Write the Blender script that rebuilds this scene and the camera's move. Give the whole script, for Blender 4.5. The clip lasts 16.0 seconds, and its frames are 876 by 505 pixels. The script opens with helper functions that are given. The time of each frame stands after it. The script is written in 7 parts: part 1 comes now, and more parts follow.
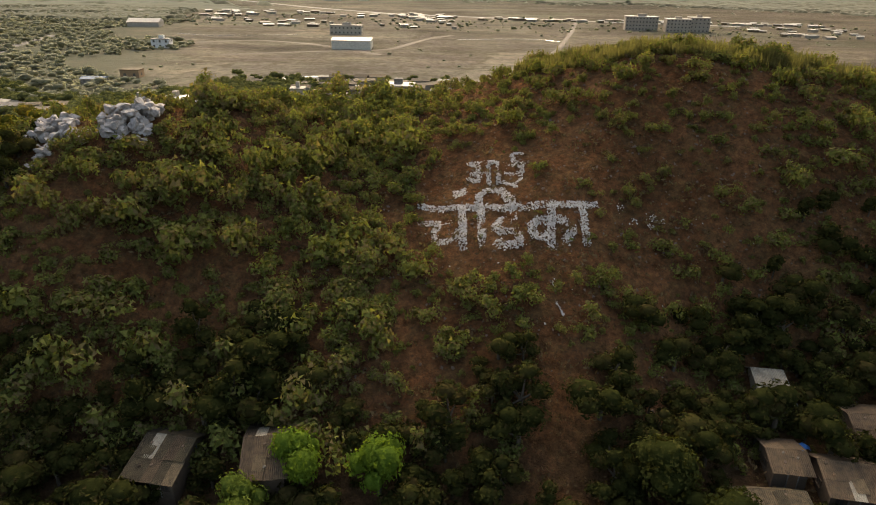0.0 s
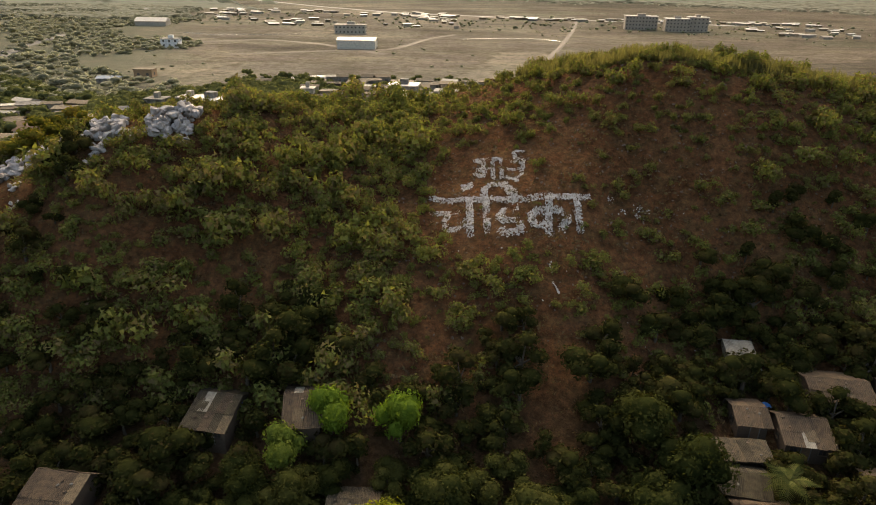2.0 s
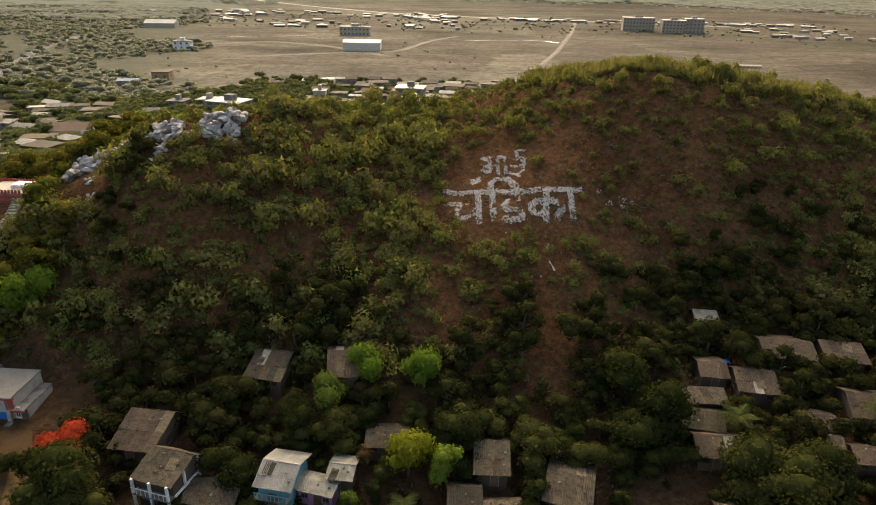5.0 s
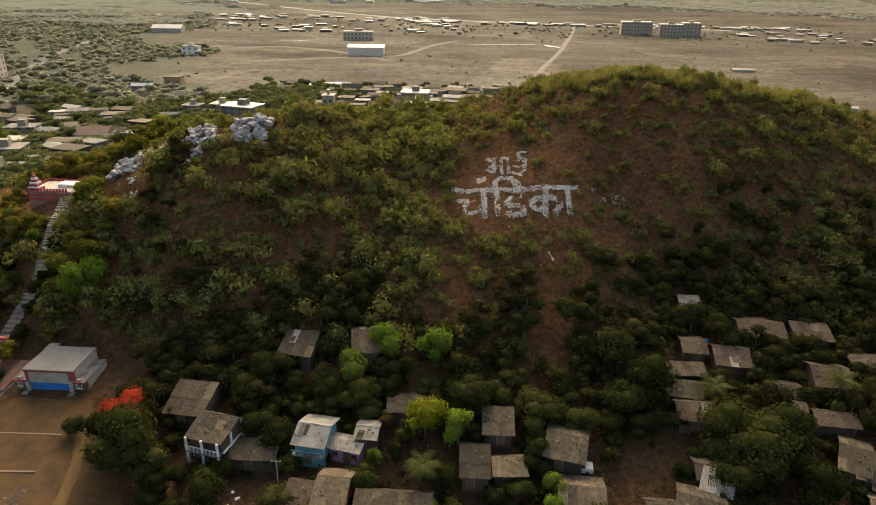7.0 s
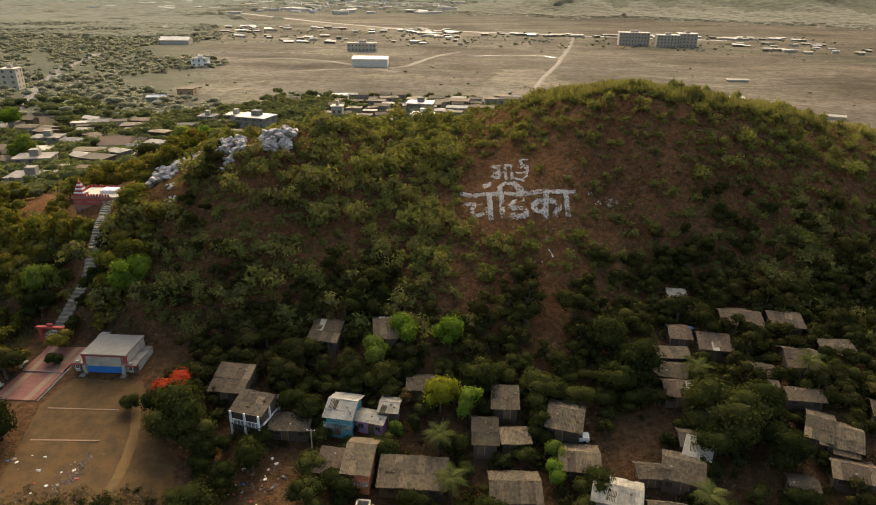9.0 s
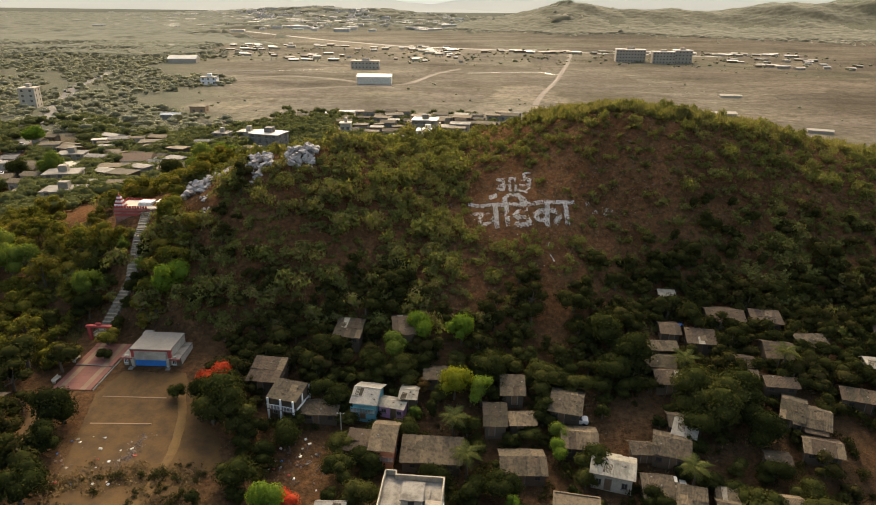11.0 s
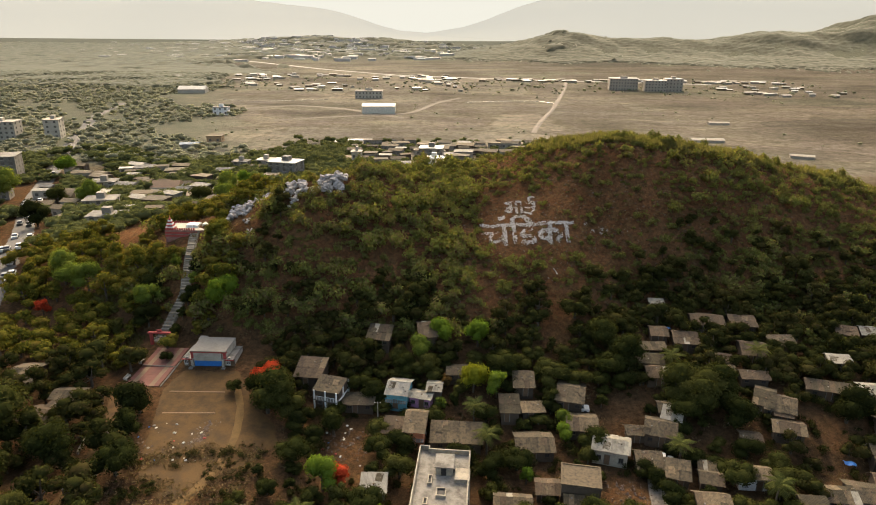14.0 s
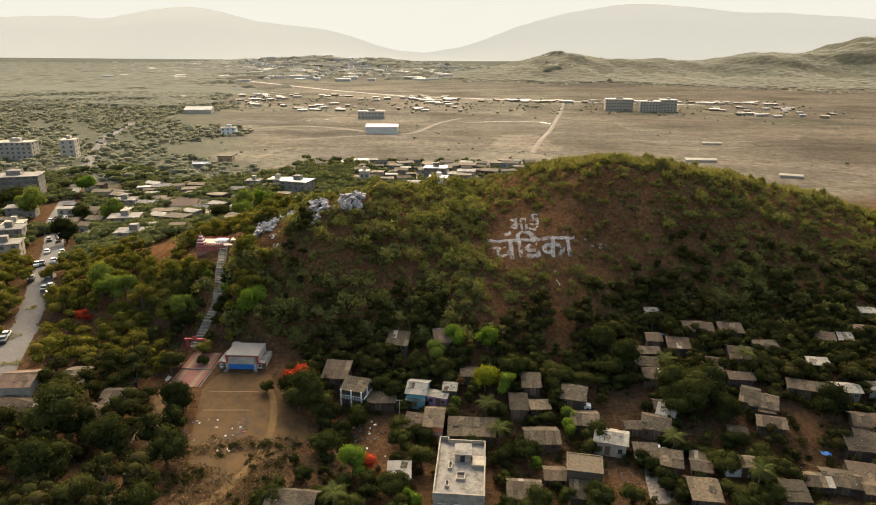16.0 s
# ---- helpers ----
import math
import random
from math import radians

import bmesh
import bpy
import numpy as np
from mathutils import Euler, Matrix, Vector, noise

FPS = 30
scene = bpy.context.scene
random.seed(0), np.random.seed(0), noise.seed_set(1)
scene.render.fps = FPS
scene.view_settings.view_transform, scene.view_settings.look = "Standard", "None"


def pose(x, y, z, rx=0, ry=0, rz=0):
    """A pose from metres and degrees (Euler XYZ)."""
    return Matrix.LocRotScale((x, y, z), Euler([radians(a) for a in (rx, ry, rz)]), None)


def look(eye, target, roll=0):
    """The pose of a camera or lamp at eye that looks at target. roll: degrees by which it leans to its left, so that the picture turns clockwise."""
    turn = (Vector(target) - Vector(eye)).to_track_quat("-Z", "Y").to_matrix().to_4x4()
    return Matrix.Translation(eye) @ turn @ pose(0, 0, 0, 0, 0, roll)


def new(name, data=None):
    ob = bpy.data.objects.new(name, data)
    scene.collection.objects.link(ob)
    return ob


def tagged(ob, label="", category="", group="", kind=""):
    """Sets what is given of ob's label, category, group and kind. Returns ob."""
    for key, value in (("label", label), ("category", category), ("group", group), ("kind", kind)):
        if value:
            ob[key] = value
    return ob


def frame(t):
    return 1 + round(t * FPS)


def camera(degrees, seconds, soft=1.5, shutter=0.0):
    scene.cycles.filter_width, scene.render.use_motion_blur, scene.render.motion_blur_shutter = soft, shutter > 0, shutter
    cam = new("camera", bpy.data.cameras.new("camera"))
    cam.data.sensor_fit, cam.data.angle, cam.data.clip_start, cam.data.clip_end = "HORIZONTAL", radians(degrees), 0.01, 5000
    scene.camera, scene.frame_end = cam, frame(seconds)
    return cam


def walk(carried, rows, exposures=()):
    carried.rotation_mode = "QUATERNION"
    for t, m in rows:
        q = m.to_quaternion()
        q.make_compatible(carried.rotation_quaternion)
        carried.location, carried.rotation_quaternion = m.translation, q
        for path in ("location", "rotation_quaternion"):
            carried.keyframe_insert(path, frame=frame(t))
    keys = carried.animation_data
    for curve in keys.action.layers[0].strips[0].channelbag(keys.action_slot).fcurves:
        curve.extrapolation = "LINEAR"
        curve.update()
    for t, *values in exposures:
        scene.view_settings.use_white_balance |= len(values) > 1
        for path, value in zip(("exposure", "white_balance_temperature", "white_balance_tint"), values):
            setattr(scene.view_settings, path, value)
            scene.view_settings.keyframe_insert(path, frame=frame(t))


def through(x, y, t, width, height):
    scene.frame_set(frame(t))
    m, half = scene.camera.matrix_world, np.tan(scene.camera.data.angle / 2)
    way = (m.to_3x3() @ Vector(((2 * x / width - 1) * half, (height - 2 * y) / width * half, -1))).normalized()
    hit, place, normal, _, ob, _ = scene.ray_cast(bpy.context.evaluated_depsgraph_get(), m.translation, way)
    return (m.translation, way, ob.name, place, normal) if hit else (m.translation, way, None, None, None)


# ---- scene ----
cam = camera(68.0, 16.0, 1.0)
# seconds, place, and turn: tilt, heading, roll
PATH = [
    (0, -0.260, 2.357, 49.262, 66.790, 2.770, 1.075),
    (0.5, -0.435, -0.263, 49.905, 66.686, 2.809, 1.090),
    (1, -0.626, -2.821, 50.556, 66.629, 2.832, 1.104),
    (1.5, -0.831, -5.340, 51.214, 66.596, 2.845, 1.118),
    (2, -1.047, -7.842, 51.877, 66.574, 2.849, 1.130),
    (2.5, -1.272, -10.342, 52.545, 66.553, 2.847, 1.140),
    (3, -1.504, -12.854, 53.216, 66.530, 2.843, 1.146),
    (3.5, -1.742, -15.390, 53.890, 66.506, 2.837, 1.148),
    (4, -1.988, -17.957, 54.567, 66.481, 2.832, 1.145),
    (4.5, -2.240, -20.561, 55.247, 66.462, 2.828, 1.138),
    (5, -2.499, -23.206, 55.928, 66.454, 2.827, 1.125),
    (5.5, -2.767, -25.895, 56.612, 66.462, 2.829, 1.108),
    (6, -3.045, -28.626, 57.297, 66.493, 2.834, 1.085),
    (6.5, -3.336, -31.400, 57.985, 66.551, 2.841, 1.057),
    (7, -3.639, -34.213, 58.676, 66.643, 2.851, 1.024),
    (7.5, -3.959, -37.063, 59.369, 66.770, 2.863, 0.986),
    (8, -4.298, -39.947, 60.065, 66.934, 2.874, 0.945),
    (8.5, -4.656, -42.860, 60.766, 67.136, 2.885, 0.899),
    (9, -5.039, -45.798, 61.470, 67.375, 2.894, 0.850),
    (9.5, -5.447, -48.757, 62.179, 67.648, 2.899, 0.799),
    (10, -5.883, -51.734, 62.893, 67.950, 2.899, 0.746),
    (10.5, -6.349, -54.726, 63.613, 68.277, 2.893, 0.692),
    (11, -6.848, -57.731, 64.339, 68.623, 2.880, 0.639),
    (11.5, -7.382, -60.748, 65.072, 68.982, 2.858, 0.587),
    (12, -7.953, -63.778, 65.812, 69.347, 2.827, 0.539),
    (12.5, -8.561, -66.823, 66.559, 69.714, 2.787, 0.494),
    (13, -9.208, -69.887, 67.315, 70.078, 2.737, 0.456),
    (13.5, -9.896, -72.977, 68.080, 70.438, 2.680, 0.425),
    (14, -10.623, -76.102, 68.853, 70.794, 2.616, 0.403),
    (14.5, -11.390, -79.273, 69.635, 71.151, 2.548, 0.392),
    (15, -12.197, -82.505, 70.426, 71.519, 2.479, 0.393),
    (15.5, -13.042, -85.815, 71.227, 71.912, 2.413, 0.410),
    (16, -13.923, -89.225, 72.036, 72.353, 2.357, 0.444),
]
walk(cam, [(t, pose(x, y, z, tilt, 0, heading) @ pose(0, 0, 0, 0, 0, roll)) for t, x, y, z, tilt, heading, roll in PATH], [(0.0, 1.2, 7300, 7), (4.0, 1.24, 7300, 7), (9.0, 1.32, 7300, 7), (16.0, 1.52, 7300, 7)])

# ---- sky and sun: late haze, the low sun ahead ----
SUN_ELEVATION, SUN_AZIMUTH = 34.0, -6.0
world = bpy.data.worlds.new("sky")
scene.world = world
world.use_nodes = True
wn = world.node_tree.nodes
sky = wn.new("ShaderNodeTexSky")
sky.sky_type, sky.sun_disc = "NISHITA", False
sky.sun_elevation, sky.sun_rotation = radians(SUN_ELEVATION), radians(SUN_AZIMUTH)
sky.air_density, sky.dust_density, sky.ozone_density, sky.altitude = 1.0, 7.0, 0.5, 60
wn["Background"].inputs["Strength"].default_value = 0.15
world.node_tree.links.new(sky.outputs["Color"], wn["Background"].inputs["Color"])
sun = new("sun", bpy.data.lights.new("sun", "SUN"))
sun.data.energy, sun.data.angle, sun.data.color = 0.64, radians(14.0), (1.0, 0.88, 0.70)
az, el = radians(SUN_AZIMUTH), radians(SUN_ELEVATION)
sun_way = Vector((math.sin(az) * math.cos(el), math.cos(az) * math.cos(el), math.sin(el)))
sun.matrix_world = look(sun_way * 400, (0, 0, 0))

# ---- materials ----
def nodes_of(name, rough=0.85, spec=0.3):
    m = bpy.data.materials.new(name)
    m.use_nodes = True
    t = m.node_tree
    b = t.nodes["Principled BSDF"]
    b.inputs["Roughness"].default_value = rough
    b.inputs["Specular IOR Level"].default_value = spec
    return m, t, b


def add(t, kind, **kw):
    n = t.nodes.new(kind)
    for k, v in kw.items():
        n.inputs[k.replace("_", " ")].default_value = v
    return n


def ramp(t, source, stops):
    r = t.nodes.new("ShaderNodeValToRGB")
    e = r.color_ramp.elements
    while len(e) < len(stops):
        e.new(0.5)
    for el_, (p, c) in zip(e, stops):
        el_.position, el_.color = p, (*c, 1)
    t.links.new(source, r.inputs["Fac"])
    return r.outputs["Color"]


def mix(t, fac, a, b, blend="MIX"):
    n = t.nodes.new("ShaderNodeMix")
    n.data_type, n.blend_type = "RGBA", blend
    for key, v in (("Factor", fac), ("A", a), ("B", b)):
        s = next(i for i in n.inputs if i.name == key and i.type == ("VALUE" if key == "Factor" else "RGBA"))
        if isinstance(v, bpy.types.NodeSocket):
            t.links.new(v, s)
        else:
            s.default_value = v if key == "Factor" else (*v, 1)
    return next(o for o in n.outputs if o.type == "RGBA")


def noise_at(t, scale, detail=4, rough=0.6, coords=None, out="Fac"):
    n = add(t, "ShaderNodeTexNoise", Scale=scale, Detail=detail, Roughness=rough)
    t.links.new(coords if coords else place(t), n.inputs["Vector"])
    return n.outputs[out]


def place(t):
    n = t.nodes.get("Geometry") or t.nodes.new("ShaderNodeNewGeometry")
    return n.outputs["Position"]


def relief(t, b, source, strength=0.5, distance=0.05):
    n = add(t, "ShaderNodeBump", Strength=strength, Distance=distance)
    t.links.new(source, n.inputs["Height"])
    t.links.new(n.outputs["Normal"], b.inputs["Normal"])


def worn(name, base, dirt, rough=0.85, metal=0.0, scale=1.2, amount=0.55, by_piece=0.0, bump=0.3, spec=0.3, coords=None):
    """A painted, rendered or sheeted surface with stains and grain; by_piece: how much each object's own shade varies."""
    m, t, b = nodes_of(name, rough, spec)
    c = coords(t) if coords else place(t)
    big = ramp(t, noise_at(t, scale, 5, 0.65, c), [(0.42, (0, 0, 0)), (0.68, (amount,) * 3)])
    col = mix(t, big, base, dirt)
    fine = ramp(t, noise_at(t, scale * 9, 3, 0.6, c), [(0.3, (0.82,) * 3), (0.7, (1.12,) * 3)])
    col = mix(t, 1.0, col, fine, "MULTIPLY")
    if by_piece:
        info = t.nodes.new("ShaderNodeObjectInfo")
        col = mix(t, 1.0, col, ramp(t, info.outputs["Random"], [(0.0, (1 - by_piece,) * 3), (0.5, (1.0,) * 3), (1.0, (1 + by_piece * 0.8, 1 + by_piece * 0.75, 1 + by_piece * 0.65))]), "MULTIPLY")
    t.links.new(col, b.inputs["Base Color"])
    b.inputs["Metallic"].default_value = metal
    relief(t, b, noise_at(t, scale * 14, 3, 0.6, c), bump, 0.02)
    return m


def leaf(name, stops, through=0.35, by="Random Per Island", hazed=None, through_tint=(1.25, 1.15, 0.55), grain=4.5):
    """Leaves: each clump its own green, thin enough for the light behind to come through; an optional sheen pales far
    leaves, standing in for haze.
    """
    m = bpy.data.materials.new(name)
    m.use_nodes = True
    t = m.node_tree
    t.nodes.remove(t.nodes["Principled BSDF"])
    geo = t.nodes.new("ShaderNodeNewGeometry")
    info = t.nodes.new("ShaderNodeObjectInfo")
    half = add(t, "ShaderNodeMath")
    half.operation = "MULTIPLY_ADD"
    t.links.new(geo.outputs["Random Per Island"], half.inputs[0])
    half.inputs[1].default_value = 0.38
    scaled = add(t, "ShaderNodeMath")
    scaled.operation = "MULTIPLY"
    scaled.inputs[1].default_value = 0.62
    patches = noise_at(t, 0.11, 3, 0.5, geo.outputs["Position"])
    if by == "object":
        t.links.new(info.outputs["Random"], scaled.inputs[0])
    else:
        t.links.new(patches, scaled.inputs[0])
    t.links.new(scaled.outputs[0], half.inputs[2])
    col = ramp(t, half.outputs[0], stops)
    fine = noise_at(t, grain, 4, 0.7, geo.outputs["Position"])
    col = mix(t, 1.0, col, ramp(t, fine, [(0.32, (0.78,) * 3), (0.5, (1.0,) * 3), (0.68, (1.25,) * 3)]), "MULTIPLY")
    d, tr, mx = (t.nodes.new(k) for k in ("ShaderNodeBsdfDiffuse", "ShaderNodeBsdfTranslucent", "ShaderNodeMixShader"))
    t.links.new(col, d.inputs["Color"])
    t.links.new(mix(t, 1.0, col, through_tint, "MULTIPLY"), tr.inputs["Color"])
    mx.inputs[0].default_value = through
    t.links.new(d.outputs[0], mx.inputs[1])
    t.links.new(tr.outputs[0], mx.inputs[2])
    out = mx
    if hazed:
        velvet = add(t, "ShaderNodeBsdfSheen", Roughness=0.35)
        velvet.inputs["Color"].default_value = (*hazed, 1)
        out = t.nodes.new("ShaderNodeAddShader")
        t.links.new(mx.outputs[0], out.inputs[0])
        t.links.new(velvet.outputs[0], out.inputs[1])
    t.links.new(out.outputs[0], t.nodes["Material Output"].inputs["Surface"])
    return m


# Village leaves darker, western slope paler: dim foreground and sunlight put in the colour.
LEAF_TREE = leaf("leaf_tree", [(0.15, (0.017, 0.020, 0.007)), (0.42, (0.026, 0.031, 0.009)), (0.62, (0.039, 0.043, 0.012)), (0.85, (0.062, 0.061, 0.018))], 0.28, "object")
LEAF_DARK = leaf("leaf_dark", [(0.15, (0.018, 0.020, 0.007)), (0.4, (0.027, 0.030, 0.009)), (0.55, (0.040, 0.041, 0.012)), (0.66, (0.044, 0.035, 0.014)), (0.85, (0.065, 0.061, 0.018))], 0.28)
LEAF_LIT = leaf("leaf_lit", [(0.15, (0.043, 0.046, 0.010)), (0.38, (0.075, 0.078, 0.014)), (0.52, (0.128, 0.119, 0.020)), (0.66, (0.147, 0.106, 0.025)), (0.85, (0.227, 0.199, 0.033))], 0.35)
LEAF_OLIVE = leaf("leaf_olive", [(0.1, (0.079, 0.107, 0.022)), (0.5, (0.112, 0.146, 0.028)), (0.9, (0.178, 0.200, 0.041))], 0.4, "object")
LEAF_LIME = leaf("leaf_lime", [(0, (0.076, 0.125, 0.018)), (0.6, (0.128, 0.190, 0.027)), (1, (0.186, 0.228, 0.038))], 0.45, "object")
LEAF_GOLD = leaf("leaf_gold", [(0, (0.141, 0.151, 0.017)), (0.6, (0.226, 0.235, 0.026)), (1, (0.283, 0.279, 0.037))], 0.45, "object")
LEAF_RUSTY = leaf("leaf_rusty", [(0, (0.085, 0.052, 0.018)), (0.6, (0.12, 0.072, 0.026)), (1, (0.15, 0.095, 0.034))], 0.35, "object")
LEAF_FLAME = leaf("leaf_flame", [(0.0, (0.252, 0.032, 0.017)), (0.6, (0.378, 0.055, 0.024)), (1.0, (0.414, 0.085, 0.030))], 0.35)
# Hill scrub: base colour paled to hold the haze over the slope.
LEAF_BUSH = leaf("leaf_bush", [(0.15, (0.078, 0.084, 0.028)), (0.36, (0.119, 0.133, 0.039)), (0.5, (0.158, 0.170, 0.048)), (0.6, (0.158, 0.130, 0.057)), (0.7, (0.136, 0.108, 0.054)), (0.82, (0.195, 0.207, 0.057))], 0.42)
LEAF_MID = leaf("leaf_mid", [(0.1, (0.075, 0.082, 0.036)), (0.45, (0.105, 0.112, 0.045)), (0.7, (0.135, 0.138, 0.055)), (0.95, (0.18, 0.17, 0.07))], 0.45, through_tint=(1.1, 1.08, 0.7))
LEAF_PALM = leaf("leaf_palm", [(0.1, (0.05, 0.06, 0.02)), (0.5, (0.09, 0.1, 0.03)), (0.9, (0.15, 0.14, 0.05))], 0.4)
DRY_BRUSH = leaf("dry_brush", [(0.2, (0.07, 0.048, 0.03)), (0.5, (0.12, 0.085, 0.05)), (0.8, (0.16, 0.125, 0.065))], 0.3)
LEAF_GRASS = leaf("leaf_grass", [(0, (0.088, 0.090, 0.038)), (0.6, (0.133, 0.126, 0.057)), (1, (0.177, 0.158, 0.085))], 0.5)
# Far leaves: greyed, paler base colours and the sheen imitate haze.
LEAF_WOOD = leaf("leaf_wood", [(0.1, (0.065, 0.071, 0.046)), (0.4, (0.085, 0.091, 0.059)), (0.7, (0.112, 0.114, 0.073)), (0.95, (0.142, 0.138, 0.090))], 0.5, hazed=(0.3, 0.28, 0.23), through_tint=(1.0, 1.0, 0.85), grain=0.2)
LEAF_FAR = leaf("leaf_far", [(0.1, (0.207, 0.205, 0.137)), (0.6, (0.231, 0.230, 0.155)), (1, (0.255, 0.249, 0.167))], 0.6, hazed=(0.3, 0.28, 0.23), through_tint=(1.0, 1.0, 0.85))
LEAF_DISTANT = leaf("leaf_distant", [(0.1, (0.069, 0.076, 0.055)), (0.4, (0.085, 0.090, 0.064)), (0.7, (0.100, 0.104, 0.075)), (0.95, (0.121, 0.118, 0.085))], 0.5, hazed=(0.3, 0.28, 0.23), through_tint=(1.0, 1.0, 0.85), grain=0.1)
BARK = worn("bark", (0.09, 0.07, 0.05), (0.05, 0.04, 0.03), 0.95, bump=0.6, scale=3)
ROOF_GREY = worn("roof_asbestos", (0.102, 0.076, 0.045), (0.032, 0.027, 0.018), 0.9, by_piece=0.3, scale=1.9, amount=0.95)
ROOF_DARK = worn("roof_mossy", (0.068, 0.053, 0.030), (0.032, 0.026, 0.016), 0.92, by_piece=0.25, scale=1.6, amount=0.95)
ROOF_RUST = worn("roof_rusty", (0.10, 0.068, 0.041), (0.05, 0.036, 0.023), 0.9, by_piece=0.3, scale=2.0, amount=0.95)
DULL_CREAM = worn("dusty_cream", (0.31, 0.27, 0.21), (0.17, 0.145, 0.115), 0.85, scale=0.5, by_piece=0.3, amount=0.85)
ROOF_LIGHT = worn("roof_weathered", (0.15, 0.11, 0.064), (0.064, 0.048, 0.03), 0.88, by_piece=0.3, scale=1.9, amount=0.95)
ROOF_BRIGHT = worn("roof_new_sheet", (0.30, 0.27, 0.21), (0.15, 0.13, 0.10), 0.7, by_piece=0.2, scale=1.1, amount=0.9)
ROOF_METAL = worn("roof_zinc", (0.27, 0.25, 0.21), (0.145, 0.125, 0.10), 0.6, 0.12, by_piece=0.16, scale=0.8)
ROOF_TILE = worn("roof_tile", (0.16, 0.10, 0.062), (0.08, 0.056, 0.04), 0.85, by_piece=0.3)
CONCRETE = worn("concrete", (0.215, 0.195, 0.165), (0.085, 0.075, 0.06), 0.9, scale=0.7, amount=0.95)
CREAM = worn("cream_paint", (0.62, 0.57, 0.46), (0.34, 0.30, 0.24), 0.8, scale=0.8)
WHITE = worn("white_paint", (0.74, 0.72, 0.68), (0.42, 0.38, 0.33), 0.8, scale=0.9)
MUD_WALL = worn("mud_wall", (0.095, 0.068, 0.046), (0.05, 0.037, 0.027), 0.95, scale=0.9, by_piece=0.3)
TURQUOISE = worn("turquoise_paint", (0.11, 0.30, 0.33), (0.09, 0.18, 0.20), 0.8)
PINK = worn("pink_paint", (0.45, 0.22, 0.36), (0.28, 0.17, 0.22), 0.8)
ORANGE = worn("orange_paint", (0.52, 0.2, 0.1), (0.32, 0.15, 0.09), 0.8)
RED = worn("red_paint", (0.38, 0.06, 0.05), (0.22, 0.05, 0.04), 0.75)
BLUE = worn("blue_shutter", (0.02, 0.17, 0.48), (0.03, 0.12, 0.28), 0.55)
TARP = worn("blue_tarpaulin", (0.025, 0.14, 0.40), (0.03, 0.10, 0.24), 0.5)
FAR_WALL = worn("hazy_plaster", (0.38, 0.335, 0.265), (0.25, 0.215, 0.165), 0.85, scale=0.25, by_piece=0.15)
DARK = worn("dark_opening", (0.03, 0.027, 0.024), (0.015, 0.014, 0.013), 0.7)
WOOD = worn("door_wood", (0.15, 0.09, 0.05), (0.07, 0.05, 0.03), 0.7)
PAVER = worn("red_paver", (0.19, 0.075, 0.055), (0.13, 0.065, 0.047), 0.85, by_piece=0.06)
STRIPE = worn("cream_paver", (0.22, 0.14, 0.085), (0.16, 0.105, 0.065), 0.85, by_piece=0.08)
STEP_STONE = worn("dusty_step_stone", (0.25, 0.215, 0.165), (0.14, 0.12, 0.09), 0.92, scale=0.6, amount=0.9, by_piece=0.15)
ASPHALT = worn("asphalt", (0.11, 0.10, 0.088), (0.075, 0.062, 0.05), 0.9, scale=0.15)
LETTER_STONE = worn("limewashed_stone", (0.56, 0.51, 0.45), (0.24, 0.20, 0.165), 0.92, scale=1.8, amount=0.85, bump=0.9)
STONE_WHITE = worn("whitewashed_stone", (0.43, 0.385, 0.345), (0.15, 0.125, 0.105), 0.9, scale=0.9, amount=0.95, bump=0.9)
ROCK = worn("brown_rock", (0.14, 0.10, 0.075), (0.07, 0.05, 0.04), 0.95, scale=0.8, bump=0.8)
WATER = worn("canal_water", (0.05, 0.05, 0.045), (0.04, 0.04, 0.03), 0.08, spec=0.8, bump=0.02)
RUBBER = worn("rubber", (0.02, 0.02, 0.02), (0.03, 0.03, 0.03), 0.9)
CAR_WHITE = worn("car_white", (0.52, 0.51, 0.48), (0.36, 0.33, 0.29), 0.45, spec=0.5)
CAR_DARK = worn("car_dark", (0.05, 0.055, 0.05), (0.07, 0.06, 0.05), 0.3, spec=0.5)
CAR_RED = worn("car_red", (0.4, 0.04, 0.03), (0.25, 0.05, 0.04), 0.35, spec=0.5)
WINDSCREEN = worn("windscreen", (0.03, 0.035, 0.04), (0.02, 0.02, 0.02), 0.08, spec=0.6)


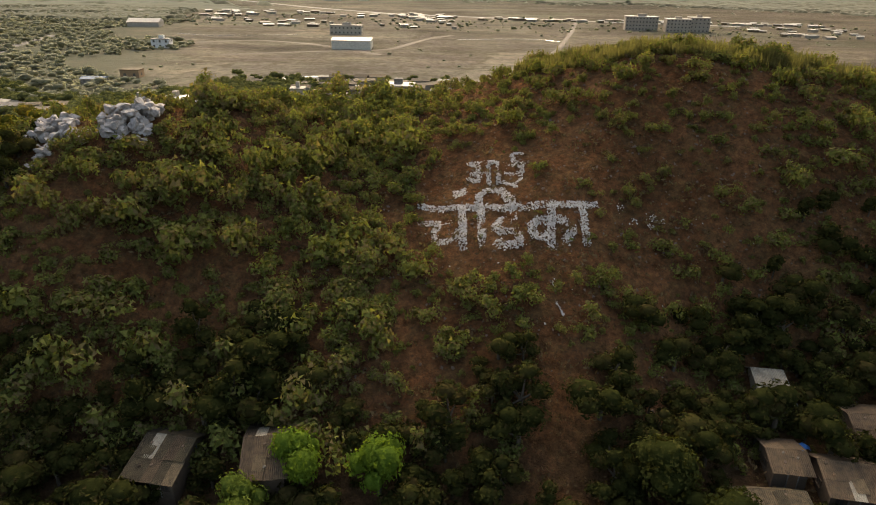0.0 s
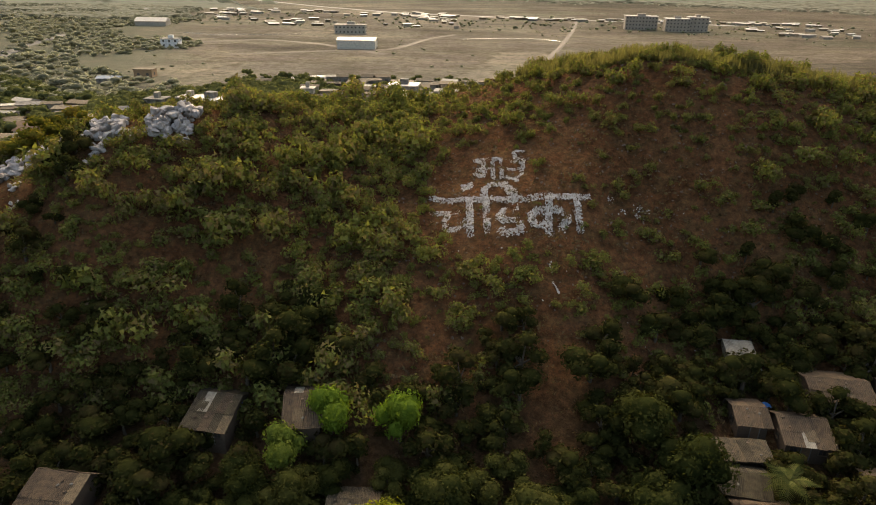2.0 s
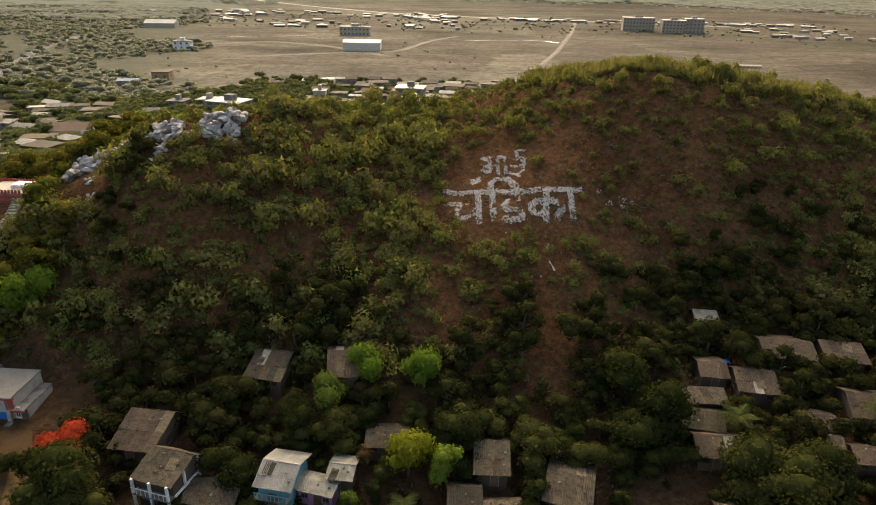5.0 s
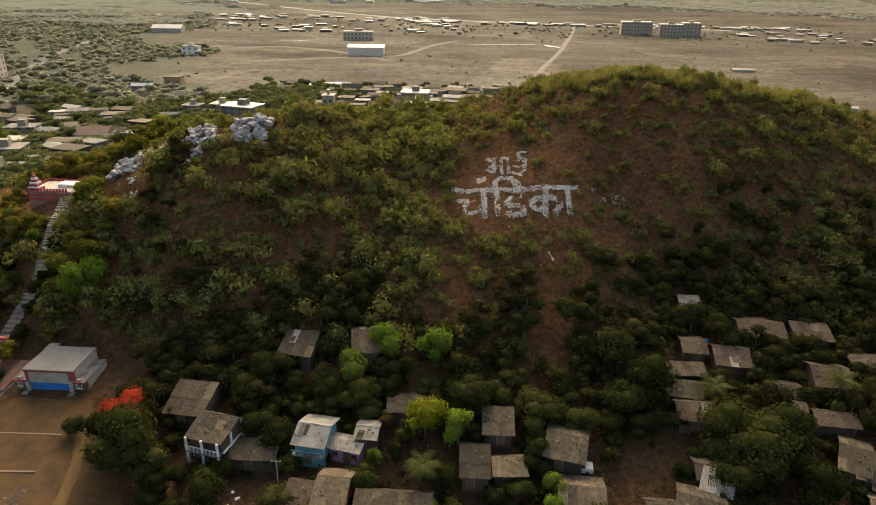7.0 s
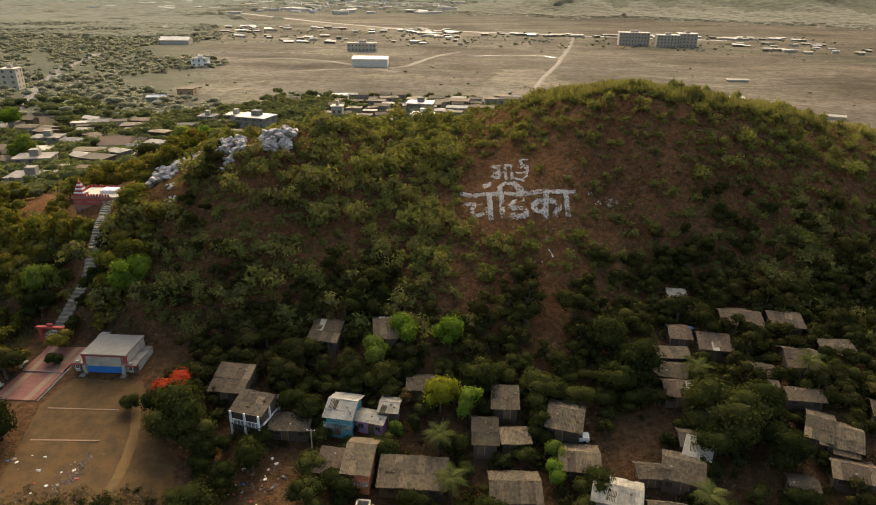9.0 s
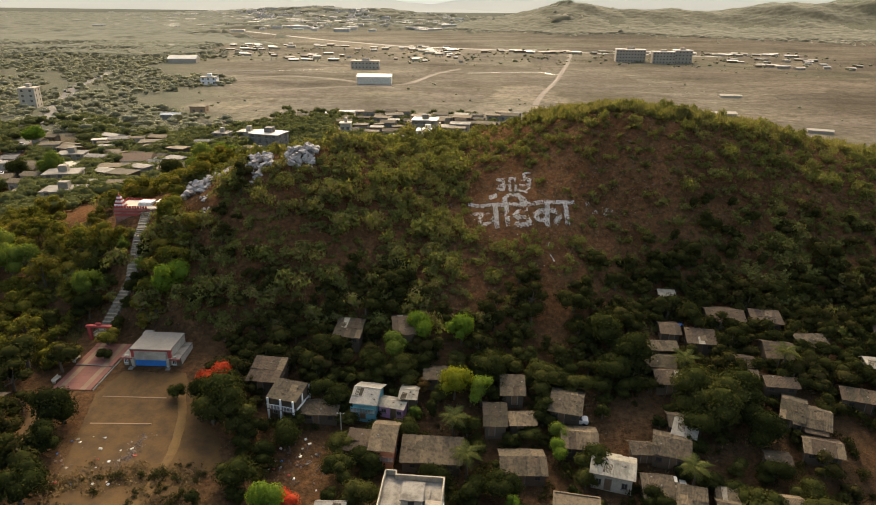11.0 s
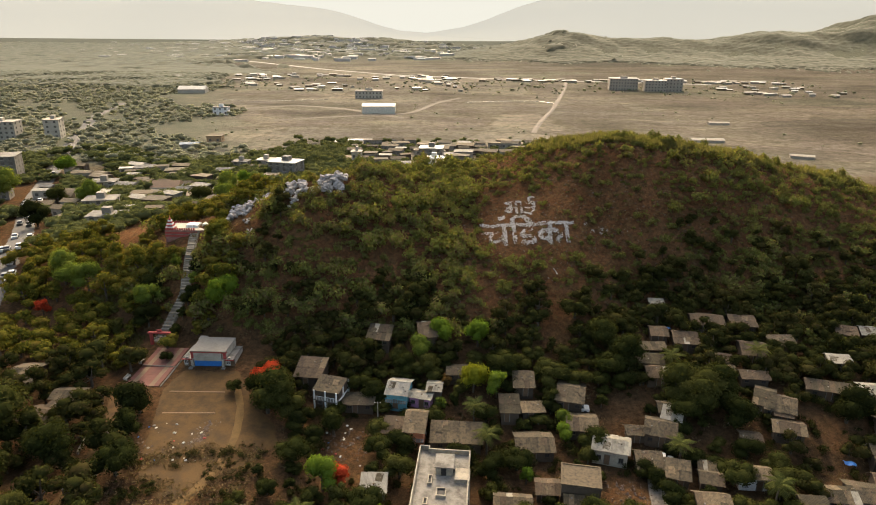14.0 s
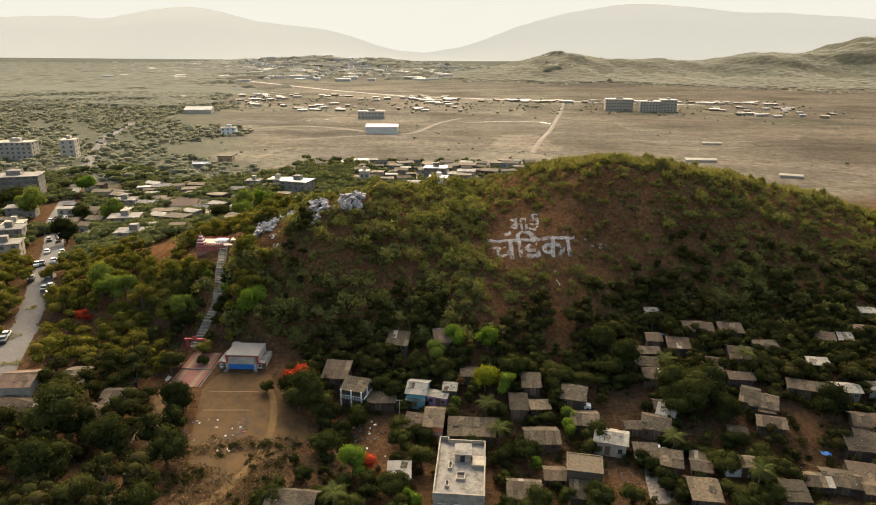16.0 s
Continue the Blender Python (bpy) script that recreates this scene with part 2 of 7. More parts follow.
def ground_material():
    m, t, b = nodes_of("ground_soil", 0.97, 0.0)
    p = place(t)
    sep = add(t, "ShaderNodeSeparateXYZ")
    t.links.new(p, sep.inputs[0])
    # the hill and the village: red-brown soil, scree and dry grass
    n1 = noise_at(t, 0.06, 6, 0.62)
    n2 = noise_at(t, 0.45, 5, 0.65)
    n3 = noise_at(t, 3.0, 4, 0.7)
    soil = ramp(t, n1, [(0.36, (0.086, 0.040, 0.018)), (0.5, (0.118, 0.056, 0.026)), (0.64, (0.142, 0.073, 0.034))])
    dry = ramp(t, n2, [(0.46, (0, 0, 0)), (0.62, (0.65,) * 3)])
    soil = mix(t, dry, soil, (0.105, 0.066, 0.030))
    n4 = noise_at(t, 1.1, 6, 0.75)
    soil = mix(t, 1.0, soil, ramp(t, n4, [(0.32, (0.4,) * 3), (0.5, (0.95,) * 3), (0.68, (1.7, 1.6, 1.45))]), "MULTIPLY")
    scree = ramp(t, n3, [(0.54, (0, 0, 0)), (0.68, (0.8,) * 3)])
    soil = mix(t, scree, soil, (0.055, 0.036, 0.025))
    # the plain: fields, each its own brown, with dark bunds between
    warp = noise_at(t, 0.012, 3, 0.5, out="Color")
    pw = t.nodes.new("ShaderNodeVectorMath")
    pw.operation = "MULTIPLY_ADD"
    t.links.new(warp, pw.inputs[0])
    pw.inputs[1].default_value = (70, 70, 0)
    t.links.new(p, pw.inputs[2])
    flat = t.nodes.new("ShaderNodeVectorMath")
    flat.operation = "MULTIPLY"
    t.links.new(pw.outputs[0], flat.inputs[0])
    flat.inputs[1].default_value = (0.010, 0.016, 0)
    vor = add(t, "ShaderNodeTexVoronoi", Scale=1.0)
    t.links.new(flat.outputs[0], vor.inputs["Vector"])
    sepc = add(t, "ShaderNodeSeparateColor")
    t.links.new(vor.outputs["Color"], sepc.inputs[0])
    field = ramp(t, sepc.outputs[0], [(0.0, (0.118, 0.094, 0.076)), (0.3, (0.148, 0.117, 0.094)), (0.5, (0.13, 0.106, 0.086)), (0.72, (0.19, 0.15, 0.118)), (0.86, (0.14, 0.125, 0.092)), (1.0, (0.165, 0.134, 0.105))])
    edge = add(t, "ShaderNodeTexVoronoi", Scale=1.0)
    edge.feature = "DISTANCE_TO_EDGE"
    t.links.new(flat.outputs[0], edge.inputs["Vector"])
    field = mix(t, ramp(t, edge.outputs["Distance"], [(0.008, (0.65,) * 3), (0.026, (0, 0, 0))]), field, (0.10, 0.082, 0.058))
    small = t.nodes.new("ShaderNodeVectorMath")
    small.operation = "MULTIPLY"
    t.links.new(pw.outputs[0], small.inputs[0])
    small.inputs[1].default_value = (0.028, 0.05, 0)
    plots = add(t, "ShaderNodeTexVoronoi", Scale=1.0)
    plots.feature = "DISTANCE_TO_EDGE"
    t.links.new(small.outputs[0], plots.inputs["Vector"])
    field = mix(t, ramp(t, plots.outputs["Distance"], [(0.012, (0.5,) * 3), (0.05, (0, 0, 0))]), field, (0.12, 0.10, 0.072))
    field = mix(t, ramp(t, noise_at(t, 0.02, 7, 0.72), [(0.42, (0, 0, 0)), (0.66, (0.75,) * 3)]), field, (0.15, 0.13, 0.092))
    field = mix(t, 1.0, field, ramp(t, noise_at(t, 0.25, 6, 0.75), [(0.3, (0.6,) * 3), (0.5, (1.0,) * 3), (0.7, (1.4,) * 3)]), "MULTIPLY")
    streak = t.nodes.new("ShaderNodeVectorMath")
    streak.operation = "MULTIPLY"
    t.links.new(pw.outputs[0], streak.inputs[0])
    streak.inputs[1].default_value = (0.006, 0.035, 0)
    field = mix(t, 1.0, field, ramp(t, noise_at(t, 1.0, 5, 0.6, streak.outputs[0]), [(0.35, (0.78,) * 3), (0.5, (1.0,) * 3), (0.66, (1.22, 1.2, 1.15))]), "MULTIPLY")
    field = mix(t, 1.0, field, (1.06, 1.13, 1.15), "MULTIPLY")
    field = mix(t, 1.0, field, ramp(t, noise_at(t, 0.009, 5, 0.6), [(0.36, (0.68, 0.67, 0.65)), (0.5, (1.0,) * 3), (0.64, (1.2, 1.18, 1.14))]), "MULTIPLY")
    field = mix(t, ramp(t, noise_at(t, 0.11, 8, 0.8), [(0.5, (0, 0, 0)), (0.6, (0.7,) * 3)]), field, (0.085, 0.077, 0.05))
    # grass and scrub under the woods west of the fields
    west = add(t, "ShaderNodeMath")
    west.operation = "MULTIPLY_ADD"
    t.links.new(sep.outputs["Y"], west.inputs[0])
    west.inputs[1].default_value = 0.44
    t.links.new(sep.outputs["X"], west.inputs[2])
    wooded = add(t, "ShaderNodeMapRange")
    wooded.inputs[1].default_value, wooded.inputs[2].default_value, wooded.inputs[4].default_value = 10, -50, 0.85
    t.links.new(west.outputs[0], wooded.inputs[0])
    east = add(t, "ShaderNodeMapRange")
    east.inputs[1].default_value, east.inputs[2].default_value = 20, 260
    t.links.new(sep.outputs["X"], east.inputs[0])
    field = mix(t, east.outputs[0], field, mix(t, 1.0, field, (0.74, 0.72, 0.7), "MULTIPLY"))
    field = mix(t, wooded.outputs[0], field, ramp(t, noise_at(t, 0.03, 5, 0.7), [(0.35, (0.085, 0.090, 0.062)), (0.5, (0.102, 0.102, 0.072)), (0.62, (0.12, 0.113, 0.08)), (0.72, (0.155, 0.13, 0.096))]))
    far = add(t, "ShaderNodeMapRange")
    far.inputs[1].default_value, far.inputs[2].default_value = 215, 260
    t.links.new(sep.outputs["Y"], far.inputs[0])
    # low ground about the houses: darker earth in patches
    low = add(t, "ShaderNodeMapRange")
    low.inputs[1].default_value, low.inputs[2].default_value = 7.5, 4.5
    t.links.new(sep.outputs["Z"], low.inputs[0])
    dull = add(t, "ShaderNodeMath")
    dull.operation = "MULTIPLY"
    t.links.new(low.outputs[0], dull.inputs[0])
    t.links.new(ramp(t, noise_at(t, 0.13, 5, 0.6), [(0.38, (0.35,) * 3), (0.55, (0.85,) * 3)]), dull.inputs[1])
    soil = mix(t, dull.outputs[0], soil, mix(t, 1.0, (0.058, 0.036, 0.019), ramp(t, n4, [(0.32, (0.5,) * 3), (0.68, (1.6,) * 3)]), "MULTIPLY"))
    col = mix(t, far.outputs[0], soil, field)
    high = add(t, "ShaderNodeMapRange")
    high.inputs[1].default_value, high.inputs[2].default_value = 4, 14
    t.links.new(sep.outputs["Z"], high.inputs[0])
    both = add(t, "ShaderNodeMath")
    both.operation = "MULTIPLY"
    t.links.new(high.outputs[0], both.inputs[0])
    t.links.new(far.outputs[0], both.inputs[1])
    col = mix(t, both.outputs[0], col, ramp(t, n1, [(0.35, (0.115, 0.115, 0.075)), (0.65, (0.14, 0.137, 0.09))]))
    # Ground fades with distance to the haze-paled green of the far woods.
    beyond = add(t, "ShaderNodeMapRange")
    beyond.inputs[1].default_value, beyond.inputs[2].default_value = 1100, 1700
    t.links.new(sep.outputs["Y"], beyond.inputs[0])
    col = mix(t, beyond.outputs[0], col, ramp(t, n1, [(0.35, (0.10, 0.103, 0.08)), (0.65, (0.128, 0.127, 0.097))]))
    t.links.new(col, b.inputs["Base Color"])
    # Faint warm sheen stands in for haze where the ground is seen edge-on.
    b.inputs["Sheen Weight"].default_value = 0.03
    b.inputs["Sheen Roughness"].default_value = 0.2
    b.inputs["Sheen Tint"].default_value = (1.0, 0.9, 0.75, 1)
    relief(t, b, mix(t, 0.5, n4, n3), 1.0, 0.5)
    return m


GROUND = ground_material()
DIRT = worn("bare_dirt", (0.084, 0.044, 0.0115), (0.042, 0.023, 0.0075), 0.95, scale=0.45, amount=0.95, bump=1.0)
HIGHWAY = worn("pale_highway", (0.33, 0.30, 0.26), (0.26, 0.23, 0.19), 0.85, scale=0.05)
TRACK = worn("pale_track", (0.155, 0.126, 0.096), (0.115, 0.094, 0.072), 0.95, scale=0.1, amount=0.8)
GRAVEL = worn("pale_gravel", (0.19, 0.165, 0.135), (0.085, 0.07, 0.055), 0.95, scale=1.4, amount=0.95, bump=1.0)
YARD_TRACK = worn("wheel_track", (0.13, 0.074, 0.023), (0.088, 0.05, 0.017), 0.95, scale=0.5, amount=0.9, bump=0.6)
# ---- the lie of the land ----
def smooth_table(nodes, step=2.0, blur=14.0):
    """A smooth curve over x through (x, value) nodes."""
    xs = np.arange(-600, 600 + step, step)
    v = np.interp(xs, [n[0] for n in nodes], [n[1] for n in nodes])
    k = np.exp(-0.5 * (np.arange(-12, 13) * step / (blur * 0.5)) ** 2)
    v = np.convolve(np.pad(v, 12, mode="edge"), k / k.sum(), mode="valid")
    return xs, v


CREST_Y = smooth_table([(-200, 110), (-130, 100), (-100, 90), (-80, 86), (-60, 85), (-45, 86), (-30, 104), (-15, 120), (0, 123), (15, 117), (30, 108), (45, 107), (70, 110), (120, 114), (220, 130)])
CREST_Z = smooth_table([(-230, 0), (-170, 1), (-130, 6), (-100, 13), (-85, 17.5), (-72, 23), (-62, 27), (-50, 30.8), (-41, 31.5), (-30, 28.5), (-15, 27), (0, 30), (12, 35), (24, 38.3), (36, 39.2), (50, 37.2), (75, 32), (95, 27.5), (120, 20), (160, 10), (220, 4), (300, 0)], blur=9)
FOOT_Y = smooth_table([(-220, 80), (-130, 66), (-90, 55), (-60, 50), (-44, 52), (-30, 54), (-18, 51), (-10, 50.5), (20, 55), (26, 59), (33, 63), (45, 63), (60, 62), (110, 63), (200, 75)])
FOOT_BEND = smooth_table([(-90, 1.3), (-60, 1.3), (-46, 1.6), (-20, 1.7), (-6, 1.3), (8, 1.4), (20, 1.2), (32, 1.0), (44, 0.65), (80, 0.65)])
FOOT_Z = smooth_table([(-300, 0), (-130, 0), (-90, 1.6), (-60, 2.2), (-36, 4.2), (-20, 4.5), (30, 5), (80, 6), (200, 3), (320, 0)])
LOW_Z = smooth_table([(-300, 0), (-90, -0.2), (-52, -0.5), (-35, -3.0), (0, -4.5), (60, -4.0), (150, -2), (300, 0)])


def ease(a):
    a = np.clip(a, 0, 1)
    return a * a * (3 - 2 * a)


def at(table, x):
    return np.interp(x, table[0], table[1])


def lumps(x, y):
    """Gentle rolling of a hillside, in -1 to 1."""
    return (np.sin(x * 0.21 + 1.3 * np.sin(y * 0.11)) * np.sin(y * 0.17 + 0.7 * np.sin(x * 0.13)) * 0.55
            + np.sin(x * 0.47 + y * 0.31) * np.sin(y * 0.53 - x * 0.22) * 0.3 + np.sin(x * 1.1 - y * 0.7) * np.sin(y * 1.3 + x * 0.5) * 0.15)


FAR_HILLS = [(1000, 1350, 104, 470, 250), (540, 1480, 34, 300, 210), (185, 1470, 45, 240, 190), (1500, 1250, 100, 420, 330), (-520, 2300, 30, 500, 300)]


def height(x, y):
    x, y = np.asarray(x, float), np.asarray(y, float)
    yc, zc, yf, zf, low = at(CREST_Y, x), at(CREST_Z, x), at(FOOT_Y, x), at(FOOT_Z, x), at(LOW_Z, x)
    zf = np.minimum(zf, zc)
    base = low + (zf - low) * np.clip((y - 22) / (yf - 22), 0, 1) ** at(FOOT_BEND, x)
    s = (y - yf) / (yc - yf)
    s = np.clip(s, 0, 1)
    bulge = 0.85 * ease((28 - x) / 24)
    front = zf + (zc - zf) * ((1 - bulge) * (0.35 * s + 0.65 * ease(s)) + bulge * (1 - (1 - s) ** 1.7))
    back = zc * ease((yc + 105 - y) / 105)
    h = np.where(y < yf, base, np.where(y < yc, front, back))
    up = np.clip(h / 12, 0, 1) * (y > yf - 5) * (y < yc + 90)
    h = h + lumps(x, y) * 0.9 * up
    for cx, cy, top, wide, deep in FAR_HILLS:
        q = ((x - cx) / wide) ** 2 + ((y - cy) / deep) ** 2
        h = h + top * np.exp(-1.6 * q) * (1 + 0.16 * np.sin(x * 0.021 + y * 0.013) * np.sin(y * 0.017 - x * 0.009) + 0.05 * np.sin(x * 0.07 + 1) * np.sin(y * 0.06)) * ease((y - 700) / 300)
    return h

# ---- mesh helpers ----
def mesh_of(name, verts, quads, material, smooth=False):
    """A mesh from arrays of places and faces, all with three corners or all with four."""
    me = bpy.data.meshes.new(name)
    v, q = np.asarray(verts, np.float32).reshape(-1, 3), np.asarray(quads, np.int32)
    q = q.reshape(-1, q.shape[-1])
    me.vertices.add(len(v))
    me.vertices.foreach_set("co", v.ravel())
    me.loops.add(q.size)
    me.loops.foreach_set("vertex_index", q.ravel())
    me.polygons.add(len(q))
    me.polygons.foreach_set("loop_start", np.arange(0, q.size, q.shape[1], dtype=np.int32))
    me.polygons.foreach_set("use_smooth", np.full(len(q), smooth))
    me.update(calc_edges=True)
    me.materials.append(material)
    return me


def part(name, me, parent=None, label="", m=None):
    """One mesh object, under a thing or on its own; me: a mesh, or a bmesh with its material as a pair."""
    if isinstance(me, tuple):
        bm, material = me
        me = bpy.data.meshes.new(name)
        bm.to_mesh(me)
        bm.free()
        me.materials.append(material)
    ob = new(name, me)
    if parent:
        ob.parent = parent
    if m is not None:
        ob.matrix_basis = m
    return tagged(ob, label)


def box(x0, x1, y0, y1, z0, z1, bm=None, bevel=0.0):
    one = bmesh.new()
    bmesh.ops.create_cube(one, size=1)
    for v in one.verts:
        v.co = Vector((x0 + (v.co.x + 0.5) * (x1 - x0), y0 + (v.co.y + 0.5) * (y1 - y0), z0 + (v.co.z + 0.5) * (z1 - z0)))
    if bevel:
        bmesh.ops.bevel(one, geom=one.edges[:], offset=bevel, segments=1, affect="EDGES")
    if bm is None:
        return one
    tmp = bpy.data.meshes.new("tmp")
    one.to_mesh(tmp)
    one.free()
    bm.from_mesh(tmp)
    bpy.data.meshes.remove(tmp)
    return bm


def thing(name, m, label, category, group="", kind=""):
    ob = new(name)
    ob.empty_display_size = 0.5
    ob.matrix_basis = m
    return tagged(ob, label, category, group, kind)


def hz(x, y):
    return float(height(x, y))


# ---- the ground: one sheet out to the horizon ----
def spaced(lo, hi, step, reach, grow):
    mid = list(np.arange(lo, hi + 1e-6, step))
    a, s = [lo], step
    while a[-1] > -reach:
        s *= grow
        a.append(a[-1] - s)
    c, s = [hi], step
    while c[-1] < reach:
        s *= grow
        c.append(c[-1] + s)
    return np.array(a[:0:-1] + mid + c[1:])


gx, gy = spaced(-140, 140, 2.0, 4600, 1.085), spaced(-30, 150, 2.0, 4600, 1.065)
X, Y = np.meshgrid(gx, gy)
Z = height(X, Y)
rough = (np.random.default_rng(3).random(X.shape) - 0.5) * 0.35 * np.clip(at(CREST_Z, X) / 20, 0, 1) * (Y > 60) * (Y < 160)
n_x = len(gx)
i = (np.arange(len(gy) - 1)[:, None] * n_x + np.arange(n_x - 1)[None]).ravel()
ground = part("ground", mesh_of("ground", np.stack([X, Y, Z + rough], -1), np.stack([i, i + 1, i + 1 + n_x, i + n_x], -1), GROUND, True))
tagged(ground, "red-brown stony hill soil and dry brown fields", "ground", kind="structure")


def ribbon(name, line, width, material, lift=0.06, label="", category="path", step=2.0, ragged=0.35, seed=1):
    """A track or road laid on the ground along a line of points."""
    r = np.random.default_rng(seed)
    pts = []
    for (ax, ay), (bx, by) in zip(line, line[1:]):
        n = max(1, int(math.hypot(bx - ax, by - ay) / step))
        pts += [(ax + (bx - ax) * k / n, ay + (by - ay) * k / n) for k in range(n)]
    pts = np.array(pts + [line[-1]])
    for _ in range(3):
        pts[1:-1] = (pts[:-2] + 2 * pts[1:-1] + pts[2:]) / 4
    d = np.gradient(pts, axis=0)
    d /= np.linalg.norm(d, axis=1)[:, None]
    side = np.stack([-d[:, 1], d[:, 0]], -1)
    cols = []
    for k in np.linspace(-0.5, 0.5, 5):
        w = width * k * (1 + ragged * (r.random(len(pts)) - 0.5)[:, None])
        q = pts + side * w
        cols.append(np.c_[q, height(q[:, 0], q[:, 1]) + lift * (1 if abs(k) < 0.4 else -0.6)])
    v = np.stack(cols, 1).reshape(-1, 3)
    j = (np.arange(len(pts) - 1)[:, None] * 5 + np.arange(4)[None]).ravel()
    ob = part(name, mesh_of(name, v, np.stack([j, j + 1, j + 6, j + 5], -1), material, True))
    return tagged(ob, label, category, kind="structure")


def patch(name, outline, material, lift=0.05, label="", step=1.5, category="ground"):
    """A bare stretch of ground inside an outline, draped over the ground."""
    o = np.array(outline, float)
    c = o.mean(0)
    rim = []
    for a, b2 in zip(o, np.roll(o, -1, 0)):
        n = max(2, int(np.linalg.norm(b2 - a) / step))
        rim += [a + (b2 - a) * k / n for k in range(n)]
    rim = np.array(rim)
    jit = np.random.default_rng(len(rim)).random(len(rim)) * 0.06
    rings = [c + (rim - c) * (f - (jit[:, None] if f == 1 else 0)) for f in np.linspace(0.02, 1, 14)]
    n = len(rim)
    v = np.concatenate(rings)
    zz = height(v[:, 0], v[:, 1]) + lift
    zz[-n:] -= lift * 2.0
    k = (np.arange(13)[:, None] * n + np.arange(n)[None])
    k2 = (np.arange(13)[:, None] * n + (np.arange(n)[None] + 1) % n)
    ob = part(name, mesh_of(name, np.c_[v, zz], np.stack([k, k2, k2 + n, k + n], -1).reshape(-1, 4), material, True))
    return tagged(ob, label, category, kind="structure")


road = ribbon("road", [(-112, 22), (-124, 50), (-137, 82), (-152, 112), (-170, 142), (-186, 168), (-215, 230), (-246, 294), (-305, 428), (-330, 520)], 8.5, ASPHALT, 0.12, "dusty grey asphalt road lined with parked vehicles", "road", ragged=0.08, seed=2)
patch("dirt_yard", [(-71, 35), (-69, 41.5), (-57, 41.5), (-51, 32), (-45, 26), (-42.8, 21), (-45, 14), (-50, 9), (-55, 3), (-61, 4), (-65, 12), (-67.5, 22)], DIRT, 0.10, "bare brown dirt playground with wheel ruts")
patch("gravel_yard", [(21.2, 18.4), (25.6, 17.6), (25.2, 12), (24.4, 7.5), (19.8, 7.5), (20.4, 13)], GRAVEL, 0.10, "pale grey gravel and rubble yard between huts")
patch("sand_yard", [(-98, 97), (-93, 104), (-98, 118), (-105, 138), (-114, 138), (-110, 122)], TRACK, 0.12, "pale sandy yard behind the temple")
ribbon("dirt_track", [(-56, 36), (-53, 30), (-51, 20), (-51, 12), (-55, 0), (-63, -14), (-72, -30)], 2.2, YARD_TRACK, 0.16, "pale rutted dirt track across the yard", seed=4)
ribbon("lane", [(-75, -18), (-71.3, 1), (-71.9, 11.2), (-75.9, 25), (-78.5, 34)], 3.4, DIRT, 0.12, "narrow dirt lane beside trees", seed=5)
ribbon("field_track", [(34, 375), (41, 417), (63, 512), (92, 665), (108, 760), (116, 812)], 5, TRACK, 0.25, "pale dirt track across the fields", step=8, seed=6)
ribbon("field_track", [(-160, 420), (-110, 450), (-60, 470), (-40, 560), (-20, 600)], 6, TRACK, 0.25, "pale dirt track across the fields", step=8, seed=7)
ribbon("field_track", [(-230, 470), (-170, 520), (-120, 500), (-60, 440)], 8, TRACK, 0.25, "pale dirt track across the fields", step=8, seed=9)
ribbon("highway", [(-520, 1340), (-386, 1185), (-250, 1030), (-110, 905), (60, 850), (300, 800)], 10, HIGHWAY, 0.5, "pale highway far across the plain", step=15, seed=8)

# ---- houses ----
ROOFS = {"g": ROOF_GREY, "l": ROOF_LIGHT, "b": ROOF_BRIGHT, "m": ROOF_METAL, "w": ROOF_BRIGHT, "t": ROOF_METAL, "p": ROOF_BRIGHT, "v": ROOF_GREY, "o": ROOF_LIGHT, "r": ROOF_LIGHT, "f": ROOF_LIGHT, "d": ROOF_TILE}
WALLS = {"g": MUD_WALL, "l": MUD_WALL, "b": DULL_CREAM, "m": CONCRETE, "w": MUD_WALL, "t": TURQUOISE, "p": PINK, "v": MUD_WALL, "o": ORANGE, "r": WHITE, "f": MUD_WALL, "d": DULL_CREAM}
LOOKS = {"g": "brown mud-walled hut with a grey corrugated sheet roof", "l": "mud-walled house with a weathered tan sheet roof", "b": "cream house with a pale new sheet roof",
         "m": "low concrete shed with a zinc sheet roof", "w": "small mud-walled house with a pale sheet roof", "t": "two-storey turquoise house with a pale zinc roof", "p": "pink-walled house with a patched sheet roof",
         "v": "two-storey house with white veranda posts and grey roof", "o": "two-storey orange house with a patched tan roof", "r": "white and orange house with a tan sheet roof",
         "f": "two-storey brown house with a flat tan roof", "d": "two-storey cream house with a tiled double roof"}


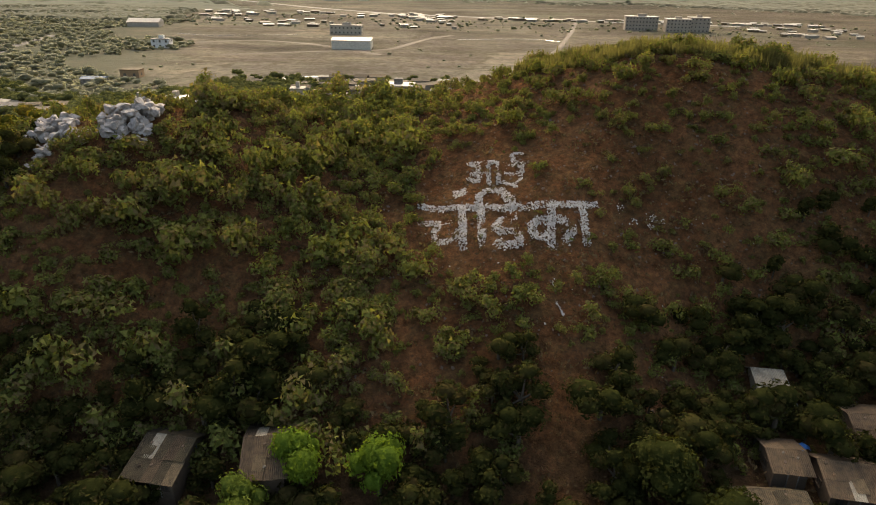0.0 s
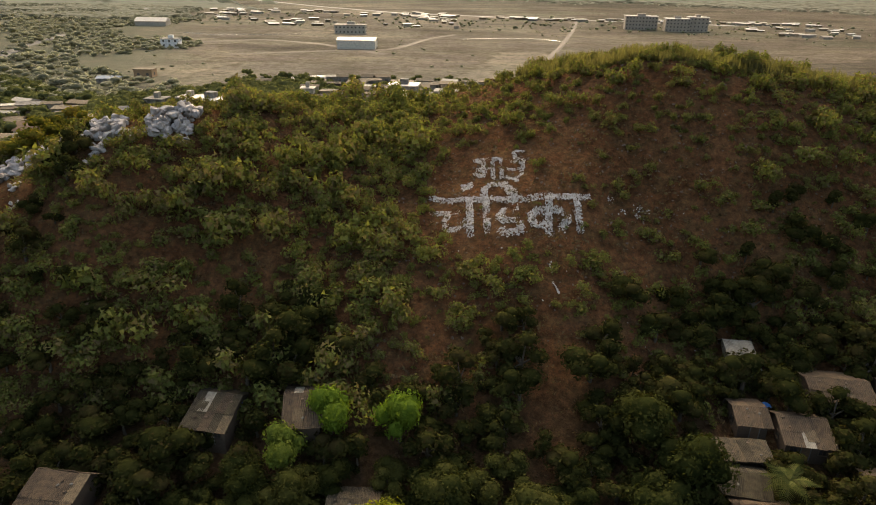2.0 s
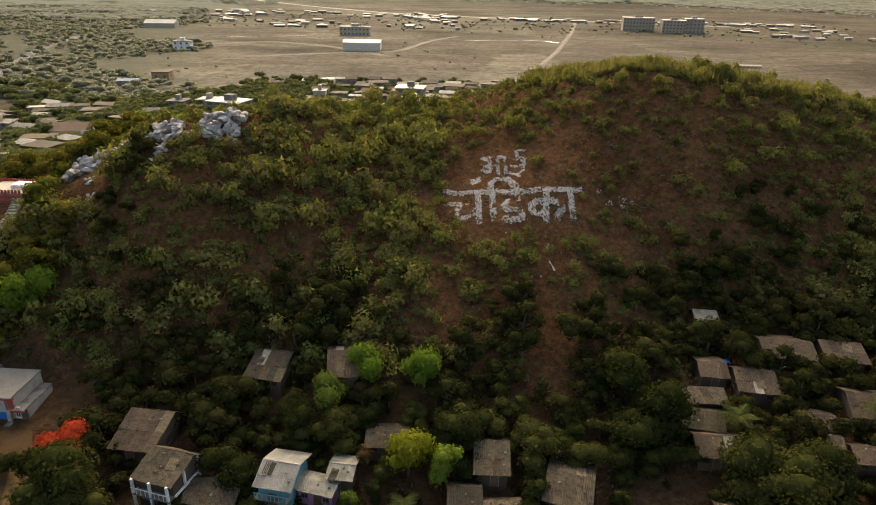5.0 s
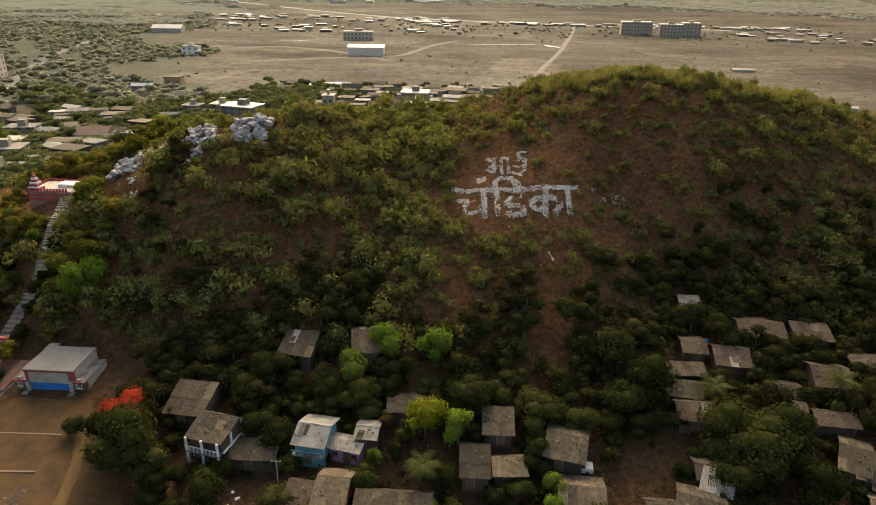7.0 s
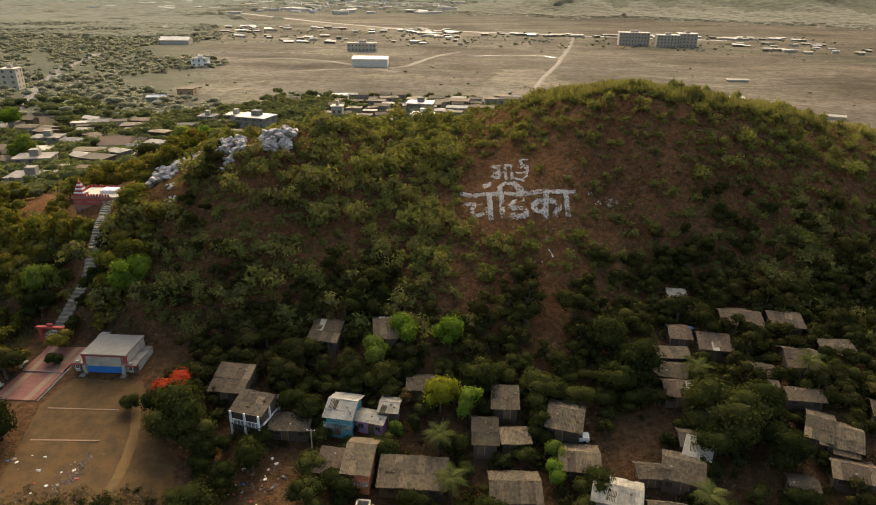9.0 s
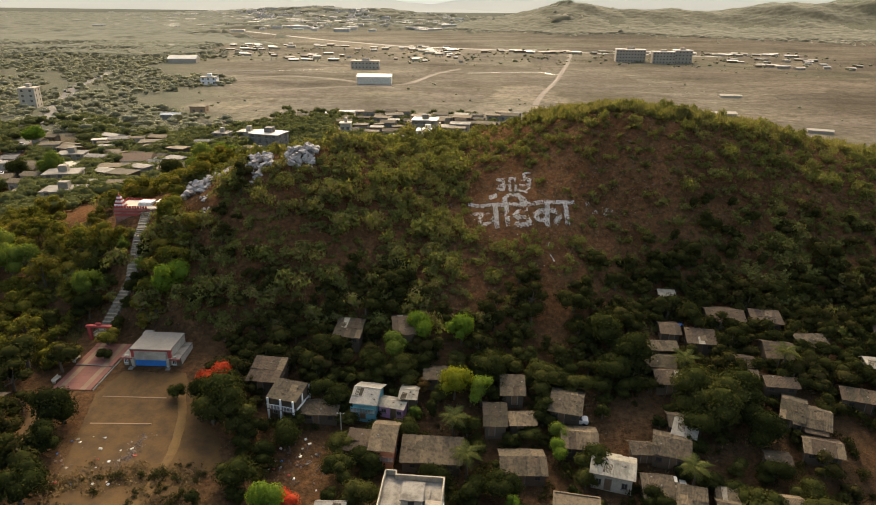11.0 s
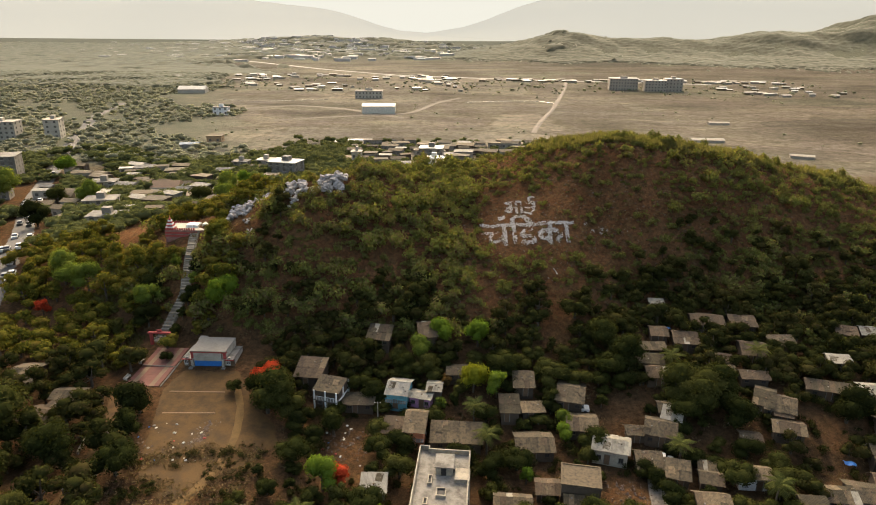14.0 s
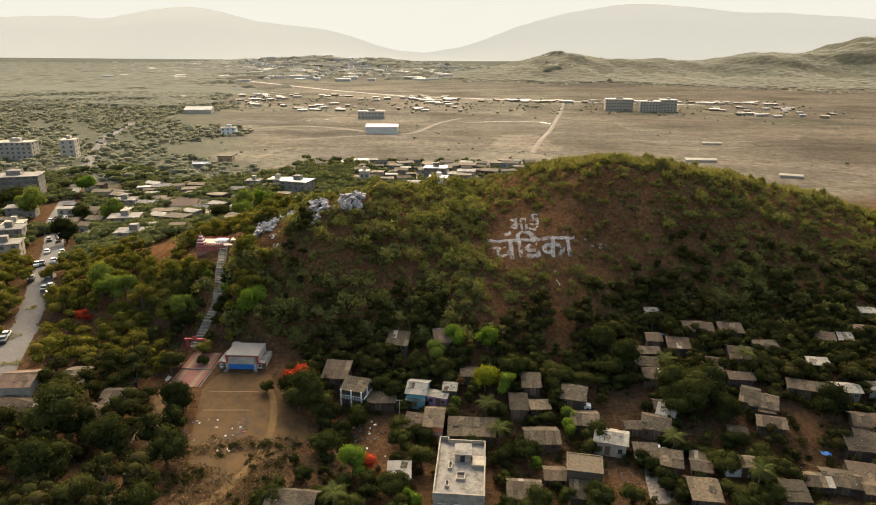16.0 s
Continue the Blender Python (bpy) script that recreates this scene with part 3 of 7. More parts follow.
def sheet_mesh(w, length, material):
    """One corrugated sheet, w wide, length down the slope, from the ridge (y = 0) downwards."""
    key = (round(w, 2), round(length, 1), material.name)
    if key not in SHEETS:
        n = 13
        xs = np.linspace(-w / 2 - 0.05, w / 2 + 0.05, n)
        zs = np.where(np.arange(n) % 2 == 0, 0.0, 0.06)
        v = [(x, -y, z + t) for t in (0.0, -0.02) for y in (0, length) for x, z in zip(xs, zs)]
        q = [(k, k + n, k + n + 1, k + 1) for k in range(n - 1)]
        q += [(a + 2 * n, d + 2 * n, c + 2 * n, b2 + 2 * n) for a, b2, c, d in q]
        q += [(k + n, k + 3 * n, k + 3 * n + 1, k + n + 1) for k in range(n - 1)]
        SHEETS[key] = mesh_of("roof_sheet", v, q, material)
    return SHEETS[key]


SHEETS, SMALL = {}, {}


def small_mesh(key, make, material):
    key = (key, material.name)
    if key not in SMALL:
        bm = make()
        me = bpy.data.meshes.new(key[0])
        bm.to_mesh(me)
        bm.free()
        me.materials.append(material)
        SMALL[key] = me
    return SMALL[key]


def window_part(parent, x, y, z, turn=0, w=0.9, h=1.0, paint=None):
    """A window in a wall that faces -y: a proud frame, a dark pane set back in it, and a sill."""
    frame_me = small_mesh(f"window_frame{w}{h}", lambda: box(-w / 2 - 0.08, w / 2 + 0.08, -0.07, 0.02, h, h + 0.08, box(-w / 2 - 0.08, -w / 2, -0.07, 0.02, -0.06, h, box(w / 2, w / 2 + 0.08, -0.07, 0.02, -0.06, h, box(-0.03, 0.03, -0.05, 0.02, 0, h, box(-w / 2 - 0.16, w / 2 + 0.16, -0.16, 0.02, -0.12, -0.06))))), paint or CONCRETE)
    win = part("window", frame_me, parent, m=pose(x, y, z, 0, 0, turn))
    part("pane", small_mesh(f"pane{w}{h}", lambda: box(-w / 2, w / 2, -0.02, 0.03, 0, h), DARK), win)
    return win


def door_part(parent, x, y, z, turn=0):
    d = part("door", small_mesh("door", lambda: box(-0.45, 0.45, -0.05, 0.03, 0, 2.0, bevel=0.01), WOOD), parent, m=pose(x, y, z, 0, 0, turn))
    part("door_frame", small_mesh("door_frame", lambda: box(-0.55, -0.45, -0.08, 0.03, 0, 2.1, box(0.45, 0.55, -0.08, 0.03, 0, 2.1, box(-0.55, 0.55, -0.08, 0.03, 2.0, 2.1))), CONCRETE), d)
    return d


def house(x, y, w, d, h, yaw, kind, rnd):
    base = min(hz(x + a * w / 2, y + b2 * d / 2) for a in (-1, 1) for b2 in (-1, 1))
    top = hz(x, y) + h
    home = thing("house", pose(x, y, base - 0.3, 0, 0, yaw), LOOKS[kind], "house", "village houses")
    H = top - base + 0.3
    foot = 0.3 + max(0, hz(x, y) - base)
    tops = {"g": [ROOF_GREY, ROOF_DARK, ROOF_GREY, ROOF_RUST], "l": [ROOF_LIGHT, ROOF_GREY, ROOF_RUST]}.get(kind, [ROOFS[kind]])
    cover = rnd.choice(tops)
    rise = 0.0 if kind == "f" else 0.24 * d * (0.55 + 0.3 * rnd.random())
    ridge = d * (0.5 if kind in "dw" else rnd.choice([0.5, 0.32, 0.5, 0.22]) - 0.0) if kind != "f" else 0
    ry = d / 2 - ridge
    bm = bmesh.new()
    lo = [bm.verts.new(v) for v in ((-w / 2, -d / 2, 0), (w / 2, -d / 2, 0), (w / 2, d / 2, 0), (-w / 2, d / 2, 0))]
    hi = [bm.verts.new(v) for v in ((-w / 2, -d / 2, H), (w / 2, -d / 2, H), (w / 2, d / 2, H - (0 if ridge > 0.3 * d or kind == "f" else 0)), (-w / 2, d / 2, H))]
    if kind != "f":
        a, c = bm.verts.new((-w / 2, ry, H + rise)), bm.verts.new((w / 2, ry, H + rise))
        bm.faces.new((lo[0], lo[1], hi[1], hi[0]))
        bm.faces.new((lo[2], lo[3], hi[3], hi[2]))
        bm.faces.new((lo[1], lo[2], hi[2], c, hi[1]))
        bm.faces.new((lo[3], lo[0], hi[0], a, hi[3]))
        bm.faces.new((hi[0], hi[1], c, a))
        bm.faces.new((hi[2], hi[3], a, c))
    else:
        for k in range(4):
            bm.faces.new((lo[k], lo[(k + 1) % 4], hi[(k + 1) % 4], hi[k]))
        bm.faces.new(hi)
    part("wall", (bm, WALLS[kind]), home)
    if kind == "f":
        rim = bmesh.new()
        for bx in ((-w / 2 - 0.15, w / 2 + 0.15, -d / 2 - 0.15, -d / 2 + 0.1), (-w / 2 - 0.15, w / 2 + 0.15, d / 2 - 0.1, d / 2 + 0.15), (-w / 2 - 0.15, -w / 2 + 0.1, -d / 2 + 0.1, d / 2 - 0.1), (w / 2 - 0.1, w / 2 + 0.15, -d / 2 + 0.1, d / 2 - 0.1)):
            box(*bx, H - 0.1, H + 0.25, rim)
        part("parapet", (rim, ROOFS[kind]), home)
        part("roof_slab", (box(-w / 2 + 0.1, w / 2 - 0.1, -d / 2 + 0.1, d / 2 - 0.1, H, H + 0.12), ROOFS[kind]), home)
    else:
        over = 0.7
        n = max(4, round(w / 0.95))
        sw = (w + 2 * 0.35) / n
        for side, run in ((-1, d - ridge), (1, ridge)):
            if run < 0.3:
                continue
            slope = math.degrees(math.atan2(rise, run))
            length = math.hypot(run, rise) * (run + over) / run
            rows = 2 if length > 3.4 else 1
            for k in range(n):
                for r in range(rows):
                    L = length / rows + (0.18 if r < rows - 1 else 0)
                    me = sheet_mesh(sw, L, ROOF_BRIGHT if rnd.random() < 0.015 else (ROOF_LIGHT if kind == "g" and rnd.random() < 0.06 else (ROOF_RUST if rnd.random() < 0.08 and kind in "gl" else cover)))
                    xx = -w / 2 - 0.35 + sw * (k + 0.5)
                    down = length / rows * r
                    sag = rnd.uniform(-0.02, 0.03) + (0.035 if r == 0 else 0.0)
                    m = Matrix.Translation((0, ry, H + rise + 0.05)) @ (pose(0, 0, 0, 0, 0, 180) if side == 1 else Matrix()) @ pose(0, 0, 0, slope + rnd.uniform(-0.8, 0.8), 0, rnd.uniform(-1.2, 1.2)) @ Matrix.Translation((xx, -down, sag))
                    part("roof_sheet", me, home, m=m)
        run, slope = d - ridge, math.degrees(math.atan2(rise, d - ridge))
        on_roof = Matrix.Translation((0, ry, H + rise + 0.13)) @ pose(0, 0, 0, slope, 0, 0)
        for k in range(rnd.randint(2, 4)):
            stone = small_mesh("roof_weight", lambda: box(-0.16, 0.16, -0.11, 0.11, -0.06, 0.12, bevel=0.04), rnd.choice([ROCK, CONCRETE, MUD_WALL, WOOD]))
            part("roof_weight", stone, home, m=on_roof @ pose(rnd.uniform(-0.45, 0.45) * w, -rnd.uniform(0.1, 0.95) * run, 0, 0, 0, rnd.uniform(0, 90)))
        if rnd.random() < 0.7:
            me = sheet_mesh(sw, 1.6, rnd.choice([ROOF_LIGHT, ROOF_LIGHT, ROOF_RUST, ROOF_DARK]))
            part("patch_sheet", me, home, m=on_roof @ pose(rnd.uniform(-0.35, 0.35) * w, -rnd.uniform(0.05, 0.6) * run, 0.0, 0, 0, rnd.uniform(-14, 14)))
        if kind in "dtw":
            part("ridge_cap", (box(-w / 2 - 0.4, w / 2 + 0.4, ry - 0.14, ry + 0.14, H + rise + 0.08, H + rise + 0.16, bevel=0.03), ROOFS[kind]), home)
    for storey in range(2 if h > 4.4 else 1):
        z = foot + (0 if storey == 0 else h * 0.53)
        trim = CONCRETE if kind in "tpvorfdbw" else MUD_WALL
        if storey == 0 and rnd.random() < 0.9:
            door_part(home, w * rnd.uniform(-0.2, 0.2), -d / 2, z - (0.2 if h < 2.6 else 0))
        tall = 0.6 if h < 2.6 else 0.95
        if w > 4 or storey:
            window_part(home, -w * 0.32, -d / 2, z + 0.8, w=0.7, h=tall, paint=trim)
            window_part(home, w * 0.32, -d / 2, z + 0.8, w=0.7, h=tall, paint=trim)
        if rnd.random() < 0.5 or storey:
            window_part(home, w / 2, 0, z + 0.8, 90, w=0.7, h=tall, paint=trim)
            window_part(home, -w / 2, 0, z + 0.8, -90, w=0.7, h=tall, paint=trim)
    if kind in "vto":
        part("balcony", (box(-w / 2 - 0.1, w / 2 + 0.1, -d / 2 - 1.0, -d / 2 - 0.01, foot + h * 0.5, foot + h * 0.5 + 0.15), CONCRETE), home)
        rail = bmesh.new()
        box(-w / 2 - 0.1, w / 2 + 0.1, -d / 2 - 1.0, -d / 2 - 0.92, foot + h * 0.5 + 0.9, foot + h * 0.5 + 1.0, rail)
        for k in range(9):
            xx = -w / 2 + w * k / 8
            box(xx - 0.03, xx + 0.03, -d / 2 - 0.99, -d / 2 - 0.93, foot + h * 0.5 + 0.15, foot + h * 0.5 + 0.9, rail)
        part("railing", (rail, WHITE if kind == "v" else WALLS[kind]), home)
    if kind == "v":
        for sx in (-1, 0, 1):
            part("post", (box(sx * (w / 2 - 0.1) - 0.13, sx * (w / 2 - 0.1) + 0.13, -d / 2 - 0.95, -d / 2 - 0.69, 0.1, H + 0.1), WHITE), home, "white veranda post")
        for sy in (-0.1, 0.45):
            part("post", (box(w / 2 + 0.02, w / 2 + 0.26, d * sy - 0.13, d * sy + 0.13, 0.1, H + 0.1), WHITE), home, "white veranda post")
        part("beam", (box(w / 2 + 0.02, w / 2 + 0.24, -d / 2, d / 2, foot + h * 0.5, foot + h * 0.5 + 0.2), WHITE), home)
    return home


# place, width, depth, eaves height, turn and kind of each house
HOUSES = [
    (-41.3, 39.8, 5.1, 6.7, 2.74, -4, 'g'), (-36.2, 34.0, 4.8, 4.8, 4.06, -13, 'v'), (-30.7, 33.3, 5.5, 3.7, 2.05, 1, 'g'), (-23.1, 35.3, 3.9, 5.2, 3.5, -8, 't'),
    (-18.8, 34.6, 4.2, 2.0, 2.43, -12, 'p'), (-16.2, 36.5, 2.5, 2.9, 2.74, -5, 'w'), (-11.5, 41.4, 4.6, 3.3, 2.05, 1, 'g'), (1.4, 39.6, 3.6, 5.7, 2.13, 0, 'g'),
    (-1.7, 33.4, 3.3, 5.9, 2.28, 2, 'g'), (2.7, 32.9, 3.8, 3.2, 2.13, 5, 'l'), (-19.1, 26.4, 3.5, 6.5, 3.59, -3, 'o'), (-23.0, 26.8, 3.5, 4.7, 2.13, -5, 'g'),
    (-11.6, 25.7, 8.9, 5.8, 2.28, -1, 'g'), (2.4, 24.2, 6.4, 4.9, 2.28, 3, 'g'), (-24.8, 11.2, 3.7, 4.4, 1.98, 2, 'm'), (10.6, 36.7, 4.8, 6.5, 2.28, -13, 'g'),
    (11.7, 29.6, 5.2, 4.7, 2.13, -3, 'l'), (16.0, 23.3, 5.9, 4.1, 3.28, -15, 'b'), (25.9, 28.1, 5.1, 5.0, 2.58, -17, 'l'), (8.9, 12.8, 6.2, 5.2, 4.21, -8, 'f'),
    (3.6, 12.7, 3.5, 3.0, 2.13, -1, 'l'), (26.2, 18.2, 3.5, 4.7, 2.28, -12, 'l'), (22.0, 20.7, 4.1, 4.5, 2.13, -3, 'l'), (31.2, 16.3, 3.3, 2.8, 2.13, -12, 'g'),
    (31.7, 19.8, 2.6, 2.2, 2.13, -10, 'g'), (38.5, 17.2, 5.2, 2.8, 2.74, -2, 'r'), (29.0, 8.8, 4.7, 5.7, 2.74, -4, 'l'), (-2.4, 7.7, 5.5, 4.5, 2.28, -2, 'l'),
    (44.8, 9.6, 3.6, 5.1, 2.28, -2, 'g'), (50.3, 13.1, 4.8, 3.1, 2.13, -4, 'g'), (55.1, 13.6, 5.9, 4.2, 2.13, -13, 'g'), (60.8, 15.4, 6.3, 4.7, 2.28, -12, 'g'),
    (63.9, 23.4, 5.9, 5.6, 2.28, -9, 'g'), (67.8, 28.7, 4.5, 4.7, 2.13, -6, 'g'), (68.2, 37.5, 4.3, 3.2, 2.13, -6, 'b'), (74.9, 38.2, 3.6, 3.1, 2.13, -8, 'b'),
    (66.0, 46.2, 4.0, 3.2, 2.13, -4, 'b'), (76.8, 56.2, 2.7, 3.9, 2.13, -10, 'w'), (83.5, 59.3, 4.9, 4.8, 2.13, -15, 'g'), (33.8, 64.8, 2.8, 5.9, 2.28, -5, 'b'),
    (43.7, 60.2, 6.6, 5.4, 2.13, -4, 'g'), (51.2, 59.2, 5.1, 4.5, 2.13, -4, 'g'), (32.0, 55.6, 3.2, 4.1, 2.13, -3, 'l'), (37.2, 53.5, 4.7, 5.2, 2.13, -6, 'l'),
    (28.9, 50.5, 6.2, 2.9, 2.13, 0, 'g'), (28.0, 46.9, 5.4, 4.1, 2.13, -9, 'g'), (42.7, 46.7, 3.6, 3.0, 2.13, -6, 'l'), (42.5, 43.9, 3.2, 2.3, 1.98, -9, 'l'),
    (49.9, 49.7, 4.5, 5.7, 2.13, -6, 'l'), (47.4, 41.5, 5.0, 2.8, 1.98, -5, 'g'), (29.2, 43.1, 5.2, 4.5, 2.13, 0, 'g'), (47.2, 35.4, 3.1, 6.5, 2.13, -26, 'g'),
    (49.3, 33.7, 5.0, 5.6, 2.13, -21, 'g'), (48.6, 28.0, 5.0, 3.7, 2.13, -14, 'g'), (29.3, 33.4, 5.0, 3.2, 2.13, -5, 'g'), (21.3, 28.1, 3.1, 2.4, 1.9, 0, 'l'),
    (56.8, 52.6, 5.0, 2.8, 2.13, 3, 'g'), (60.2, 38.1, 7.7, 3.7, 2.13, -15, 'g'), (-107.2, 30.2, 6.4, 6.6, 4.21, 8, 'd'), (-101.2, 23.2, 6.8, 3.7, 2.28, -15, 'l'),
    (-105.7, 23.9, 5.0, 3.7, 2.28, -10, 'g'), (-98.4, 35.4, 4.9, 7.0, 2.28, 7, 'g'), (-85.8, 28.9, 5.3, 3.2, 2.13, 0, 'g'), (-86.5, 21.7, 6.3, 4.2, 2.13, -16, 'g'),
    (-85.2, 24.5, 4.0, 2.8, 2.13, -13, 'g'), (-41.5, -0.3, 7.7, 4.7, 2.43, -4, 'l'), (-28.7, 51.4, 4.5, 6.8, 2.13, -5, 'g'), (-18.8, 51.8, 3.6, 7.1, 2.13, 10, 'g'),
    (66.2, 28.6, 2.8, 4.6, 2.1, -15, 'g'), (65.3, 24.2, 4.0, 5.7, 2.2, -16, 'g'), (60.9, 15.9, 3.5, 3.1, 2.2, -10, 'l'), (49.1, 31.5, 2.6, 2.8, 2.1, -18, 'g'),
    (48.5, 28.5, 2.2, 2.7, 2.0, -13, 'g'), (21.4, 28.1, 2.2, 2.1, 1.9, -7, 'l'), (41.3, 26.1, 3.2, 2.1, 2.1, -8, 'g'), (56.8, 51.7, 3.4, 2.8, 2.1, -11, 'l'),
    (72.3, 56.0, 3.8, 3.6, 2.1, -15, 'g'), (88.4, 68.1, 3.5, 2.9, 2.1, -11, 'b'), (29.3, 32.2, 3.2, 4.8, 2.1, -25, 'm'), (54.8, 13.1, 4.1, 2.8, 2.2, -7, 'g'),
    (59.1, 10.7, 2.7, 2.8, 2.2, -13, 'g'), (7.3, 8.7, 2.6, 4.4, 2.0, -6, 'g'),
]
rnd = random.Random(11)
for row in HOUSES:
    house(*row, rnd)


# ---- the words on the hill, laid in whitewashed stones ----
def hull_stone(seed, n=11):
    """An angular stone: the hull of a few points about a ball."""
    r = np.random.default_rng(seed)
    bm = bmesh.new()
    for p in r.normal(size=(n, 3)):
        bm.verts.new(Vector(p).normalized() * (0.8 + 0.3 * r.random()))
    res = bmesh.ops.convex_hull(bm, input=bm.verts[:])
    junk = [v for v in bm.verts if not v.link_faces]
    bmesh.ops.delete(bm, geom=junk, context="VERTS")
    bmesh.ops.recalc_face_normals(bm, faces=bm.faces[:])
    bm.verts.index_update()
    v = np.array([q.co for q in bm.verts])
    f = np.array([[q.index for q in face.verts] for face in bm.faces])
    bm.free()
    return v, f


HULLS = [hull_stone(900 + k) for k in range(12)]


def stones(spots, r, lo=0.16, hi=0.36, flat=0.6):
    """Loose angular stones lying on the ground at the spots: places and triangles."""
    vs, fs, n = [], [], 0
    for x, y in spots:
        s = r.uniform(lo, hi)
        v0, f0 = HULLS[int(r.integers(12))]
        v = v0 * (s, s * r.uniform(0.7, 1.3), s * flat)
        a = r.random() * 6.28
        v = v @ np.array([(math.cos(a), -math.sin(a), 0), (math.sin(a), math.cos(a), 0), (0, 0, 1)])
        v[:, 2] += v[:, 0] * r.normal() * 0.25 + v[:, 1] * 0.45
        vs.append(v + (x, y, hz(x, y) + s * 0.2 + 0.05))
        fs.append(f0 + n)
        n += len(v)
    return np.concatenate(vs), np.concatenate(fs)


def tri_mesh(name, v, f, material):
    me = bpy.data.meshes.new(name)
    me.from_pydata(v.tolist(), [], f.tolist())
    me.materials.append(material)
    return me


# each letter: the width of its strokes, and the strokes over the plan
LETTERS = [
    ("letter_a", 0.7, [[(-0.2, 93.2), (6.9, 90.5)], [(-0.2, 92.9), (0.8, 92.1), (1.1, 91.2), (0.1, 90.9), (1.2, 90.3), (0.8, 89.1), (-0.4, 90.2)], [(1.0, 90.9), (2.1, 90.7)], [(2.3, 91.7), (2.4, 88.3)], [(3.7, 91.4), (3.7, 88.1)]]),
    ("letter_i", 0.62, [[(7.1, 93.1), (6.1, 93.4), (5.5, 92.9), (5.9, 91.7), (6.8, 90.8)], [(6.1, 91.1), (4.9, 90.5), (4.7, 89.6), (5.5, 89.3), (6.6, 89.3), (6.8, 88.3), (6.0, 87.5)], [(4.2, 88.1), (5.6, 87.0), (6.1, 86.1)], [(6.8, 90.8), (6.9, 89.3)]]),
    ("nasal_dot", 1.9, [[(-1.7, 87.7), (-1.4, 87.1)]]),
    ("letter_cha", 1.15, [[(-6.7, 85.9), (1.0, 83.8)], [(-6.4, 82.5), (-2.9, 82.3)], [(-3.9, 82.5), (-4.4, 80.7), (-4.4, 79.4), (-3.5, 78.3), (-2.2, 78.5), (-1.4, 79.8)], [(-1.1, 84.2), (-0.8, 77.5)]]),
    ("letter_di", 1.15, [[(1.0, 83.8), (7.0, 82.1)], [(1.0, 84.1), (1.1, 85.7), (2.4, 86.9), (3.9, 86.1), (4.9, 84.3), (5.8, 82.5)], [(1.3, 83.5), (1.6, 77.7)], [(5.7, 82.4), (5.5, 80.8)], [(5.6, 81.1), (3.8, 81.0), (3.2, 79.8), (4.1, 78.8), (5.7, 78.8), (6.4, 77.5), (6.0, 76.8), (4.7, 76.5), (3.4, 77.4)]]),
    ("letter_ka", 1.15, [[(7.7, 82.4), (13.4, 83.5)], [(10.4, 82.6), (10.2, 77.3)], [(10.2, 80.6), (8.6, 80.5), (7.7, 79.3), (8.0, 78.0), (9.2, 78.0), (10.3, 79.1)], [(10.5, 80.8), (12.1, 81.1), (13.1, 80.5), (12.8, 79.5), (12.0, 78.2)]]),
    ("long_stroke", 1.2, [[(13.4, 83.5), (16.4, 84.0)], [(14.5, 83.3), (14.7, 78.9)]]),
    ("remnant", 0.9, [[(23.4, 84.0), (24.9, 83.2)], [(23.5, 82.9), (24.1, 82.3)], [(19.8, 84.6), (19.6, 84.0)], [(21.0, 83.0), (21.6, 83.1)]]),
]
sign = thing("hillside_lettering", Matrix(), "large Devanagari words laid in whitewashed stones on a slope", "lettering")
rs = np.random.default_rng(5)
for name, wide, strokes in LETTERS:
    spots = []
    for line in strokes:
        for (ax, ay), (bx, by) in zip(line, line[1:]):
            long = math.hypot(bx - ax, (by - ay) * 1.25)
            for k in range(int(long * wide * (46 if name != "remnant" else 18)) + (110 if name == "nasal_dot" else 4)):
                f = rs.random() * 1.06 - 0.03
                spots.append((ax + (bx - ax) * f + (rs.random() - 0.5) * wide * 0.9, ay + (by - ay) * f + (rs.random() - 0.5) * wide * 0.9))
    part(name, tri_mesh(name, *stones(spots, rs, 0.06, 0.16), LETTER_STONE), sign)


trail = []
for (ax, ay), (bx, by) in zip(((10.0, 72.6), (10.3, 71.4), (10.0, 70.6), (10.8, 68.9)), ((10.3, 71.4), (10.0, 70.6), (10.8, 68.9), (11.0, 68.3))):
    trail += [(ax + (bx - ax) * k / 16 + rs.normal() * 0.05, ay + (by - ay) * k / 16) for k in range(16)]
trail += [(10.0 + rs.normal() * 0.3, 72.8 + rs.normal() * 0.25) for _ in range(10)] + [(rs.uniform(-6, 40), rs.uniform(64, 84)) for _ in range(26)]
tagged(part("stone_trail", tri_mesh("stone_trail", *stones(trail, rs, 0.06, 0.17), LETTER_STONE)), "thin trickle of pale stones down the slope", "stones", kind="stuff")


# ---- white rocks on the ridge ----
def boulder_mesh(seed):
    v, f = hull_stone(seed + 50, 16)
    return tri_mesh("boulder", v * (1.25, 1.0, 0.9), f, STONE_WHITE)


BOULDERS = [boulder_mesh(k) for k in range(9)]


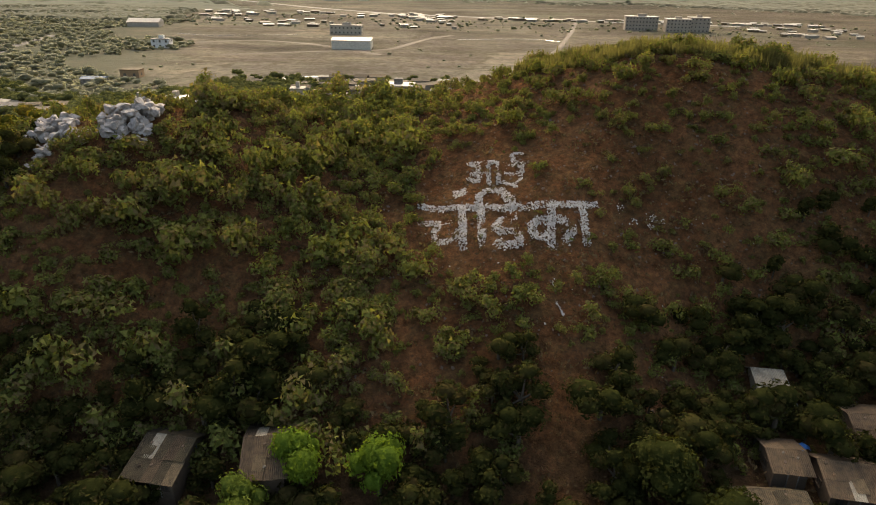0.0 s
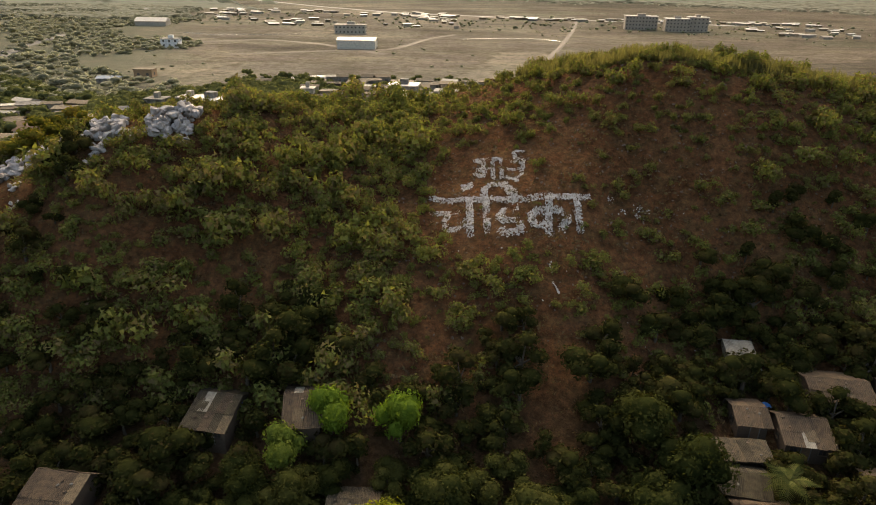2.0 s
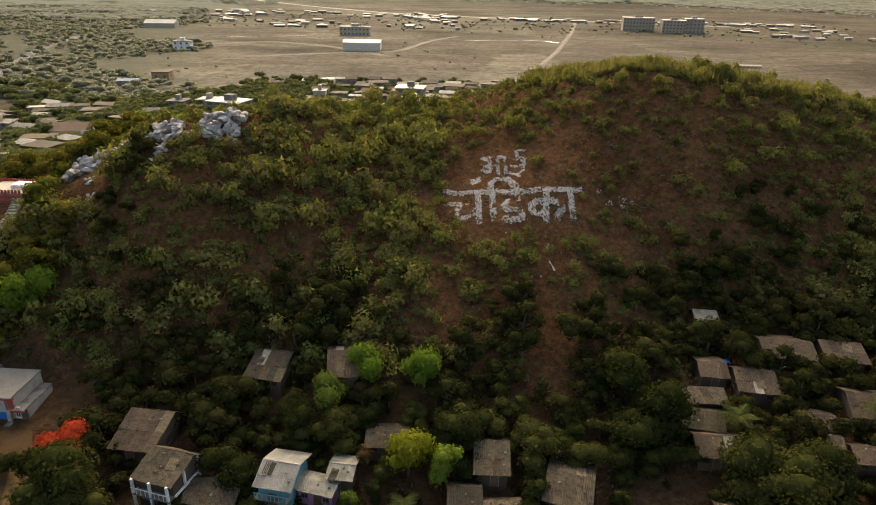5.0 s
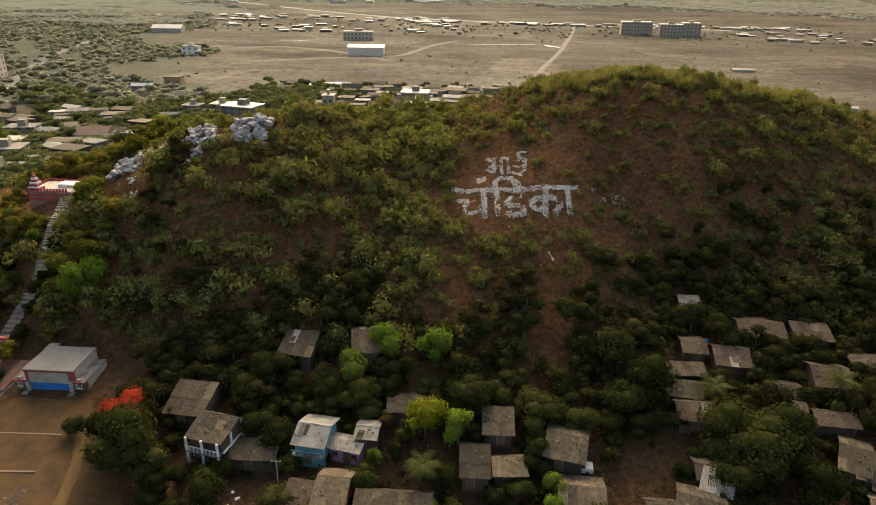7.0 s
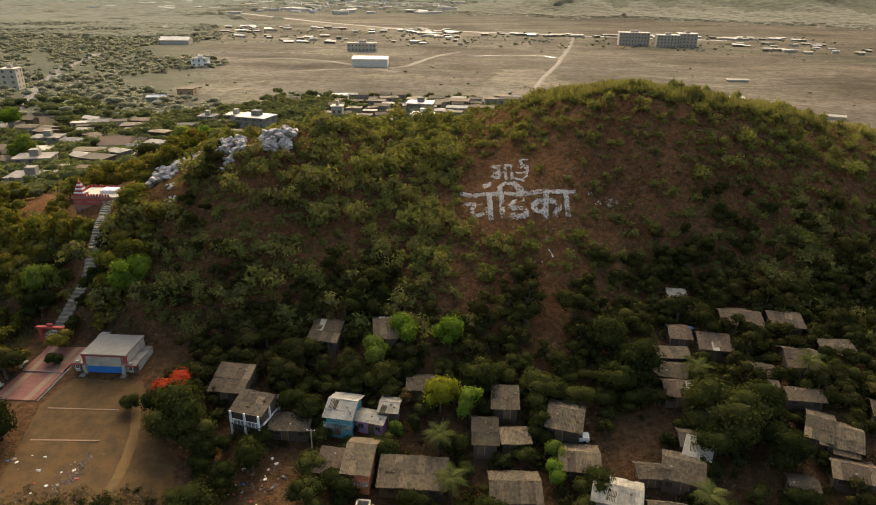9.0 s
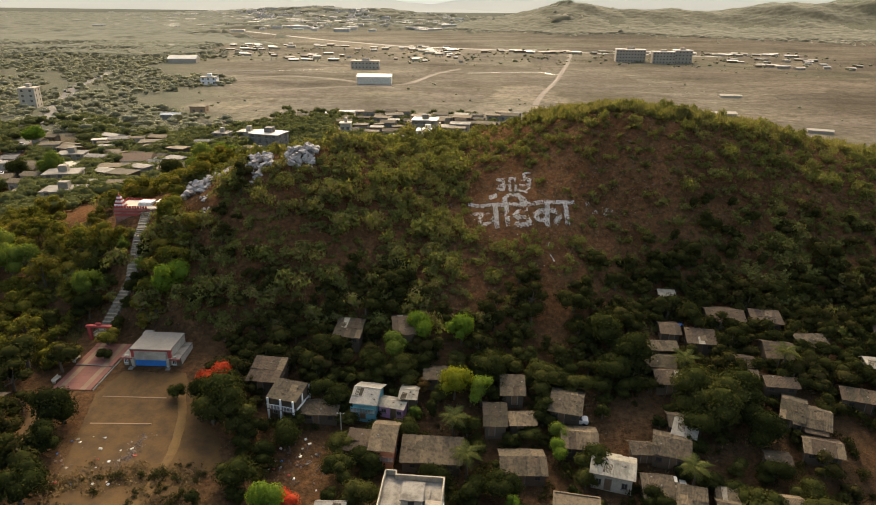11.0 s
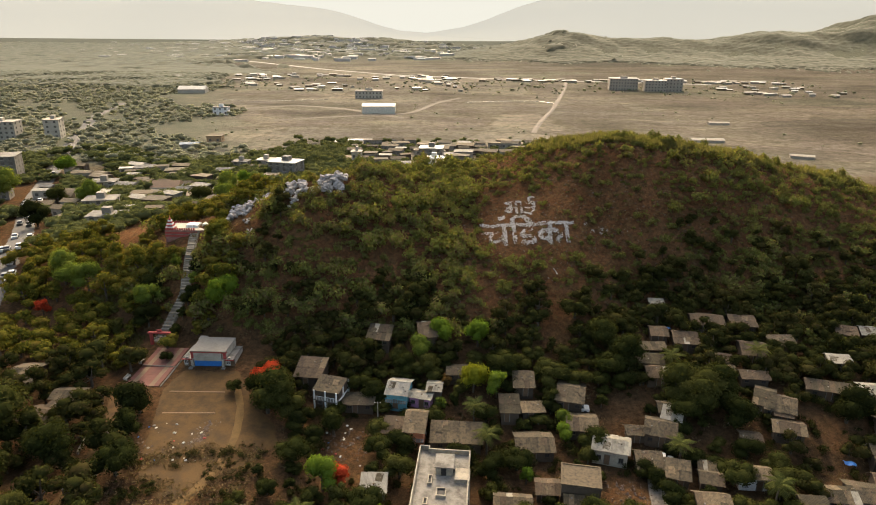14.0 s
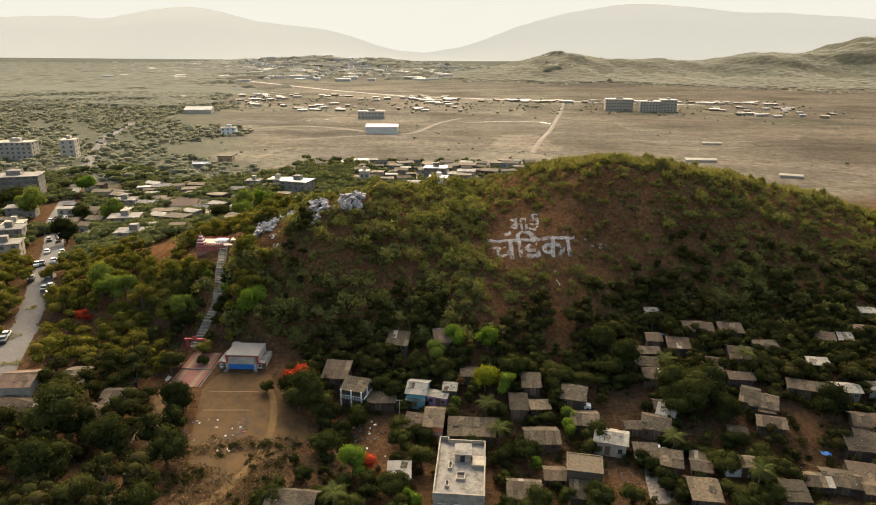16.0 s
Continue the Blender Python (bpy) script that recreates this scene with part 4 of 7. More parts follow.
def outcrop(x, y, rows):
    top = thing("rock_outcrop", pose(x, y, hz(x, y)), "whitewashed boulders heaped along the ridge", "rocks", "white rock outcrops")
    r = random.Random(int(x * 7 + y))
    for n, x0, x1, y0, y1, up0, up1, s0, s1 in rows:
        for _ in range(n):
            bx, by, s = r.uniform(x0, x1), r.uniform(y0, y1), r.uniform(s0, s1)
            z = hz(bx, by) + r.uniform(up0, up1)
            part("boulder", r.choice(BOULDERS), top, m=pose(bx - x, by - y, z - hz(x, y), r.uniform(-25, 25), r.uniform(-25, 25), r.uniform(0, 360)) @ Matrix.Diagonal((s, s * r.uniform(0.7, 1.2), s * r.uniform(0.7, 1.1), 1)))
    return top


outcrop(-45, 85, [(46, -48.6, -45.2, 82.0, 86.5, 0.1, 1.5, 0.45, 0.95), (40, -46.5, -42.0, 84.0, 88.0, 0.2, 1.8, 0.45, 1.0), (20, -44.5, -41.8, 86.0, 88.5, 1.0, 2.6, 0.45, 0.85), (22, -46.5, -42.5, 82.2, 84.5, 0.0, 0.6, 0.3, 0.6), (14, -50.2, -48.8, 80.5, 83.0, 0.0, 0.7, 0.3, 0.6)])
outcrop(-54, 82, [(26, -56.6, -54.3, 80.5, 84.5, 0.2, 1.7, 0.4, 0.9), (22, -53.4, -51.2, 80.5, 85.0, 0.1, 1.4, 0.4, 0.85), (10, -56.5, -51.5, 83.5, 85.0, 0.8, 1.8, 0.35, 0.7), (16, -54.8, -53.0, 77.0, 81.0, 0.0, 0.5, 0.35, 0.7)])
outcrop(-67, 80, [(44, -71.0, -65.8, 79.0, 83.5, 0.0, 1.3, 0.45, 0.95), (22, -71.5, -66.0, 82.5, 85.0, 0.4, 1.4, 0.35, 0.7), (22, -66.5, -60.5, 82.0, 85.0, 0.2, 1.2, 0.3, 0.65), (7, -66.5, -64.5, 75.0, 77.0, 0.0, 0.3, 0.3, 0.55), (5, -64.5, -63.0, 72.0, 74.0, 0.0, 0.2, 0.25, 0.45)])
rocks = [(x, y) for x, y in zip(rs.uniform(-20, 75, 4200), rs.uniform(60, 112, 4200)) if rs.random() < 0.25 + 0.75 * math.exp(-(((x - 18) / 26) ** 2 + ((y - 88) / 14) ** 2))]
tagged(part("scree", tri_mesh("scree", *stones(rocks, rs, 0.05, 0.26, 0.4), ROCK)), "loose brown stones scattered over the slope", "stones", kind="stuff")

# ---- stage hall, plaza, stairway and temple ----
HALL_PAINT = worn("hall_paint", (0.42, 0.375, 0.30), (0.27, 0.235, 0.18), 0.85, scale=0.7, amount=0.8)
hall = thing("stage_hall", pose(-63.7, 42.2, hz(-63.8, 42.6) - 0.15) @ Matrix.Diagonal((0.9, 0.9, 0.92, 1)), "white open-air stage hall with a blue shutter and red trim", "hall")
part("back_block", (box(-4.1, 4.0, 0.4, 6.9, -0.3, 3.85), HALL_PAINT), hall)
part("front_panel", (box(-3.7, 2.9, 0.05, 0.4, 1.5, 3.5), HALL_PAINT), hall)
part("shutter", (box(-3.6, 2.8, 0.16, 0.38, 0.05, 1.5), BLUE), hall, "blue roller shutter")
for k in range(8):
    part("slat", small_mesh("shutter_slat", lambda: box(-3.6, 2.8, 0.11, 0.16, 0, 0.15, bevel=0.02), BLUE), hall, m=pose(0, 0, 0.1 + k * 0.174))
for sx, lean in ((-3.95, 6), (3.15, -6)):
    part("pillar", (box(-0.3, 0.3, -0.25, 0.4, -0.2, 1.95, bevel=0.04), HALL_PAINT), hall, m=pose(sx, 0, 0, 0, -lean, 0))
part("roof", (box(-4.35, 4.1, -0.2, 7.1, 3.85, 4.05, bevel=0.03), worn("roof_screed", (0.20, 0.18, 0.15), (0.13, 0.115, 0.095), 0.85, scale=0.4)), hall, "pale grey flat roof")
part("fascia", (box(-4.35, 4.2, -0.05, 0.38, 3.52, 3.84), RED), hall, "dark red fascia")
for sx in (-4.25, 3.35):
    part("trim", (box(sx, sx + 0.6, 0.0, 0.39, 2.1, 3.52), RED), hall, "dark red trim")
for x0, x1 in ((-6.1, -4.12), (4.02, 5.7)):
    part("wing", (box(x0, x1, 0.3, 6.4, -0.3, 1.9), HALL_PAINT), hall)
    part("wing_roof", (box(x0 - 0.25, x1 + 0.0, -0.35, 6.6, 1.9, 2.12, bevel=0.02), CONCRETE), hall)
    part("wing_band", (box(x0 - 0.25, x1 + 0.25, -0.41, -0.36, 1.86, 2.16), RED), hall)
    mid_x = (x0 + x1) / 2
    door_part(hall, mid_x + (0.5 if x0 > 0 else 0.45), 0.3, 0.0)
    window_part(hall, mid_x - 0.5, 0.3, 0.7, w=0.6, h=0.7, paint=WHITE)
    part("bench", (box(mid_x - 0.5, mid_x + 0.2, -0.1, 0.25, 2.12, 2.45), HALL_PAINT), hall)
for sx in (-4.2, 3.4):
    part("ramp", (box(sx - 0.45, sx + 0.45, -1.3, -0.25, -0.3, 0.2, bevel=0.05), CONCRETE), hall)
part("rear_room", (box(-5.2, -3.4, 6.9, 8.8, -0.3, 3.5), CONCRETE), hall)

plaza = thing("plaza", pose(-74.7, 41.5, 0), "red paved forecourt with cream stripes", "pavement", kind="structure")
PAVER_ME, STRIPE_ME = (small_mesh("paver", lambda: box(-0.492, 0.492, -0.486, 0.486, -0.3, 0.06, bevel=0.006), c) for c in (PAVER, STRIPE))
for ky in range(14):
    for kx in range(7):
        wx, wy = -78 + kx * 1.0 + 0.06 * ky, 35.4 + ky * 0.98
        part("paver", STRIPE_ME if kx in (1, 5) else PAVER_ME, plaza, m=pose(wx + 74.7, wy - 41.5, hz(wx, wy) + 0.06 + (0.15 if ky > 6 else 0.0), math.degrees(math.atan(hz(wx, wy + 0.5) - hz(wx, wy - 0.5)))))
part("kerb", (box(-3.6, 3.6, -0.1, 0.1, -0.2, 0.2), CONCRETE), plaza, m=pose(0.3, 0.35, hz(-74.5, 41.8) + 0.1, 0, 0, -2))
part("kerb", (box(-0.1, 0.1, -7, 7, -0.3, 0.22), CONCRETE), plaza, m=pose(4.0, 0.3, hz(-70.7, 41) + 0.05, 5, 0, -3))
for bx, by in ((-79.0, 43.7), (-79.0, 37.4)):
    b = thing("bench", pose(bx, by, hz(bx, by)), "white masonry bench beside the paving", "bench", "plaza benches")
    part("seat", (box(-0.3, 0.3, -1.0, 1.0, 0.32, 0.42, bevel=0.03), HALL_PAINT), b)
    part("backrest", (box(-0.36, -0.26, -1.0, 1.0, 0.42, 0.75, bevel=0.03), HALL_PAINT), b)
    for sy in (-1.0, 1.0):
        part("leg", (box(-0.25, 0.25, sy * 0.8 - 0.1, sy * 0.8 + 0.1, -0.1, 0.32), HALL_PAINT), b)
gate = thing("gateway", pose(-78.0, 50.6, hz(-78, 50.6)), "dark red gateway at the foot of the stairs", "gate")
for sx in (-1.9, 1.9):
    part("post", (box(sx - 0.3, sx + 0.3, -0.3, 0.3, -0.3, 2.6, bevel=0.04), RED), gate)
part("beam", (box(-2.5, 2.5, -0.35, 0.35, 2.6, 3.0, bevel=0.05), RED), gate)
part("finial", (box(-0.6, 0.6, -0.2, 0.2, 3.0, 3.6, bevel=0.15), RED), gate)

stair = thing("stairway", Matrix(), "long pale concrete stairway climbing the hill", "stairs", kind="structure")
STEP_ME, NOSE_ME = small_mesh("step", lambda: box(-0.95, 0.95, -0.42, 0.42, -0.6, 0.12, bevel=0.02), STEP_STONE), small_mesh("landing", lambda: box(-1.0, 1.0, -0.75, 0.42, -0.6, 0.16, bevel=0.02), STEP_STONE)
SIDE_ME = small_mesh("side_wall", lambda: box(-0.12, 0.12, -0.45, 0.45, -0.7, 0.4), STEP_STONE)
for k in range(44):
    f = k / 43
    sy = 51.5 + 27.5 * f
    sx = float(np.interp(sy, (51.5, 54.6, 57.4, 62, 66.6, 72, 79), (-79.2, -78.3, -77.5, -76.2, -77.2, -78.4, -80)))
    part("step", NOSE_ME if k % 7 == 3 else STEP_ME, stair, m=pose(sx, sy, hz(sx, sy) + 0.25))
    for side in (-1.1, 1.1):
        part("side_wall", SIDE_ME, stair, m=pose(sx + side, sy, hz(sx + side, sy) + 0.25))

temple = thing("temple", pose(-82, 81.5, hz(-82, 81) - 0.2) @ Matrix.Diagonal((0.92, 0.92, 0.85, 1)), "small red and white hilltop temple with a tiered spire", "temple")
part("platform", (box(-6.4, 6.2, -2.2, 5.0, -3.5, 1.1, bevel=0.05), worn("temple_wall", (0.30, 0.15, 0.115), (0.17, 0.08, 0.065), 0.85, scale=0.7, amount=0.9)), temple)
part("terrace", (box(-6.0, 5.9, -1.9, 4.7, 1.1, 1.25), FAR_WALL), temple)
for k in range(2):
    part("wall_band", (box(-6.46, 4.2, -2.27, -2.2, -0.9 + k * 0.95, -0.4 + k * 0.95), RED), temple)
MERLON = small_mesh("merlon", lambda: box(-0.22, 0.22, -0.15, 0.15, 0, 0.75, bevel=0.08), RED)
for k in range(19):
    part("merlon", MERLON, temple, m=pose(-6.1 + k * 0.66, 4.8, 1.1))
    if k < 13:
        part("merlon", MERLON, temple, m=pose(-6.1 + k * 0.66, -2.05, 1.1))
for k in range(8):
    part("merlon", MERLON, temple, m=pose(-6.2, -1.6 + k * 0.8, 1.1, 0, 0, 90))
part("shrine", (box(-1.5, 2.0, 0.6, 3.2, 1.2, 2.0, bevel=0.06), WHITE), temple)
part("shrine", (box(3.0, 5.6, 0.8, 3.4, 1.2, 2.2, bevel=0.06), CREAM), temple)
for k in range(3):
    part("pillar", (box(-1.3 + k * 1.5, -1.0 + k * 1.5, 0.2, 0.45, 1.2, 1.95), WHITE), temple)
for k in range(7):
    w, z = 1.25 * (1 - k * 0.125), 1.1 + k * 0.48
    part("spire_tier", (box(-5.2 - w, -5.2 + w, -0.9 - w, -0.9 + w, z, z + 0.48, bevel=0.12 * w), RED if k % 2 == 0 else WHITE), temple)
part("finial", (box(-5.3, -5.1, -1.0, -0.8, 4.4, 5.3, bevel=0.05), ORANGE), temple)

# ---- yard: lines, rubble and litter ----
for x0, x1, y0, tilt in ((-68.5, -57.5, 33.5, 1.5), (-67.0, -57.1, 26.9, 3)):
    ob = part("boundary_wall", (box(-(x1 - x0) / 2, (x1 - x0) / 2, -0.14, 0.14, -0.3, 0.05, bevel=0.02), STRIPE), m=pose((x0 + x1) / 2, y0, hz((x0 + x1) / 2, y0) + 0.1, 0, 0, tilt))
    tagged(ob, "low cream masonry strip across the yard", "wall")
lane_wall = tagged(part("boundary_wall", (box(-5.6, 5.6, -0.12, 0.12, -0.3, 0.7, bevel=0.03), STEP_STONE), m=pose(-76.9, 19.2, hz(-76.9, 19.2), 0, 0, 102)), "low pale masonry wall beside the lane", "wall")
rub = np.random.default_rng(8)
heap = [(-57.0 + rub.normal() * 0.25, 25 - k * 0.08) for k in range(80)] + [(-57.2 + rub.normal() * 0.5 + 1.2 * math.sin(k), 25 - k * 0.16 + rub.normal() * 0.2) for k in range(44)] + [(rub.uniform(-68, -54), rub.uniform(12, 19)) for _ in range(70)] + [(rub.uniform(-36, -27), rub.uniform(18, 27)) for _ in range(90)] + [(rub.uniform(14, 22), rub.uniform(8, 17)) for _ in range(110)]
tagged(part("rubble", tri_mesh("rubble", *stones(heap, rub, 0.08, 0.3), ROCK)), "heaps of broken stone and soil about the yards", "rubble", kind="stuff")
for k in range(46):
    lx, ly = (rub.uniform(-69, -55), rub.uniform(13, 24)) if k < 24 else ((rub.uniform(-37, -26), rub.uniform(17, 28)) if k < 44 else (rub.uniform(-10, 60), rub.uniform(4, 45)))
    c = [WHITE, CREAM, CONCRETE, CONCRETE, WHITE, CREAM, TARP, RED][k % 8]
    bm = box(-0.3, 0.3, -0.22, 0.22, 0, 0.22, bevel=0.08)
    for v in bm.verts:
        v.co += Vector((rub.normal(), rub.normal(), rub.normal())) * 0.05
    s = rub.uniform(0.35, 0.9)
    tagged(part("litter", (bm, c), m=pose(lx, ly, hz(lx, ly) + 0.05, 0, 0, rub.uniform(0, 360)) @ Matrix.Diagonal((s, s, s, 1))), "crumpled plastic sack lying on the dirt", "litter", "litter")

# ---- apartment house with a flat roof ----
APT_PAINT = worn("weathered_cream", (0.32, 0.275, 0.205), (0.17, 0.145, 0.11), 0.85, scale=0.7, amount=0.9)
apt = thing("apartment_house", pose(-17.5, 15.2, -4.8, 0, 0, -2) @ Matrix.Diagonal((0.9, 1, 1, 1)), "cream two-storey apartment house with a grey concrete roof", "house")
APT_W, APT_D, APT_H = 9.2, 16.0, 7.0
part("wall", (box(0, APT_W, -APT_D, 0, 0, APT_H), APT_PAINT), apt)
part("roof_slab", (box(0.2, APT_W - 0.2, -APT_D + 0.2, -0.2, APT_H - 0.04, APT_H + 0.04), CONCRETE), apt, "stained grey concrete roof")
for bx in ((-0.12, APT_W + 0.12, -APT_D - 0.12, -APT_D + 0.14), (1.7, APT_W + 0.12, -0.95, -0.7), (-0.12, 0.14, -APT_D + 0.14, 0.1), (APT_W - 0.14, APT_W + 0.12, -APT_D + 0.14, -0.95), (-0.12, 1.8, -0.16, 0.1), (1.6, 1.84, -0.95, -0.16)):
    part("parapet", (box(*bx, APT_H - 0.5, APT_H + 0.85, bevel=0.03), APT_PAINT), apt)
part("stair_room", (box(3.4, 6.4, -6.4, -3.2, APT_H, APT_H + 1.5, bevel=0.03), APT_PAINT), apt)
part("stair_room_roof", (box(3.2, 6.6, -6.6, -3.0, APT_H + 1.5, APT_H + 1.65, bevel=0.02), CONCRETE), apt)
# Flat dark slab, painted for the shade inside the doorway.
part("doorway", (box(4.4, 5.3, -6.46, -6.38, APT_H + 0.05, APT_H + 1.35), DARK), apt)
part("stair_tower", (box(6.8, APT_W + 0.25, -8.0, -5.2, 0, APT_H + 0.7, bevel=0.03), APT_PAINT), apt)
part("ledge", (box(5.9, 7.4, -5.2, -2.6, APT_H, APT_H + 0.45, bevel=0.03), CONCRETE), apt)
for x0, y0, w, d in ((3.9, -11.6, 1.7, 1.9), (2.2, -8.9, 0.8, 2.0), (1.9, -13.6, 0.8, 1.5)):
    sky_light = part("roof_hatch", (lambda bm: (box(x0, x0 + w, y0, y0 + 0.18, APT_H, APT_H + 0.5, bm), box(x0, x0 + w, y0 + d - 0.18, y0 + d, APT_H, APT_H + 0.5, bm), box(x0, x0 + 0.18, y0 + 0.18, y0 + d - 0.18, APT_H, APT_H + 0.5, bm), box(x0 + w - 0.18, x0 + w, y0 + 0.18, y0 + d - 0.18, APT_H, APT_H + 0.5, bm)) and (bm, APT_PAINT))(bmesh.new()), apt)
    # Dark slab fills the hatch, coloured as the shade inside it.
    part("opening", (box(x0 + 0.18, x0 + w - 0.18, y0 + 0.18, y0 + d - 0.18, APT_H + 0.05, APT_H + 0.25), DARK), sky_light)
for k in range(3):
    for s in range(2):
        window_part(apt, 1.6 + k * 3.0, -APT_D, 1.2 + 3.2 * s, w=1.3, h=1.3, paint=WHITE)
        window_part(apt, APT_W, -2.5 - k * 5.0, 1.2 + 3.2 * s, 90, w=1.2, h=1.3, paint=WHITE)
        window_part(apt, 0, -2.5 - k * 5.0, 1.2 + 3.2 * s, -90, w=1.2, h=1.3, paint=WHITE)


# ---- vehicles ----
def car_mesh(kind):
    bm = bmesh.new()
    L, W, H = (4.0, 1.7, 0.75) if kind == "car" else (5.6, 2.1, 1.4)
    box(-W / 2, W / 2, -L / 2, L / 2, 0.3, 0.3 + H, bm)
    bmesh.ops.bevel(bm, geom=bm.edges[:], offset=0.14, segments=2, affect="EDGES")
    return bm


def cabin_mesh(kind):
    bm = bmesh.new()
    bmesh.ops.create_cube(bm, size=1)
    for v in bm.verts:
        top = v.co.z > 0
        v.co = Vector((v.co.x * (1.3 if top else 1.55), v.co.y * (1.5 if top else 2.4) + (0.15 if kind == "car" else 1.2), (1.5 if top else 1.0) if kind == "car" else (2.3 if top else 1.2)))
    bmesh.ops.bevel(bm, geom=bm.edges[:], offset=0.08, segments=2, affect="EDGES")
    return bm


def wheel_mesh():
    bm = bmesh.new()
    bmesh.ops.create_cone(bm, cap_ends=True, segments=14, radius1=0.32, radius2=0.32, depth=0.22)
    bmesh.ops.rotate(bm, verts=bm.verts, matrix=Matrix.Rotation(radians(90), 3, "Y"))
    return bm


def car(x, y, turn, paint, kind="car", words="white"):
    c = thing(kind, pose(x, y, hz(x, y) + 0.12, 0, 0, turn), f"{words} {'hatchback car' if kind == 'car' else 'open goods truck'} parked on the dirt" if kind != "truck" else "dark green goods truck parked under trees", kind, "parked vehicles")
    part("body", small_mesh(kind + "_body", lambda: car_mesh(kind), paint), c)
    part("cabin", small_mesh(kind + "_cabin", lambda: cabin_mesh(kind), WINDSCREEN), c)
    part("roof", small_mesh(kind + "_roof", lambda: box(-0.64, 0.64, -0.58, 0.88, 1.48, 1.54, bevel=0.03) if kind == "car" else box(-0.66, 0.66, 0.5, 1.9, 2.28, 2.36, bevel=0.03), paint), c)
    for sx in (-0.78, 0.78):
        for sy in ((-1.25, 1.25) if kind == "car" else (-1.8, 1.8)):
            part("wheel", small_mesh("wheel", wheel_mesh, RUBBER), c, m=pose(sx, sy, 0.32))
    return c


car(24.9, 22.6, 80, CAR_WHITE)
car(11.9, 34.3, 86, CAR_WHITE)
car(-70.6, 5.9, -8, CAR_DARK, "truck", "dark")
rc = random.Random(4)
for k in range(24):
    i0 = rc.uniform(0.5, 8.2)
    line = [(-112, 22), (-124, 50), (-137, 82), (-152, 112), (-170, 142), (-186, 168), (-215, 230), (-246, 294), (-305, 428), (-330, 520)]
    (ax, ay), (bx, by) = line[int(i0)], line[int(i0) + 1]
    f = i0 - int(i0)
    a = math.atan2(bx - ax, by - ay)
    off = rc.choice([-3.0, -1.5, 1.6, 3.2, 3.6])
    pick = rc.randrange(5)
    car(ax + (bx - ax) * f + off * math.cos(a), ay + (by - ay) * f - off * math.sin(a), -math.degrees(a) + rc.uniform(-4, 4), (CAR_WHITE, CAR_WHITE, CAR_DARK, CAR_RED if k == 5 else CAR_DARK, CAR_WHITE)[pick], "car", ("white", "white", "dark grey", "red" if k == 5 else "dark grey", "white")[pick])


# ---- houses and halls across the plain ----
def block(x, y, w, d, h, turn, wall, roof, label, storeys=0, category="building", group="far buildings", overhang=0.4, pitched=0.0):
    """A building seen from afar: walls, roof slab or pitched roof, parapet and rows of windows."""
    b = thing("building", pose(x, y, hz(x, y) - 0.3, 0, 0, turn), label, category, group)
    PLAIN_AT.append((x, y, max(w, d) * 0.5))
    part("wall", (box(-w / 2, w / 2, -d / 2, d / 2, 0, h), wall), b)
    if pitched:
        bm = bmesh.new()
        o = overhang
        v = [bm.verts.new(c) for c in ((-w / 2 - o, -d / 2 - o, h - 0.05), (w / 2 + o, -d / 2 - o, h - 0.05), (w / 2 + o, 0, h + pitched), (-w / 2 - o, 0, h + pitched), (w / 2 + o, d / 2 + o, h - 0.05), (-w / 2 - o, d / 2 + o, h - 0.05))]
        bm.faces.new((v[0], v[1], v[2], v[3]))
        bm.faces.new((v[3], v[2], v[4], v[5]))
        bm.faces.new((v[1], v[4], v[2]))
        bm.faces.new((v[0], v[3], v[5]))
        bm.faces.new((v[0], v[5], v[4], v[1]))
        part("roof", (bm, roof), b)
    else:
        part("roof", (box(-w / 2 - overhang, w / 2 + overhang, -d / 2 - overhang, d / 2 + overhang, h, h + 0.35, bevel=0.04), roof), b)
        if storeys > 1:
            part("roof_room", (box(-w * 0.12, w * 0.14, -d * 0.1, d * 0.25, h + 0.35, h + 2.4), wall), b)
    n = max(2, int(w / 3.2))
    me = small_mesh("far_window", lambda: box(-0.65, 0.65, -0.06, 0.05, 0, 1.3), HAZED_PANE)
    sill = small_mesh("far_sill", lambda: box(-0.8, 0.8, -0.25, 0.0, -0.14, -0.02), FAR_WALL)
    for s in range(storeys):
        for k in range(n):
            win = part("window", me, b, m=pose(-w / 2 + w * (k + 0.5) / n, -d / 2, 1.2 + s * (h / storeys)))
            part("sill", sill, win)
        for k in range(max(1, int(d / 4))):
            part("window", me, b, m=pose(w / 2, -d / 2 + d * (k + 0.5) / max(1, int(d / 4)), 1.2 + s * (h / storeys), 0, 0, 90))
    return b


